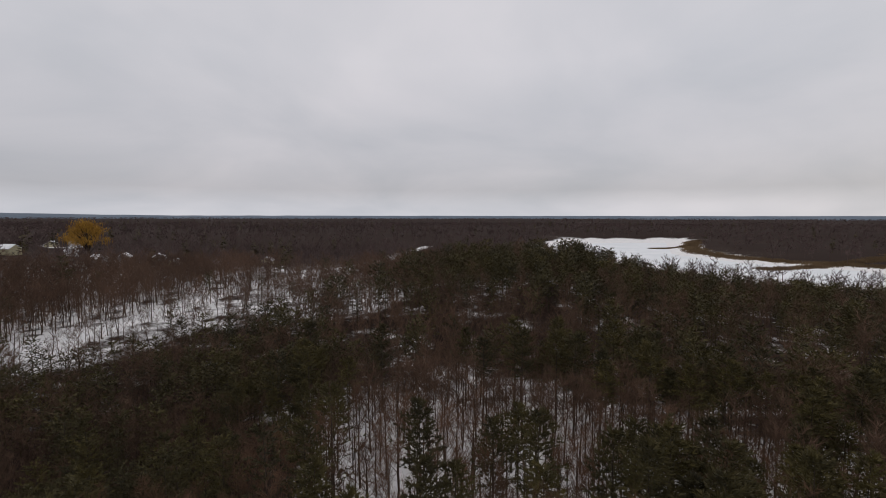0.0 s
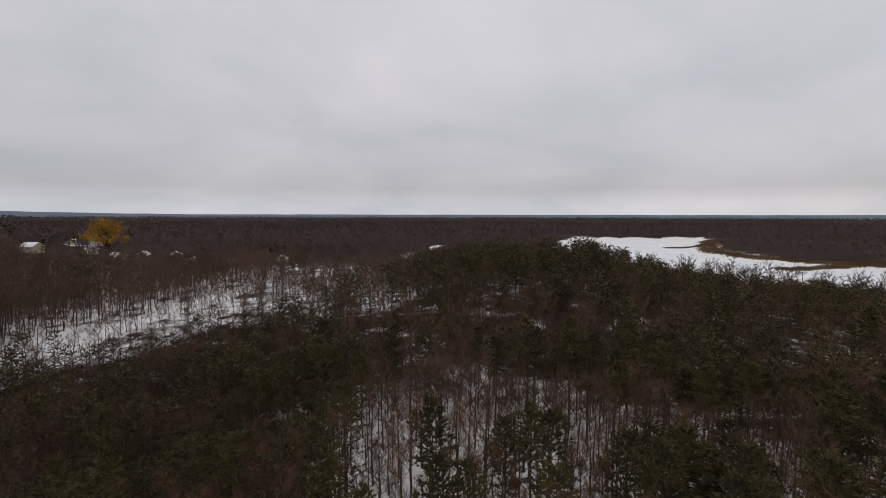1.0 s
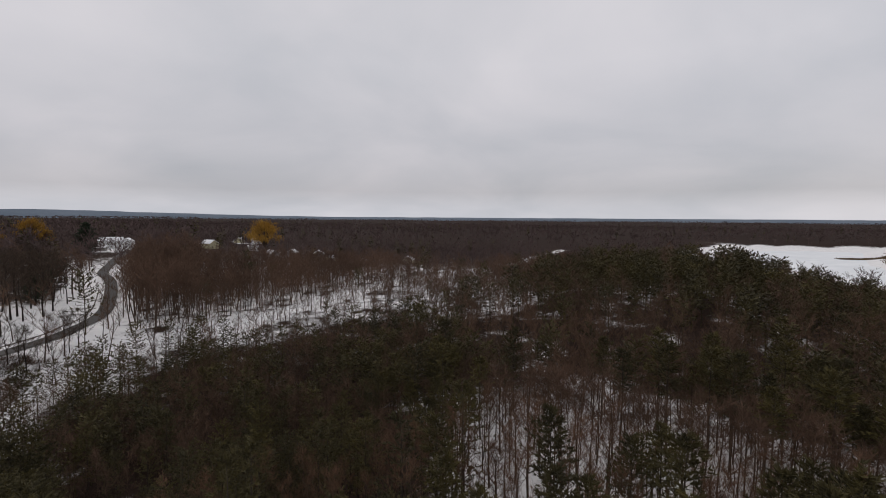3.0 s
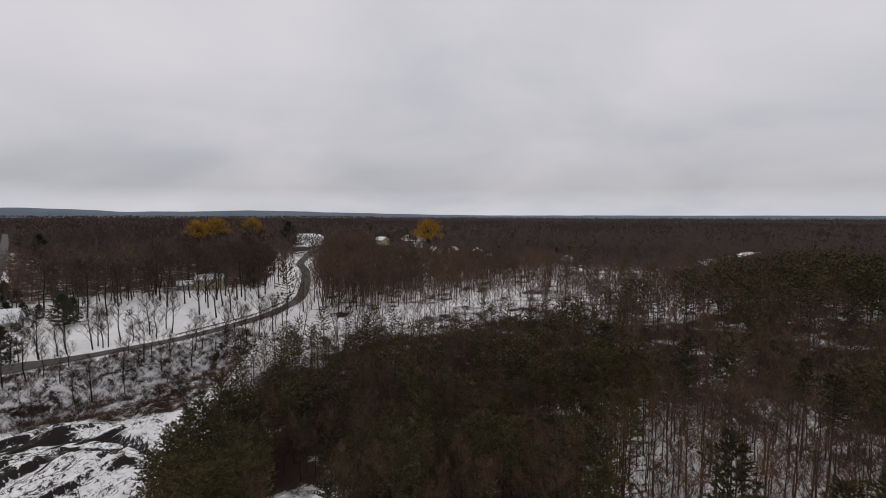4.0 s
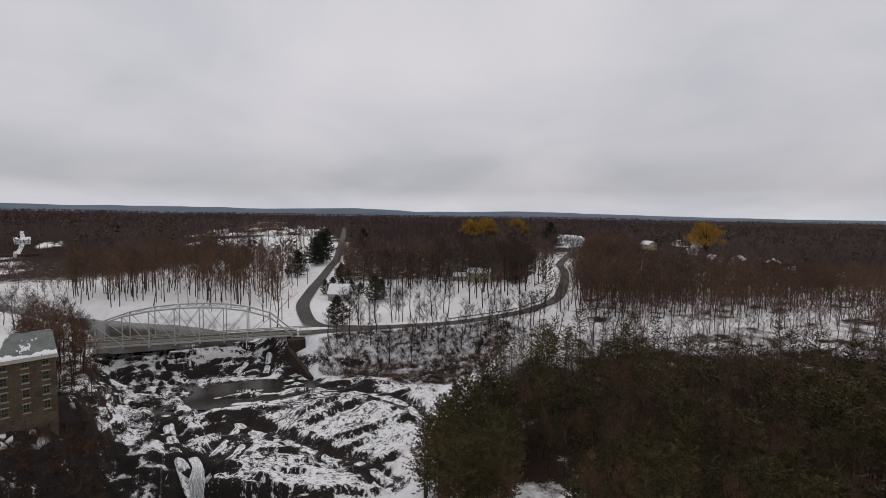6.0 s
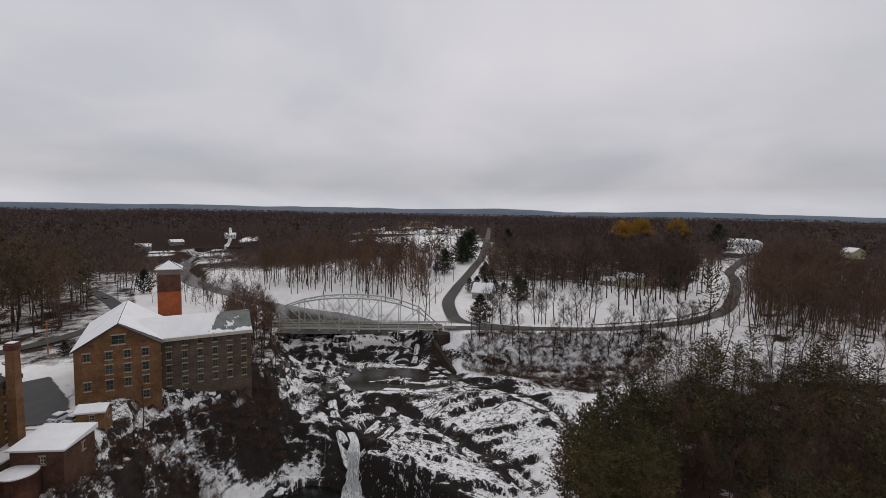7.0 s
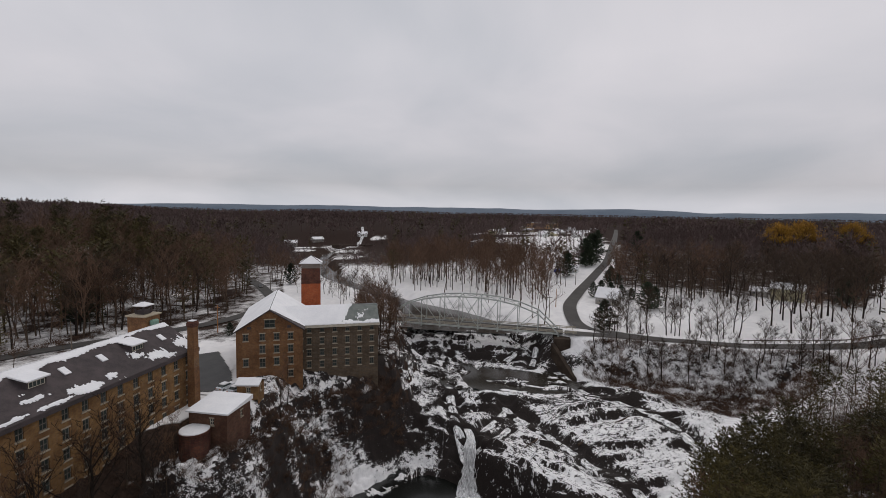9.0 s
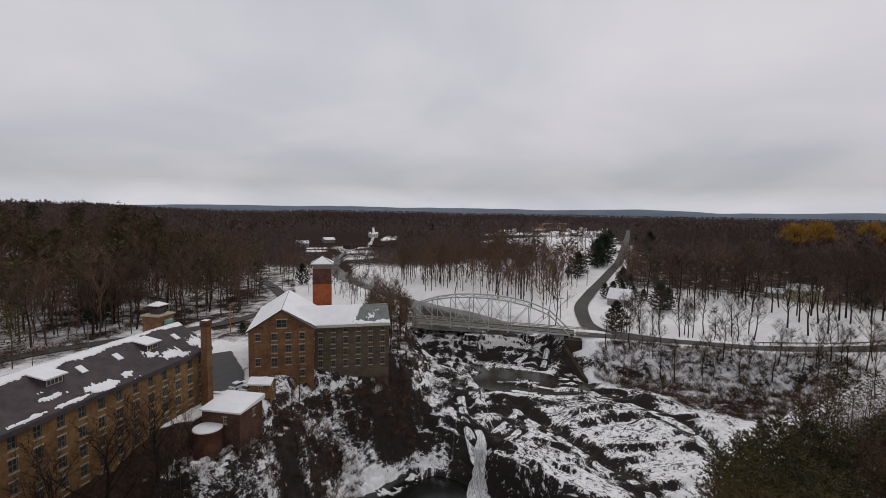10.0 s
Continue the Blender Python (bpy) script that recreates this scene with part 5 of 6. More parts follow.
def lay_snow(parent, origin, along, up, L, slope_len, mask, seed, label="", thick=0.16):
    me = snow_layer(L, slope_len, mask, seed, thick)
    a, u = Vector(along).normalized(), Vector(up).normalized()
    n = a.cross(u)
    m = Matrix((a, u, n)).transposed().to_4x4()
    m.translation = Vector(origin) + n * 0.02
    return part_mesh("snow", me, parent, label, m)


def rot(deg, x=0, y=0, z=0):
    return pose(x, y, z, 0, 0, deg)


def front_mill():
    """The long brick mill: local x runs along its river wall, y into the building."""
    L, D, eave, rise, z0 = 66.0, 15.0, 11.0, 4.5, -12.0
    ob = thing("brick_mill", "long ochre brick mill with a dark roof under melting snow", "mill", rot(180, -20, -65, 0))
    cols = [1.7 + 3.25 * k for k in range(20)]
    wins = [(x, z, 1.15, 1.75) for x in cols if x < 64.5 for z in (8.25, 5.2, 2.15, -0.9, -3.95)]
    add_wall(ob, Matrix(), L, z0, eave, wins, M_OCHRE, trim=M_DULL)
    add_wall(ob, rot(180, L, D, 0), L, -3, eave, [], M_OCHRE)
    add_wall(ob, rot(90, L, 0, 0), D, z0, eave, [(x, z, 1.15, 1.75) for x in (4, 11) for z in (8.25, 5.2, 2.15)], M_OCHRE)
    add_wall(ob, rot(-90, 0, D, 0), D, -3, eave, [], M_OCHRE)
    for x in (0.0, L - 0.3):
        bm = bmesh.new()
        v = [[bm.verts.new((x + dx, y, z)) for y, z in ((0, eave), (D, eave), (D / 2, eave + rise))] for dx in (0, 0.3)]
        bm.faces.new(v[0])
        bm.faces.new(v[1][::-1])
        part("gable", bm, M_OCHRE, ob)
    r = part("roof", prism_roof(L, D / 2, rise), M_SHINGLE, ob, "dark shingle roof with snow patches")
    r.matrix_basis = Matrix.Translation((0, D / 2, eave))
    part("eaves_board", boxed(-0.4, L + 0.4, -0.56, -0.46, eave - 0.75, eave - 0.1), M_SHINGLE, ob)
    sl = math.hypot(D / 2 + 0.5, rise * (D / 2 + 0.5) / (D / 2))
    k = rise / (D / 2)
    o = (-0.4, -0.5, eave - 0.5 * k + 0.3)

    def mask(x, y):
        ridge = smooth(sl - 2.3, sl - 1.5, y + 3.2 * fbm(x / 6.5, 0 * x, 3, 5))
        patch = 0.0
        for cx, cy, rx, ry in ((64.8, 2.4, 1.8, 1.8), (57.4, 2.2, 2.6, 1.2), (54.2, 3.6, 1.3, 0.9), (59.6, 0.9, 1.6, 0.5), (46.8, 1.5, 1.2, 0.7), (42.0, 0.9, 2.7, 1.2), (36.5, 0.5, 3.6, 0.4), (30.0, 0.5, 3.0, 0.4), (35.0, 2.6, 1.8, 0.5), (20, 3, 4, 1.4)):
            patch = np.maximum(patch, 1.15 * np.exp(-((x - cx) / rx) ** 2 - ((y - cy) / ry) ** 2))
        return np.maximum(ridge, patch)

    lay_snow(ob, o, (1, 0, 0), (0, 1, k), L + 0.8, sl, mask, 301, "melting snow along the ridge and eaves")
    lay_snow(ob, (L + 0.4, D + 0.5, eave - 0.5 * k + 0.3), (-1, 0, 0), (0, -1, k), L + 0.8, sl, lambda x, y: 1.1 + 0 * x, 302)
    for x in (36.5, 55.0):                                   # dormers with a small sash and a snowy top
        y0 = 3.6
        zb = eave + y0 * k
        d = part("dormer", boxed(x - 1.5, x + 1.5, y0, y0 + 3.6, zb - 0.6, zb + 1.45), M_SHINGLE, ob)
        f = part("window", boxed(x - 1.2, x + 1.2, y0 - 0.06, y0, zb + 0.35, zb + 1.25), M_TRIM, ob)
        for i in range(4):
            part("pane", boxed(x - 1.1 + i * 0.57, x - 1.1 + i * 0.57 + 0.46, y0 - 0.09, y0 - 0.07, zb + 0.45, zb + 1.15), M_GLASS, f)
        bm = bmesh.new()
        solid(bm, [(x - 1.75, 0), (x + 1.75, 0), (x + 1.75, 0.2), (x - 1.75, 0.2)], 0, 4.2)
        c = part("dormer_roof", bm, M_SNOW, ob, "snowy dormer roof")
        c.matrix_basis = Matrix.Translation((0, y0 - 0.5, zb + 1.42)) @ pose(0, 0, 0, 9)
    for x in (41.5, 48.2, 61.7):                             # roof lights
        c = part("roof_light", boxed(-0.55, 0.55, -0.85, 0.85, 0.0, 0.22, 0.04), M_SNOW, ob, "snow-covered roof light")
        c.matrix_basis = Matrix.Translation((x, 4.4, eave + 4.4 * k + 0.28)) @ pose(0, 0, 0, math.degrees(math.atan(k)))
    part("downpipe", boxed(L - 2.2, L - 2.05, -0.2, -0.05, -6, eave - 0.3), M_METAL, ob)
    return ob


def gable_mill():
    """The tall mill beside the falls: a gabled block and a long stone wing."""
    W, D, eave, peak = 15.0, 28.0, 11.0, 15.8
    ob = thing("gabled_mill", "brown brick gabled mill with a grey stone wing and snow-covered roofs", "mill", rot(114.8, -98.7, -64.2, 0))
    wn = []
    for x, z, w, h in ((2.1, 8.7, 1.2, 1.6), (5.8, 8.7, 1.2, 1.6), (9.0, 8.7, 1.2, 1.6), (12.2, 8.7, 1.2, 1.6), (5.8, 5.6, 1.3, 1.9), (9.0, 5.6, 1.2, 1.75), (12.2, 5.6, 1.2, 1.75), (2.1, 2.6, 1.2, 1.75), (9.0, 2.6, 1.2, 1.75), (12.2, 2.6, 1.2, 1.75), (12.2, -0.5, 1.2, 1.6), (5.8, 2.2, 1.3, 2.1)):
        wn.append((x, z, w, h))
    add_wall(ob, Matrix(), W, -9, eave, wn, M_BROWN, trim=M_DULL)
    add_wall(ob, rot(90, W, 0, 0), D, -9, eave, [(2.0, 8.2, 1.0, 1.6), (2.0, 5.0, 1.0, 1.6)], M_BROWN)
    add_wall(ob, rot(180, W, D, 0), W, -2, eave, [], M_BROWN)
    add_wall(ob, rot(-90, 0, D, 0), D, -2, eave, [(x, z, 1.1, 1.7) for x in range(3, 27, 4) for z in (8.2, 5.1, 2.0)], M_BROWN)
    for y in (0.0, D - 0.3):
        bm = bmesh.new()
        if y == 0.0:      # the front gable with its big loft window
            v = [bm.verts.new((a, y, b)) for a, b in ((0, eave), (6.3, eave), (6.3, eave + 4.03), (7.5, peak), (8.7, eave + 4.03), (8.7, eave), (W, eave))]
            t0, t1 = [bm.verts.new((a, y, eave + 2.6)) for a in (6.3, 8.7)]
            b0, b1 = [bm.verts.new((a, y, eave + 0.7)) for a in (6.3, 8.7)]
            bm.faces.new((v[0], v[1], b0, t0, v[2]))
            bm.faces.new((v[5], v[6], v[4], t1, b1))
            bm.faces.new((v[2], t0, t1, v[4], v[3]))
            bm.faces.new((v[1], v[5], b1, b0))
        else:
            bm.faces.new([bm.verts.new((a, D, b)) for a, b in ((W, eave), (0, eave), (W / 2, peak))])
        part("gable", bm, M_BROWN, ob)
    add_window(ob, Matrix.Translation((7.5, 0, eave + 0.7)), 2.4, 1.9, True, M_DULL)
    for x in (2.9, 11.9):
        part("loft_vent", boxed(x - 0.45, x + 0.45, -0.05, 0.05, eave + 0.5, eave + 1.1), M_SHINGLE, ob)
    r = part("roof", prism_roof(D, W / 2, peak - eave), M_SHINGLE, ob)
    r.matrix_basis = Matrix.Translation((W / 2, 0, eave)) @ rot(90)
    k = (peak - eave) / (W / 2)
    sl = math.hypot(W / 2 + 0.5, (W / 2 + 0.5) * k)
    lay_snow(ob, (-0.5, D + 0.4, eave - 0.5 * k + 0.3), (0, -1, 0), (1, 0, k), D + 0.8, sl, lambda x, y: 1.5 + 0 * x, 311, "even snow on the roof")
    lay_snow(ob, (W + 0.5, -0.4, eave - 0.5 * k + 0.3), (0, 1, 0), (-1, 0, k), D + 0.8, sl, lambda x, y: smooth(2.6, 3.4, x + 0.25 * y), 312)
    # the wing
    x0, wl, wd, y0 = W, 18.9, 10.5, 3.9
    wins = [(1.5 + 3.15 * i, z, 1.05, 1.65) for i in range(6) for z in (9.0, 6.0, 3.0, 0.0)]
    add_wall(ob, Matrix.Translation((x0, y0, 0)), wl, -9, eave, wins, M_STONE, trim=M_DULL)
    add_wall(ob, rot(90, x0 + wl, y0, 0), wd, -9, eave, [(x, z, 1.05, 1.65) for x in (3, 7.5) for z in (6.0, 3.0)], M_STONE)
    add_wall(ob, rot(180, x0 + wl, y0 + wd, 0), wl, -2, eave, [], M_STONE)
    wr = 3.6
    for x in (x0 + wl - 0.3,):
        bm = bmesh.new()
        bm.faces.new([bm.verts.new((x + 0.3, a, b)) for a, b in ((y0, eave), (y0 + wd, eave), (y0 + wd / 2, eave + wr))])
        part("gable", bm, M_STONE, ob)
    r = part("wing_roof", prism_roof(wl + 7.0, wd / 2, wr, ends=0.3), M_SLATE, ob, "weathered grey slate roof")
    r.matrix_basis = Matrix.Translation((x0 - 7.0, y0 + wd / 2, eave))
    kw = wr / (wd / 2)
    sw = math.hypot(wd / 2 + 0.5, (wd / 2 + 0.5) * kw)
    lay_snow(ob, (x0 - 6.0, y0 - 0.5, eave - 0.5 * kw + 0.3), (1, 0, 0), (0, 1, kw), wl + 6.3, sw,
             lambda x, y: np.maximum(1.5 * smooth(15.9, 14.2, x - 0.45 * y), 0.9 * smooth(1.4, 0.5, y + 0.3 * np.sin(x)) * (x > 13) + 0.55 * np.exp(-((x - 20.5) / 1.2) ** 2 - ((y - 3.0) / 1.6) ** 2)), 313, "snow on the wing's roof")
    lay_snow(ob, (x0 + wl + 0.3, y0 + wd + 0.5, eave - 0.5 * kw + 0.3), (-1, 0, 0), (0, -1, kw), wl + 6, sw, lambda x, y: 1.5 + 0 * x, 314)
    part("eaves_board", boxed(x0 + 0.1, x0 + wl + 0.3, y0 - 0.55, y0 - 0.45, eave - 0.7, eave - 0.05), M_TRIM, ob)
    return ob


front_mill()
gable_mill()


def brick_tower(x, y):
    """A square brick tower with a sooty upper stage and a snowy pyramid roof."""
    w, h = 3.5, 19.2
    ob = thing("brick_tower", "tall orange brick tower with a sooty upper stage and snowy cap", "tower", rot(22, x, y, 0))
    part("shaft", boxed(-w, w, -w, w, -3, 11.6, 0.08), M_RED, ob)
    part("upper_stage", boxed(-w + 0.06, w - 0.06, -w + 0.06, w - 0.06, 11.6, 17.4, 0.08), M_RUST, ob, "sooty dark brick stage")
    part("band", boxed(-w - 0.1, w + 0.1, -w - 0.1, w + 0.1, 11.5, 11.8, 0.05), M_RUST, ob)
    part("top_stage", boxed(-w + 0.1, w - 0.1, -w + 0.1, w - 0.1, 17.4, h, 0.05), M_CONC, ob, "pale grey weathered band")
    bm = bmesh.new()
    o = w + 0.75
    a = [bm.verts.new((sx * o, sy * o, h)) for sx, sy in ((-1, -1), (1, -1), (1, 1), (-1, 1))]
    b = [bm.verts.new((sx * o, sy * o, h + 0.25)) for sx, sy in ((-1, -1), (1, -1), (1, 1), (-1, 1))]
    c = bm.verts.new((0, 0, h + 3.0))
    bm.faces.new(a[::-1])
    for i in range(4):
        bm.faces.new((a[i], a[(i + 1) % 4], b[(i + 1) % 4], b[i]))
        bm.faces.new((b[i], b[(i + 1) % 4], c))
    part("cap", bm, M_SNOW, ob, "snow-covered pyramid cap")
    for i in range(4):
        bm = bmesh.new()
        beam(bm, b0 := (o * (-1, 1, 1, -1)[i], o * (-1, -1, 1, 1)[i], h + 0.28), (0, 0, h + 3.05), 0.16)
        part("hip_rib", bm, M_SHINGLE, ob)
    return ob


brick_tower(-171.5, -79.0)


def stair_tower(x, y):
    ob = thing("stair_tower", "square brick stair tower with a small snowy hood", "tower", rot(0, x, y, 0))
    part("shaft", boxed(-2.3, 2.3, -2.3, 2.3, -5, 12.0, 0.08), M_BROWN, ob)
    part("coping", boxed(-2.6, 2.6, -2.6, 2.6, 12.0, 12.35, 0.06), M_SILL, ob, "pale stone coping")
    for sx in (-1.1, 1.1):
        for sy in (-1.1, 1.1):
            part("post", boxed(sx - 0.12, sx + 0.12, sy - 0.12, sy + 0.12, 12.5, 14.4), M_SHINGLE, ob)
    part("louvre_box", boxed(-1.0, 1.0, -1.0, 1.0, 12.3, 13.3), M_SHINGLE, ob)
    bm = bmesh.new()
    lathe(bm, [(2.2, 14.3), (2.25, 14.5), (0.3, 15.2)], 4)
    c = part("hood", bm, M_SNOW, ob, "snowy pyramid hood")
    c.matrix_basis = rot(45)
    part("finial", boxed(-0.08, 0.08, -0.08, 0.08, 15.1, 16.2), M_SHINGLE, ob)
    part("copper_flashing", boxed(-1.0, 1.2, 2.3, 3.4, 9.8, 11.2, 0.3), M_COPPER, ob, "green copper roof flashing")
    return ob


stair_tower(-95.5, -85.5).location.z = 2.6


def chimney_stack(x, y):
    ob = thing("chimney_stack", "tall square brick chimney standing against the mill corner", "chimney", rot(0, x, y, 0))
    bm = bmesh.new()
    lathe(bm, [(1.2, -10), (1.12, 4), (0.95, 16.2), (0.98, 16.25)], 4)
    s = part("shaft", bm, M_BROWN, ob)
    s.matrix_basis = rot(45)
    bm = bmesh.new()
    lathe(bm, [(0.98, 16.2), (1.14, 16.45), (1.14, 17.1), (0.98, 17.25), (0.98, 17.4)], 4)
    s = part("corbelled_top", bm, M_RUST, ob)
    s.matrix_basis = rot(45)
    part("snow", boxed(-0.62, 0.62, -0.62, 0.62, 17.4, 17.52, 0.04), M_SNOW, ob)
    return ob


chimney_stack(-82.9, -63.3)


def annex():
    """The low brick outbuilding on the edge of the bank."""
    ob = thing("brick_outbuilding", "low brown brick outbuilding with a snowy flat-pitched roof", "outbuilding", rot(0, -83.8, -59.4, 0))
    for nm, m, W in (("wall", rot(90, 7.6, 0, 0), 7.8), ("wall", rot(180, 7.6, 7.8, 0), 7.6), ("wall", rot(-90, 0, 7.8, 0), 7.8), ("wall", Matrix(), 7.6)):
        add_wall(ob, m, W, -13, 2.0, [(W / 2 + 0.8, -0.2, 0.8, 1.2)] if m != Matrix() else [], M_SHADEBRICK)
    bm = bmesh.new()
    a = [(-0.4, -0.4, 2.0), (8.0, -0.4, 2.0), (8.0, 8.2, 2.0), (-0.4, 8.2, 2.0)]
    v0 = [bm.verts.new(p) for p in a]
    v1 = [bm.verts.new((p[0], p[1], p[2] + (0.9 if p[0] < 1 else 0.3))) for p in a]
    bm.faces.new(v0[::-1])
    bm.faces.new(v1)
    for i in range(4):
        bm.faces.new((v0[i], v0[(i + 1) % 4], v1[(i + 1) % 4], v1[i]))
    part("roof", bm, M_SNOW, ob, "snow-covered roof")
    ob2 = thing("brick_tank", "round dark brick tank with a snow-covered top", "tank", rot(0, -74.4, -56.9, 0))
    bm = bmesh.new()
    lathe(bm, [(2.6, -14), (2.6, -0.7), (2.75, -0.7), (2.75, -0.4)], 20)
    part("shell", bm, M_RUST, ob2)
    bm = bmesh.new()
    lathe(bm, [(2.6, -0.4), (2.55, -0.25), (1.2, -0.1)], 20)
    part("snow", bm, M_SNOW, ob2)
    ob3 = thing("gatehouse", "small ochre hut with a window and a snowy roof", "hut", rot(100, -88.6, -57.6, 0))
    add_wall(ob3, Matrix(), 4.4, -0.6, 2.6, [(2.4, 0.9, 0.9, 1.1)], M_OCHRE)
    add_wall(ob3, rot(90, 4.4, 0, 0), 3.6, -3, 2.6, [(1.8, 0.9, 0.8, 1.1)], M_OCHRE)
    add_wall(ob3, rot(180, 4.4, 3.6, 0), 4.4, -0.6, 2.6, [], M_OCHRE)
    add_wall(ob3, rot(-90, 0, 3.6, 0), 3.6, -0.6, 2.6, [], M_OCHRE)
    r = part("roof", prism_roof(4.4, 1.8, 0.75, 0.3, 0.35, 0.35), M_SNOW, ob3, "snow-covered roof")
    r.matrix_basis = Matrix.Translation((0, 1.8, 2.6))


annex()


def car(x, y, turn, paint, label, snow=True):
    """A parked saloon: body with cabin, glass, four wheels and a coat of snow."""
    z = float(surface(np.array([x]), np.array([y]))[0]) + 0.05
    ob = thing("parked_car", label, "car", rot(turn, x, y, z), "cars by the mill")
    bm = bmesh.new()
    solid(bm, [(-2.2, 0.35), (2.2, 0.35), (2.25, 0.75), (1.3, 0.95), (-1.9, 0.98), (-2.2, 0.9)], -0.85, 0.85)
    bmesh.ops.bevel(bm, geom=bm.edges[:], offset=0.08, segments=2, affect="EDGES")
    part("body", bm, paint, ob)
    bm = bmesh.new()
    solid(bm, [(-1.75, 0.94), (1.0, 0.94), (0.35, 1.42), (-1.2, 1.45)], -0.72, 0.72)
    bmesh.ops.bevel(bm, geom=bm.edges[:], offset=0.06, segments=1, affect="EDGES")
    part("cabin_glass", bm, M_GLASS, ob)
    bm = bmesh.new()
    solid(bm, [(-1.25, 1.42), (0.4, 1.4), (0.3, 1.56), (-1.1, 1.58)], -0.7, 0.7)
    part("roof", bm, M_SNOW if snow else paint, ob, "snow-covered roof")
    if snow:
        part("snow", boxed(1.15, 2.1, -0.7, 0.7, 0.88, 1.02, 0.05), M_SNOW, ob)
    for wx in (-1.35, 1.35):
        for wy in (-0.82, 0.82):
            bm = bmesh.new()
            lathe(bm, [(0.22, -0.11), (0.33, -0.1), (0.33, 0.1), (0.22, 0.11)], 14)
            wh = part("wheel", bm, M_BLACK, ob)
            wh.matrix_basis = Matrix.Translation((wx, wy, 0.33)) @ pose(0, 0, 0, 90)
            bm = bmesh.new()
            lathe(bm, [(0.2, -0.12), (0.2, 0.12)], 10)
            part("rim", bm, M_METAL, wh)
    for wy in (-0.6, 0.6):
        part("headlight", boxed(2.18, 2.27, wy - 0.2, wy + 0.2, 0.6, 0.74), M_TRIM, ob)
        part("tail_light", boxed(-2.24, -2.16, wy - 0.2, wy + 0.2, 0.65, 0.82), M_RED, ob)
    return ob


car(-91.3, -59.3, 170, M_CARWHITE, "pale parked car dusted with snow in the mill yard")
car(-92.0, -62.4, 168, M_CARWHITE, "silver parked car dusted with snow beside another")
car(-217, -127, 35, M_CARDARK, "dark parked car on the snowy roadside", False)


def draped(name, poly, lift, material, label, category, res=1.2):
    xs, ys = [p[0] for p in poly], [p[1] for p in poly]
    X, Y = np.meshgrid(np.arange(min(xs), max(xs) + res, res), np.arange(min(ys), max(ys) + res, res), indexing="ij")
    me = sheet_where(name, X, Y, land(X, Y) + lift, depth_in(X, Y, poly) + 1.5 * fbm(X / 3, Y / 3, 3, 9) > 0, material)
    return tagged(new(name, me), label, category, kind="structure")


draped("yard", [(-87.5, -62), (-87.5, -84), (-92, -84), (-112, -76), (-110, -70), (-99, -66), (-92, -56), (-88, -56)], 0.18, M_SLUSH, "wet asphalt yard with streaks of snow", "yard")


# ---------------------------------------------------------------- bridge
def truss_bridge():
    """A steel through truss: curved top chords, verticals, ties, deck, rails and lateral bracing."""
    A, B = Vector((*BRIDGE_A, 0)), Vector((*BRIDGE_B, 0))
    L = (B - A).length
    ob = thing("truss_bridge", "pale grey steel truss bridge with curved top chords over the falls", "bridge", Matrix.Translation(A) @ (B - A).to_track_quat("X", "Z").to_matrix().to_4x4())
    n = 9
    xs = [L * i / n for i in range(n + 1)]
    hs = [0.2, 6.4, 8.8, 10.1, 10.6, 10.6, 10.1, 8.8, 6.4, 0.2]
    for y in (-3.6, 3.6):
        bm = bmesh.new()
        beam(bm, (0, y, 0.1), (L, y, 0.1), 0.4, 0.5)
        part("bottom_chord", bm, M_TRUSS, ob)
        for i in range(n):
            bm = bmesh.new()
            beam(bm, (xs[i], y, hs[i]), (xs[i + 1], y, hs[i + 1]), 0.42)
            part("top_chord" if 0 < i < n - 1 else "end_post", bm, M_TRUSS, ob)
        for i in range(1, n):
            bm = bmesh.new()
            beam(bm, (xs[i], y, 0.2), (xs[i], y, hs[i]), 0.26)
            part("vertical_post", bm, M_TRUSS, ob)
        for i in range(1, n - 1):
            bm = bmesh.new()
            a, b = (i, i + 1) if i < n // 2 else (i + 1, i)
            beam(bm, (xs[a], y, hs[a]), (xs[b], y, 0.2), 0.16)
            if i in (3, 4, 5):
                beam(bm, (xs[b], y, hs[b]), (xs[a], y, 0.2), 0.12)
            part("diagonal_tie", bm, M_TRUSS, ob)
    for i in range(2, n - 1):
        bm = bmesh.new()
        beam(bm, (xs[i], -3.6, hs[i]), (xs[i], 3.6, hs[i]), 0.24)
        part("cross_strut", bm, M_TRUSS, ob)
        if i < n - 2:
            bm = bmesh.new()
            beam(bm, (xs[i], -3.6, hs[i]), (xs[i + 1], 3.6, hs[i + 1]), 0.12)
            beam(bm, (xs[i], 3.6, hs[i] + 0.14), (xs[i + 1], -3.6, hs[i + 1] + 0.14), 0.12)
            part("wind_brace", bm, M_TRUSS, ob)
    part("deck", boxed(-1.5, L + 1.5, -3.3, 3.3, 0.0, 0.3), M_ROAD, ob)
    for i in range(n + 1):
        part("floor_beam", boxed(xs[i] - 0.2, xs[i] + 0.2, -3.9, 3.9, -0.75, -0.05), M_TRUSS, ob)
    for y in (-4.05, 3.0):
        for z in (0.55, 1.0):
            part("rail", boxed(-6, L + 4, y, y + 0.12, z, z + 0.26), M_PLANK, ob)
        for i in range(0, 32):
            part("rail_post", boxed(-5 + i * 2.2, -4.84 + i * 2.2, y + 0.12, y + 0.24, 0.0, 1.3), M_PLANK, ob)
    return ob


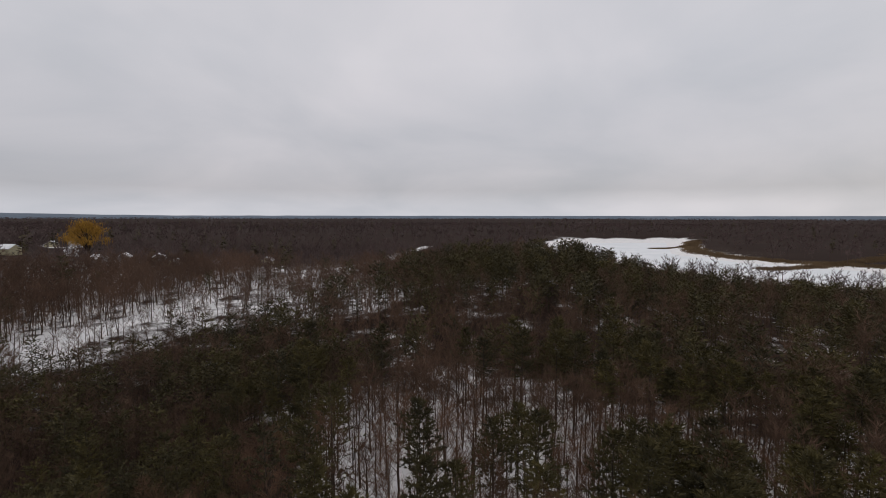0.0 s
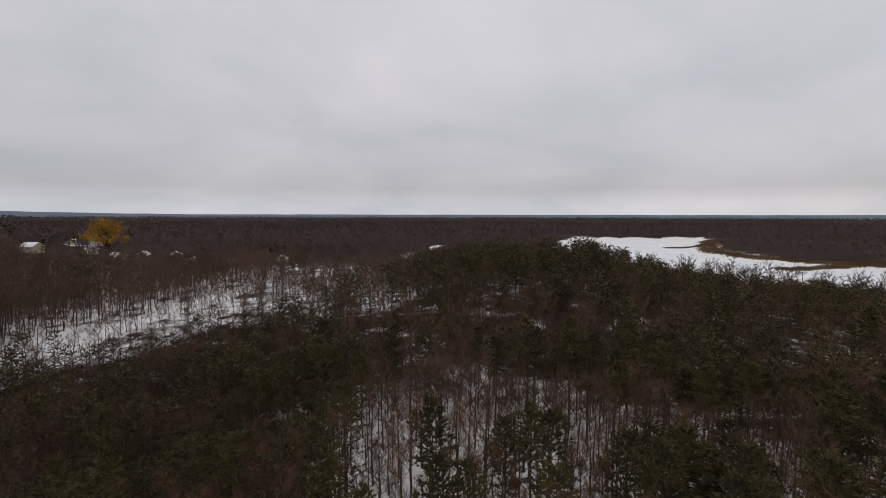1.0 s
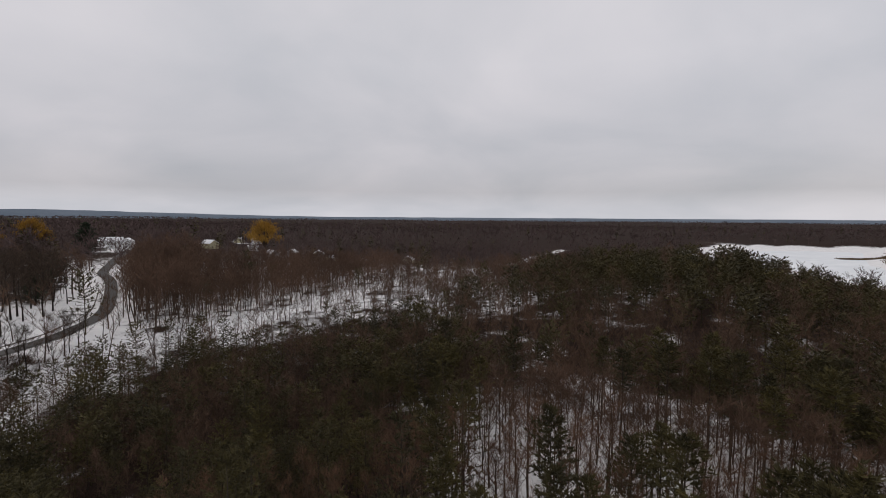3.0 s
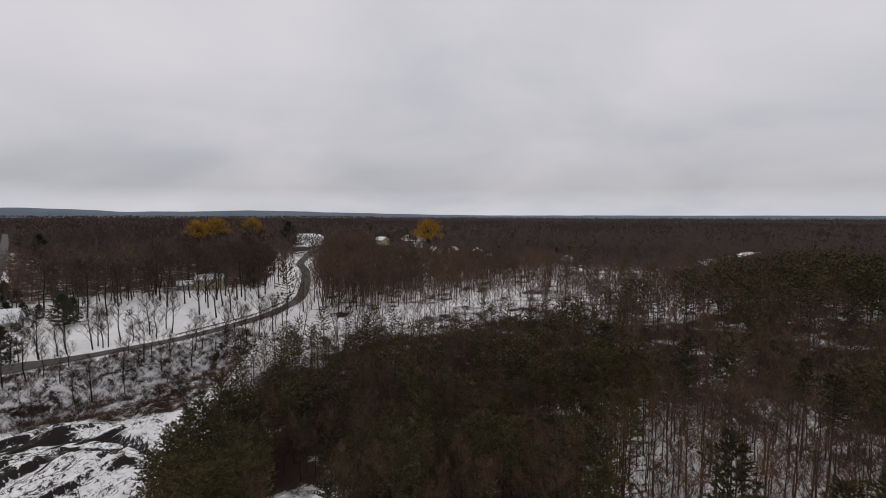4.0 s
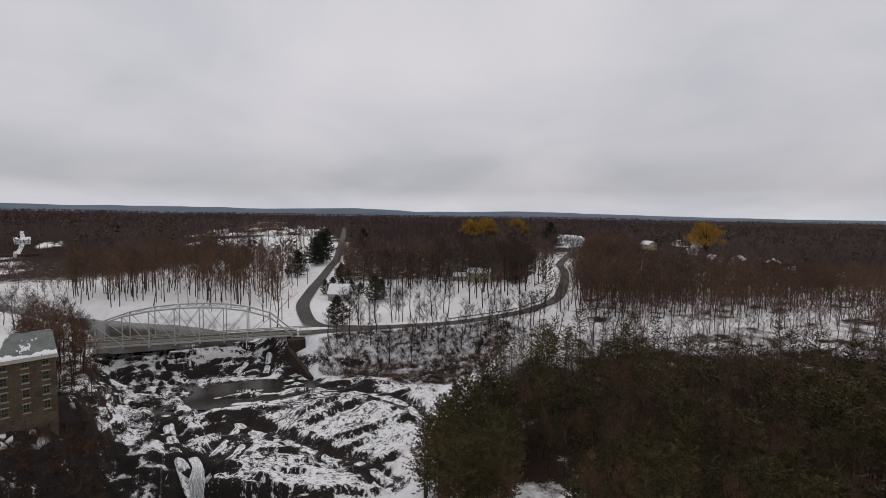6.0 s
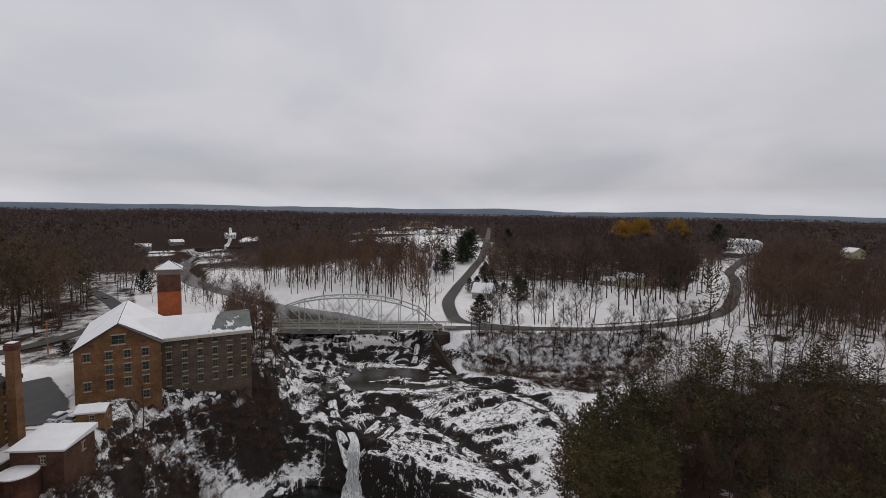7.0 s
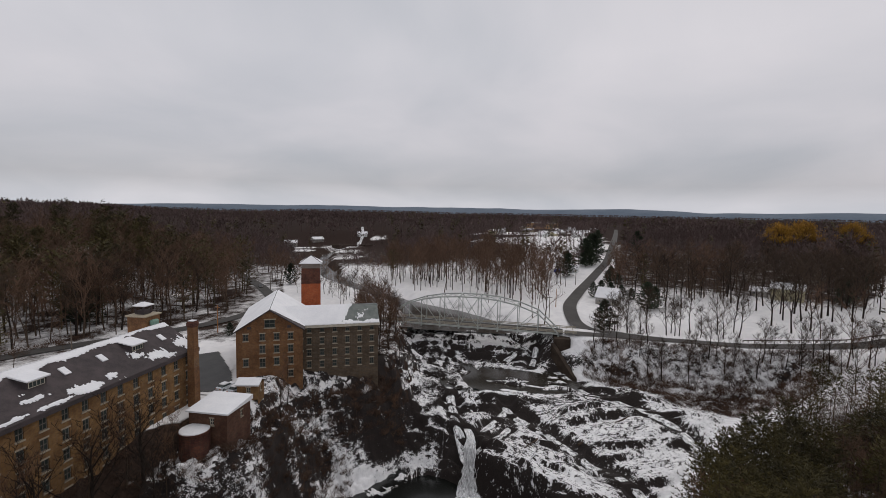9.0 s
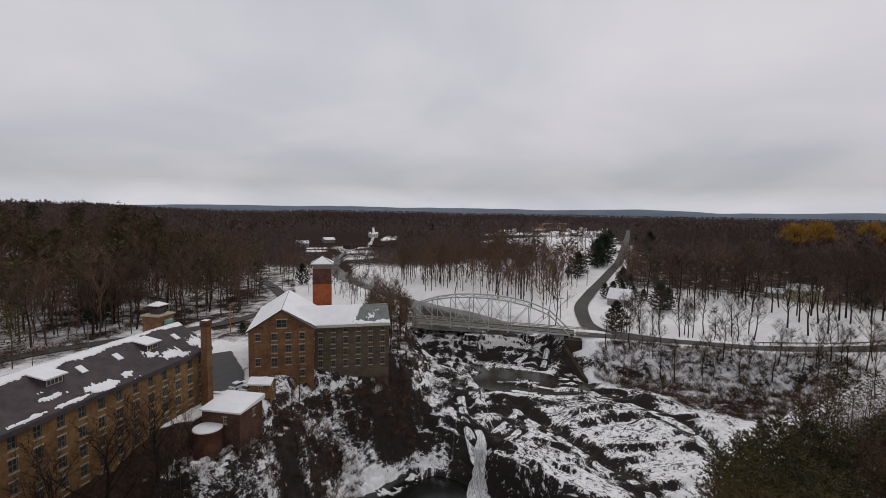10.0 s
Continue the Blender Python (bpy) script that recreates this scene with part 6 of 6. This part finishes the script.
truss_bridge()
ob = thing("bridge_abutment", "stained concrete bridge abutment with a sloping wing wall", "abutment", rot(0, 0, 0, 0))
bm = bmesh.new()
box(bm, -167, -154.5, 13.2, 18.5, -11, -0.75)
part("pier_wall", bm, M_WET, ob)
bm = bmesh.new()
v0 = [bm.verts.new(p) for p in ((-154.5, 13.4, -11), (-144.5, 19.6, -13), (-144.0, 18.6, -13), (-154.5, 12.2, -11))]
v1 = [bm.verts.new(p) for p in ((-154.5, 13.4, -2.2), (-144.5, 19.6, -10.2), (-144.0, 18.6, -10.2), (-154.5, 12.2, -2.2))]
bm.faces.new(v0[::-1])
bm.faces.new(v1)
for i in range(4):
    bm.faces.new((v0[i], v0[(i + 1) % 4], v1[(i + 1) % 4], v1[i]))
part("wing_wall", bm, M_WET, ob)
ob = thing("bridge_abutment", "stained stone bridge abutment below the mill side", "abutment", rot(0, 0, 0, 0))
part("pier_wall", boxed(-172, -160, -51, -45.2, -11, -0.75), M_WET, ob)


# ---------------------------------------------------------------- houses
def house(x, y, turn, w, d, h, rise, wall, label, roof=None, chimney=False, floors=1, z=None):
    """A small gabled house: four walls with windows, a door, a snowy roof."""
    z = float(np.min(surface(np.array([x - 3, x, x + 3]), np.array([y, y, y])))) if z is None else z
    ob = thing("house", label, "house", rot(turn, x, y, z))
    per = max(2, int(w / 2.6))
    ws = [((i + 0.5) * w / per, 0.9 + f * 2.7, 0.95, 1.3) for i in range(per) for f in range(floors)]
    add_wall(ob, rot(0, -w / 2, -d / 2, 0), w, -2.5, h, ws, wall, lintel=False, depth=0.26)
    add_wall(ob, rot(180, w / 2, d / 2, 0), w, -2.5, h, [], wall)
    for m in (rot(90, w / 2, -d / 2, 0), rot(-90, -w / 2, d / 2, 0)):
        add_wall(ob, m, d, -2.5, h, [(d * q, 0.9 + f * 2.7, 0.95, 1.3) for q in (0.3, 0.7) for f in range(floors)], wall, lintel=False, depth=0.26)
    for s in (-1, 1):
        bm = bmesh.new()
        bm.faces.new([bm.verts.new(p) for p in ((s * w / 2, -d / 2, h), (s * w / 2, d / 2, h), (s * w / 2, 0, h + rise))])
        part("gable", bm, wall, ob)
    r = part("roof", prism_roof(w, d / 2, rise, 0.35, 0.45, 0.4), roof or M_SNOW, ob, "snow-covered roof")
    r.matrix_basis = Matrix.Translation((-w / 2, 0, h))
    part("door", boxed(-w / 2 + 0.6, -w / 2 + 1.5, -d / 2 - 0.06, -d / 2, 0, 2.05), M_GREYWALL, ob)
    if chimney:
        part("chimney", boxed(w * 0.2, w * 0.2 + 0.7, -0.35, 0.35, h, h + rise + 1.2), M_RUST, ob)
    return ob


# garage: pale boards take the grey siding, shading of the gable painted in
house(-219, 42.0, 65, 9.0, 9.0, 3.6, 3.6, M_GREYWALL, "small pale clapboard garage with a snowy gable roof")
house(-239, 126, 58, 12.5, 8.5, 5.4, 2.2, M_CREAM, "cream two-storey house among bare trees under snow", chimney=True, floors=2)
house(-246, 117, 58, 7, 5, 2.8, 1.6, M_GREYWALL, "grey single-storey wing with a snowy roof")
house(-366, 288, 38, 16, 9, 6.3, 2.6, M_WHITE, "large white house with snowy roof above the road", floors=2)
house(-351, 290, -52, 9, 9, 6.0, 3.0, M_WHITE, "white gabled house end with a snowy roof", floors=2)
house(-352, 268, 38, 8, 5, 2.6, 1.2, M_GREYWALL, "low grey shed with a snowy roof beside the road")
house(-303, 35, 75, 8, 5.5, 2.8, 1.8, M_WHITE, "small white house with a snowy roof by the road", chimney=True)
H_FAR = [(-560, 70, 20), (-585, 45, 60), (-610, 10, 80), (-640, -20, 10), (-655, 60, 50), (-700, 70, 80), (-690, 107, 30), (-720, 20, 15), (-590, -30, 70), (-540, 30, 20), (-620, 85, 5), (-760, 60, 40), (-810, 10, 80), (-800, 90, 20),
         (-463, -236, 30), (-505, -225, 50), (-560, -190, 20), (-350, 418, 30), (-340, 432, 70), (-226, 331, 20), (-238, 322, 60), (-210, 345, 30), (-165, 345, 50), (-190, 330, 10), (-275, 345, 40), (-300, 322, 80), (-145, 385, 10)]
rnd = random.Random(5)
for x, y, a in H_FAR:
    house(x, y, a + 90, rnd.uniform(9, 13), rnd.uniform(7, 9), rnd.uniform(3.0, 5.2), rnd.uniform(2.0, 3.0), rnd.choice([M_WHITE, M_GREYWALL, M_CREAM, M_GREYWALL]), "village house with a snow-covered roof among bare trees", chimney=rnd.random() < 0.4)


def long_block(x, y, turn, w, d, h, wall, label):
    ob = thing("factory", label, "factory", rot(turn, x, y, float(surface(np.array([x]), np.array([y]))[0])))
    add_wall(ob, rot(0, -w / 2, -d / 2, 0), w, -3, h, [((i + 0.5) * w / 14, 3.4, 2.2, 3.0) for i in range(14)], wall, lintel=False)
    for m, q in ((rot(180, w / 2, d / 2, 0), w), (rot(90, w / 2, -d / 2, 0), d), (rot(-90, -w / 2, d / 2, 0), d)):
        add_wall(ob, m, q, -3, h, [], wall)
    part("roof", boxed(-w / 2 - 0.4, w / 2 + 0.4, -d / 2 - 0.4, d / 2 + 0.4, h, h + 0.5), M_SNOW, ob)


long_block(-900, 45, 93, 62, 24, 11, M_TAN, "long tan brick factory with a flat snowy roof")

# the blue cover and the trailer beside it
ob = thing("covered_trailer", "trailer under a bright blue tarpaulin on the snow", "trailer", rot(80, -299, 26, float(surface(np.array([-299.]), np.array([26.]))[0])))
bm = bmesh.new()
solid(bm, [(-2.2, 0.5), (2.2, 0.5), (2.0, 1.9), (0, 2.5), (-2.0, 1.9)], -1.5, 1.5)
part("cover", bm, M_BLUE, ob)
for wx in (-1.2, 1.2):
    for wy in (-1.4, 1.4):
        bm = bmesh.new()
        lathe(bm, [(0.3, -0.1), (0.3, 0.1)], 12)
        w_ = part("wheel", bm, M_BLACK, ob)
        w_.matrix_basis = Matrix.Translation((wx, wy, 0.3)) @ pose(0, 0, 0, 90)


# ---------------------------------------------------------------- poles, rails, dam, log
def utility_pole(x, y, h, material, arm=True, turn=0):
    z = float(surface(np.array([x]), np.array([y]))[0])
    ob = thing("utility_pole", "plain wooden utility pole with a short crossarm" if arm else "plain wooden post beside the road", "pole", rot(turn, x, y, z), "utility poles")
    bm = bmesh.new()
    lathe(bm, [(0.17, -0.6), (0.15, h * 0.5), (0.11, h)], 8)
    part("pole", bm, material, ob)
    if arm:
        part("crossarm", boxed(-1.1, 1.1, -0.06, 0.06, h - 0.9, h - 0.75), material, ob)
        for q in (-0.9, -0.3, 0.3, 0.9):
            bm = bmesh.new()
            lathe(bm, [(0.05, h - 0.75), (0.06, h - 0.65), (0.03, h - 0.55)], 6)
            i_ = part("insulator", bm, M_METAL, ob)
            i_.matrix_basis = Matrix.Translation((q, 0, 0))
    return ob


for x, y, h, mt, arm in ((-185.7, 13.6, 9, M_POLE, True), (-203, 17.5, 8, M_ORPOLE, False), (-134.1, -93.5, 9, M_ORPOLE, True), (-140, -175, 11, M_POLE, True), (-214, -120, 9, M_POLE, True), (-265, 33, 9, M_POLE, True), (-330, 54, 9, M_POLE, True), (-106, -117, 9, M_POLE, True)):
    utility_pole(x, y, h, mt, arm, 75)

X, Y, Z = ribbon(ROAD_EAST[3:9], 5.0, 0.0, 2.6)
ob = thing("guard_rail", "dark weathered guard rail along the road's lawn side", "guard rail", Matrix())
side = 0 if np.hypot(X[0, 0], Y[0, 0]) > np.hypot(X[0, -1], Y[0, -1]) else -1
prev = None
for i in range(len(X)):
    p = Vector((X[i, side], Y[i, side], float(surface(X[i:i + 1, side], Y[i:i + 1, side])[0])))
    part("rail_post", boxed(p.x - 0.1, p.x + 0.1, p.y - 0.1, p.y + 0.1, p.z - 0.4, p.z + 0.85), M_POLE, ob)
    if prev is not None:
        bm = bmesh.new()
        beam(bm, prev + Vector((0, 0, 0.62)), p + Vector((0, 0, 0.62)), 0.12, 0.34)
        part("rail", bm, M_POLE, ob)
    prev = p

# the upper dam and its falls, far up the river
ob = thing("dam", "low pale dam across the river with water spilling over", "dam", rot(18, -487, -176, 0))
part("wall", boxed(-2, 2, -22, 22, -6, 2.8, 0.2), M_WET, ob)
waterfall([(-488, -170, 5.5), (-485.6, -169.5, 5.0), (-484.0, -169, 4.2), (-482, -168.5, -4.2)], [1.6, 2.2, 2.6, 3.2], 0.4, "white spill of the upper dam", strands=14)
waterfall([(-410, -146, 4.5), (-408, -145.6, 1), (-405, -145, -4.3)], [1.6, 2.0, 3.0], 0.4, "short white cascade beside the upper ledge", strands=14)


def log(p, q, r, label, seed):
    rnd = random.Random(seed)
    ob = thing("fallen_log", label, "log", Matrix())
    s = Soup()
    p, q = Vector(p), Vector(q)
    pts = [p.lerp(q, t) + Vector((rnd.gauss(0, .12), rnd.gauss(0, .12), rnd.gauss(0, .08))) for t in (0, 0.25, 0.5, 0.75, 1)]
    s.tube(pts, [r, r * 0.9, r * 0.75, r * 0.55, r * 0.25], 8)
    part_mesh("bole", s.mesh("bole", M_BARK), ob)
    for t in (0.55, 0.75, 0.9):
        s = Soup()
        b = p.lerp(q, t)
        s.spike(b, b + any_dir(rnd, 0.7) * 1.6, 0.07)
        part_mesh("snag", s.mesh("snag", M_BARK), ob)


def top_of(x, y, up=0.3):
    return (x, y, float(surface(np.array([float(x)]), np.array([float(y)]))[0]) + up)


log(top_of(-108.9, 15.5, 1.0), top_of(-125.8, 33.0, 0.7), 0.3, "grey fallen tree trunk lying across the snowy ledges", 1)
log(top_of(-110, 6.5, 0.2), top_of(-104.5, 3.2, 0.9), 0.2, "bent driftwood branch caught on the slab", 2)
log(top_of(-151, 58, 0.4), top_of(-147, 64, 0.3), 0.3, "dark fallen log on the snowy bank", 3)


# ---------------------------------------------------------------- single trees round the lawn, the bank and the mills
def in_region(poly, n, seed, gap):
    rr = random.Random(seed)
    xs, ys = [p[0] for p in poly], [p[1] for p in poly]
    got = []
    for _ in range(n * 40):
        p = (rr.uniform(min(xs), max(xs)), rr.uniform(min(ys), max(ys)))
        a = np.array([p[0]]), np.array([p[1]])
        if inside(*a, poly)[0] and all((p[0] - q[0]) ** 2 + (p[1] - q[1]) ** 2 > gap * gap for q in got) and min(seg_dist(*a, r)[0] for r in (ROAD_EAST, ROAD_BEND, ROAD_WEST, LINK)) > 4.8 and all(math.hypot(p[0] - b[0], p[1] - b[1]) > b[2] * 0.7 for b in BUILT):
            got.append(p)
            if len(got) == n:
                break
    return got


far_bares = [tree_kind("bare_tree", bare_tree(150 + i, 16.5, 5.4, 12, 4, 8, 0.042, low, flat=True, lean=0.07, thick=1.5), M_OLDBARK, M_BARK) for i, low in enumerate((0.32, 0.4, 0.24, 0.2))]


def grove(poly, n, seed, gap, lo, hi, label, group):
    rr = random.Random(seed + 1)
    for x, y in in_region(poly, n, seed, gap):
        plant(rr.choice(bares if math.hypot(x, y) < 150 else far_bares), x, y, rr.uniform(lo, hi), rr.uniform(0, 360), label, "tree", group)


grove([(-153, 20), (-145, 24), (-142, 60), (-146, 100), (-158, 126), (-152, 100), (-151, 60)], 38, 51, 2.2, 0.5, 0.85, "slender leafless tree on the snowy bank below the road", "bare trees of the bank")
grove([(-168, 32), (-166, 55), (-172, 80), (-182, 80), (-180, 50), (-178, 34)], 16, 52, 4.0, 0.75, 1.1, "small leafless tree at the edge of the snowy lawn", "bare trees of the lawn")
grove([(-176, 95), (-200, 135), (-222, 160), (-262, 160), (-262, 110), (-232, 92)], 38, 53, 5.0, 1.1, 1.6, "tall leafless tree on the snowy lawn by the house", "bare trees of the lawn")
grove([(-215, 66), (-225, 92), (-250, 108), (-270, 100), (-262, 60), (-232, 60)], 12, 54, 5.0, 1.1, 1.5, "leafless tree behind the snowy lawn", "bare trees of the lawn")
grove([(-122, -33), (-118, -29), (-138, -33), (-158, -44), (-150, -52), (-126, -44)], 20, 55, 2.4, 0.6, 0.95, "leafless tree crowding the mill's end by the river", "bare trees by the mills")
grove([(-176, -54), (-200, -64), (-228, -88), (-232, -100), (-206, -98), (-182, -70)], 14, 56, 4.0, 0.5, 0.9, "leafless tree on the snowy river bank behind the mills", "bare trees by the mills")
olds = [tree_kind("bare_tree", bare_tree(170 + i, 16.0, 8.6, 12, 7, 6, 0.03, low, lean=0.09, thick=2.0), M_OLDBARK, M_OLDBARK) for i, low in enumerate((0.28, 0.34))]
for k, (x, y, sc) in enumerate(((-57, -60.0, 1.15), (-66, -60.0, 0.9), (-48, -60.5, 1.1), (-62, -55.5, 1.1))):
    plant(olds[k % 2], x, y, sc, 70 * k + 20, "spreading old leafless tree on the bank before the mill", "tree", "bare trees by the mills")
for k, (x, y) in enumerate(((-48, -61.5), (-57, -61), (-64, -61.5), (-66, -56), (-71, -58.5), (-58, -50), (-86, -48.5), (-91, -49), (-97, -50.5), (-102, -46))):
    plant(bares[k % len(bares)], x, y, (1.1, 0.9, 0.9, 0.85, 0.7, 0.9, 0.6, 0.7, 0.75, 0.55)[k], 50 * k, "leafless tree leaning over the bank in front of the mill", "tree", "bare trees by the mills")
grove([(-106, -45), (-112, -33), (-117, -29), (-112, -28), (-104, -38)], 8, 58, 3.0, 0.35, 0.6, "small leafless tree on the rocky bank below the mill wing", "bare trees by the mills")
grove([(-255, 10), (-290, 12), (-300, 30), (-262, 28), (-235, 22)], 9, 59, 5.0, 0.5, 0.75, "leafless tree on the snowy verge by the road", "bare trees of the verge")
grove([(-100, -122), (-150, -118), (-180, -125), (-190, -160), (-120, -160), (-80, -140)], 24, 60, 3.6, 1.0, 1.45, "leafless tree on the wooded hillside behind the road", "bare trees of the hillside")

willows = [tree_kind("willow_tree", willow(500 + i, 17, 7.5), M_BARK, M_WILLOW) for i in range(2)]
for x, y, s, a in ((-230, 302, 1.75, 0), (-352, 178, 1.45, 40), (-356, 194, 1.5, 110), (-364, 229, 1.4, 200), (-372, 242, 0.9, 80), (-245, -222, 0.95, 30)):
    plant(willows[int(a) % 2], x, y, s, a, "weeping willow with a rounded golden yellow crown", "tree", "golden willows")

spruces = [tree_kind("spruce_tree", spruce(600 + i, 12, 7.6, 14, 8, 7, 5, 0.95, 0.19), M_PBARK, M_FIR) for i in range(3)]
for x, y, s, a in ((-180, 33.5, 0.95, 0), (-209, 56, 1.0, 50), (-213, 60, 0.8, 90), (-332, 52, 1.7, 10), (-326, 46, 1.5, 70), (-288, 30, 1.25, 120), (-347, 53, 1.5, 170), (-131.2, -87.4, 0.34, 40), (-350, 256, 1.75, 10), (-345, 252, 1.5, 60), (-358, 262, 1.4, 100),
                   (-262, 168, 1.3, 40), (-256, 172, 1.1, 80), (-140, -150, 1.7, 20), (-133, -143, 1.3, 99), (-232, -118, 0.9, 15), (-226, 142, 1.0, 33), (-320, 46, 1.3, 5), (-395, 96, 1.3, 5), (-402, 66, 1.3, 55), (-233, 37.5, 0.6, 12), (-235, 41.5, 0.66, 45), (-235, 46, 0.6, 77), (-233, 50.5, 0.55, 30), (-229, 54, 0.5, 20), (-270, 51, 0.62, 12), (-276, 54, 0.7, 44), (-283, 55, 0.66, 70), (-268, 56, 0.55, 31)):
    plant(spruces[int(a) % 3], x, y, s, a, "dark green spruce with branches down to the snow", "tree", "spruces")
rr = random.Random(9)
for k in range(28):
    a, r = math.radians(rr.uniform(138, 144) if k % 2 else rr.uniform(131, 135.5)), rr.uniform(225, 300)
    plant(rr.choice(pines), -r * math.sin(a), r * math.cos(a), rr.uniform(1.0, 1.45), rr.uniform(0, 360), "tall dark pine on the hilltop behind the mills", "tree", "pines of the hilltop")


# ---------------------------------------------------------------- brush on the banks and under the trees
def shrub(seed, n=20):
    rnd = random.Random(seed)
    s = Soup()
    for k in range(n):
        d = any_dir(rnd, rnd.uniform(0.5, 1.8))
        p = Vector((rnd.gauss(0, 0.4), rnd.gauss(0, 0.4), -0.2))
        e = p + d * rnd.uniform(0.9, 2.0)
        s.leaf(p, e, 0.045, d.cross(any_dir(rnd, 0.2)))
        for j in range(2):
            b = p.lerp(e, rnd.uniform(0.4, 0.9))
            s.leaf(b, b + any_dir(rnd, rnd.uniform(0.2, 1.4)) * rnd.uniform(0.5, 0.9), 0.045, any_dir(rnd, 0.1))
    return arrays(s)


def brush_places(poly, n, seed):
    gg = np.random.default_rng(seed)
    xs, ys = [p[0] for p in poly], [p[1] for p in poly]
    x, y = gg.uniform(min(xs), max(xs), n), gg.uniform(min(ys), max(ys), n)
    k = inside(x, y, poly) & (seg_dist(x, y, ROAD_EAST) > 4.5)
    return x[k], y[k]


bx, by = [], []
for poly, n, seed in (([(-154, 22), (-144, 22), (-134, 40), (-126, 58), (-136, 76), (-148, 96), (-153, 90), (-152, 50)], 2600, 1),
                      ([(-122, -33), (-114, -26), (-104, -38), (-98, -36), (-80, -36), (-44, -40), (-44, -64), (-66, -65), (-76, -60), (-90, -51), (-100, -52), (-112, -40)], 3600, 2),
                      ([(-90, 37), (-106, 50), (-128, 68), (-124, 72), (-100, 56), (-84, 40)], 500, 3),
                      ([(-150, -36), (-122, -32), (-124, -40), (-160, -52)], 300, 4),
                      ([(-90, -128), (-150, -122), (-200, -122), (-200, -128), (-150, -130), (-90, -136)], 500, 5)):
    x, y = brush_places(poly, n, seed)
    bx.append(x)
    by.append(y)
bx, by = np.concatenate(bx), np.concatenate(by)
g = np.random.default_rng(77)
merged("brush", [shrub(i) for i in range(5)], rows_of(bx, by, g, 0.5, 1.25, 5, grown=False), M_BRUSH, "tangled leafless russet brush on the banks", "brush")

ux, uy, g = scatter(1700, 46, 190, -50, 70, 21, lambda x, y, r, a: in_wood(x, y) * 0.8)
merged("undergrowth", [shrub(i + 10, 14) for i in range(4)], rows_of(ux, uy, g, 0.5, 1.6, 4, grown=False), M_BRUSH, "leafless undergrowth between the trunks", "undergrowth")

# dry reeds along the lake's edge
def tuft(seed):
    rnd = random.Random(seed)
    t = Soup()
    for k in range(9):
        p = Vector((rnd.gauss(0, 1.6), rnd.gauss(0, 1.6), -0.3))
        d = any_dir(rnd, rnd.uniform(1.2, 4.0))
        t.leaf(p, p + d * rnd.uniform(1.2, 2.4), 0.45, d.cross(any_dir(rnd, 0.1)))
    return arrays(t)


def reed_bed(line, half, n, seed, label):
    """Tufts crowded along a wandering line, thinning out to its sides."""
    q = np.random.default_rng(seed)
    X, Y, Z = ribbon(line, 1.0, 0.0, 4.0, 3)
    i = q.integers(0, len(X), n)
    x = X[i, 1] + half * q.normal(0, 0.6, n) + 14 * fbm(X[i, 1] / 30, Y[i, 1] / 30, 2, 5)
    y = Y[i, 1] + half * q.normal(0, 0.6, n)
    z = np.maximum(surface(x, y), -8.1)
    rows = np.stack([x, y, z, q.uniform(0.6, 1.2, n), q.uniform(0, 6.28, n), q.integers(0, 3, n)], 1)
    merged("reeds", [tuft(i) for i in range(3)], rows, M_REED, label, "reeds")


reed_bed([(430, 800), (385, 720), (350, 650), (332, 590), (338, 520), (372, 468), (420, 420)], 9.0, 2600, 31, "tawny dry reeds along the frozen lake")
reed_bed([(300, 425), (350, 445), (420, 470), (520, 520)], 7.0, 1500, 32, "tawny dry reeds across the marsh")
reed_bed([(318, 705), (350, 712), (392, 716)], 5.0, 500, 33, "dry reeds on a spit in the frozen lake")
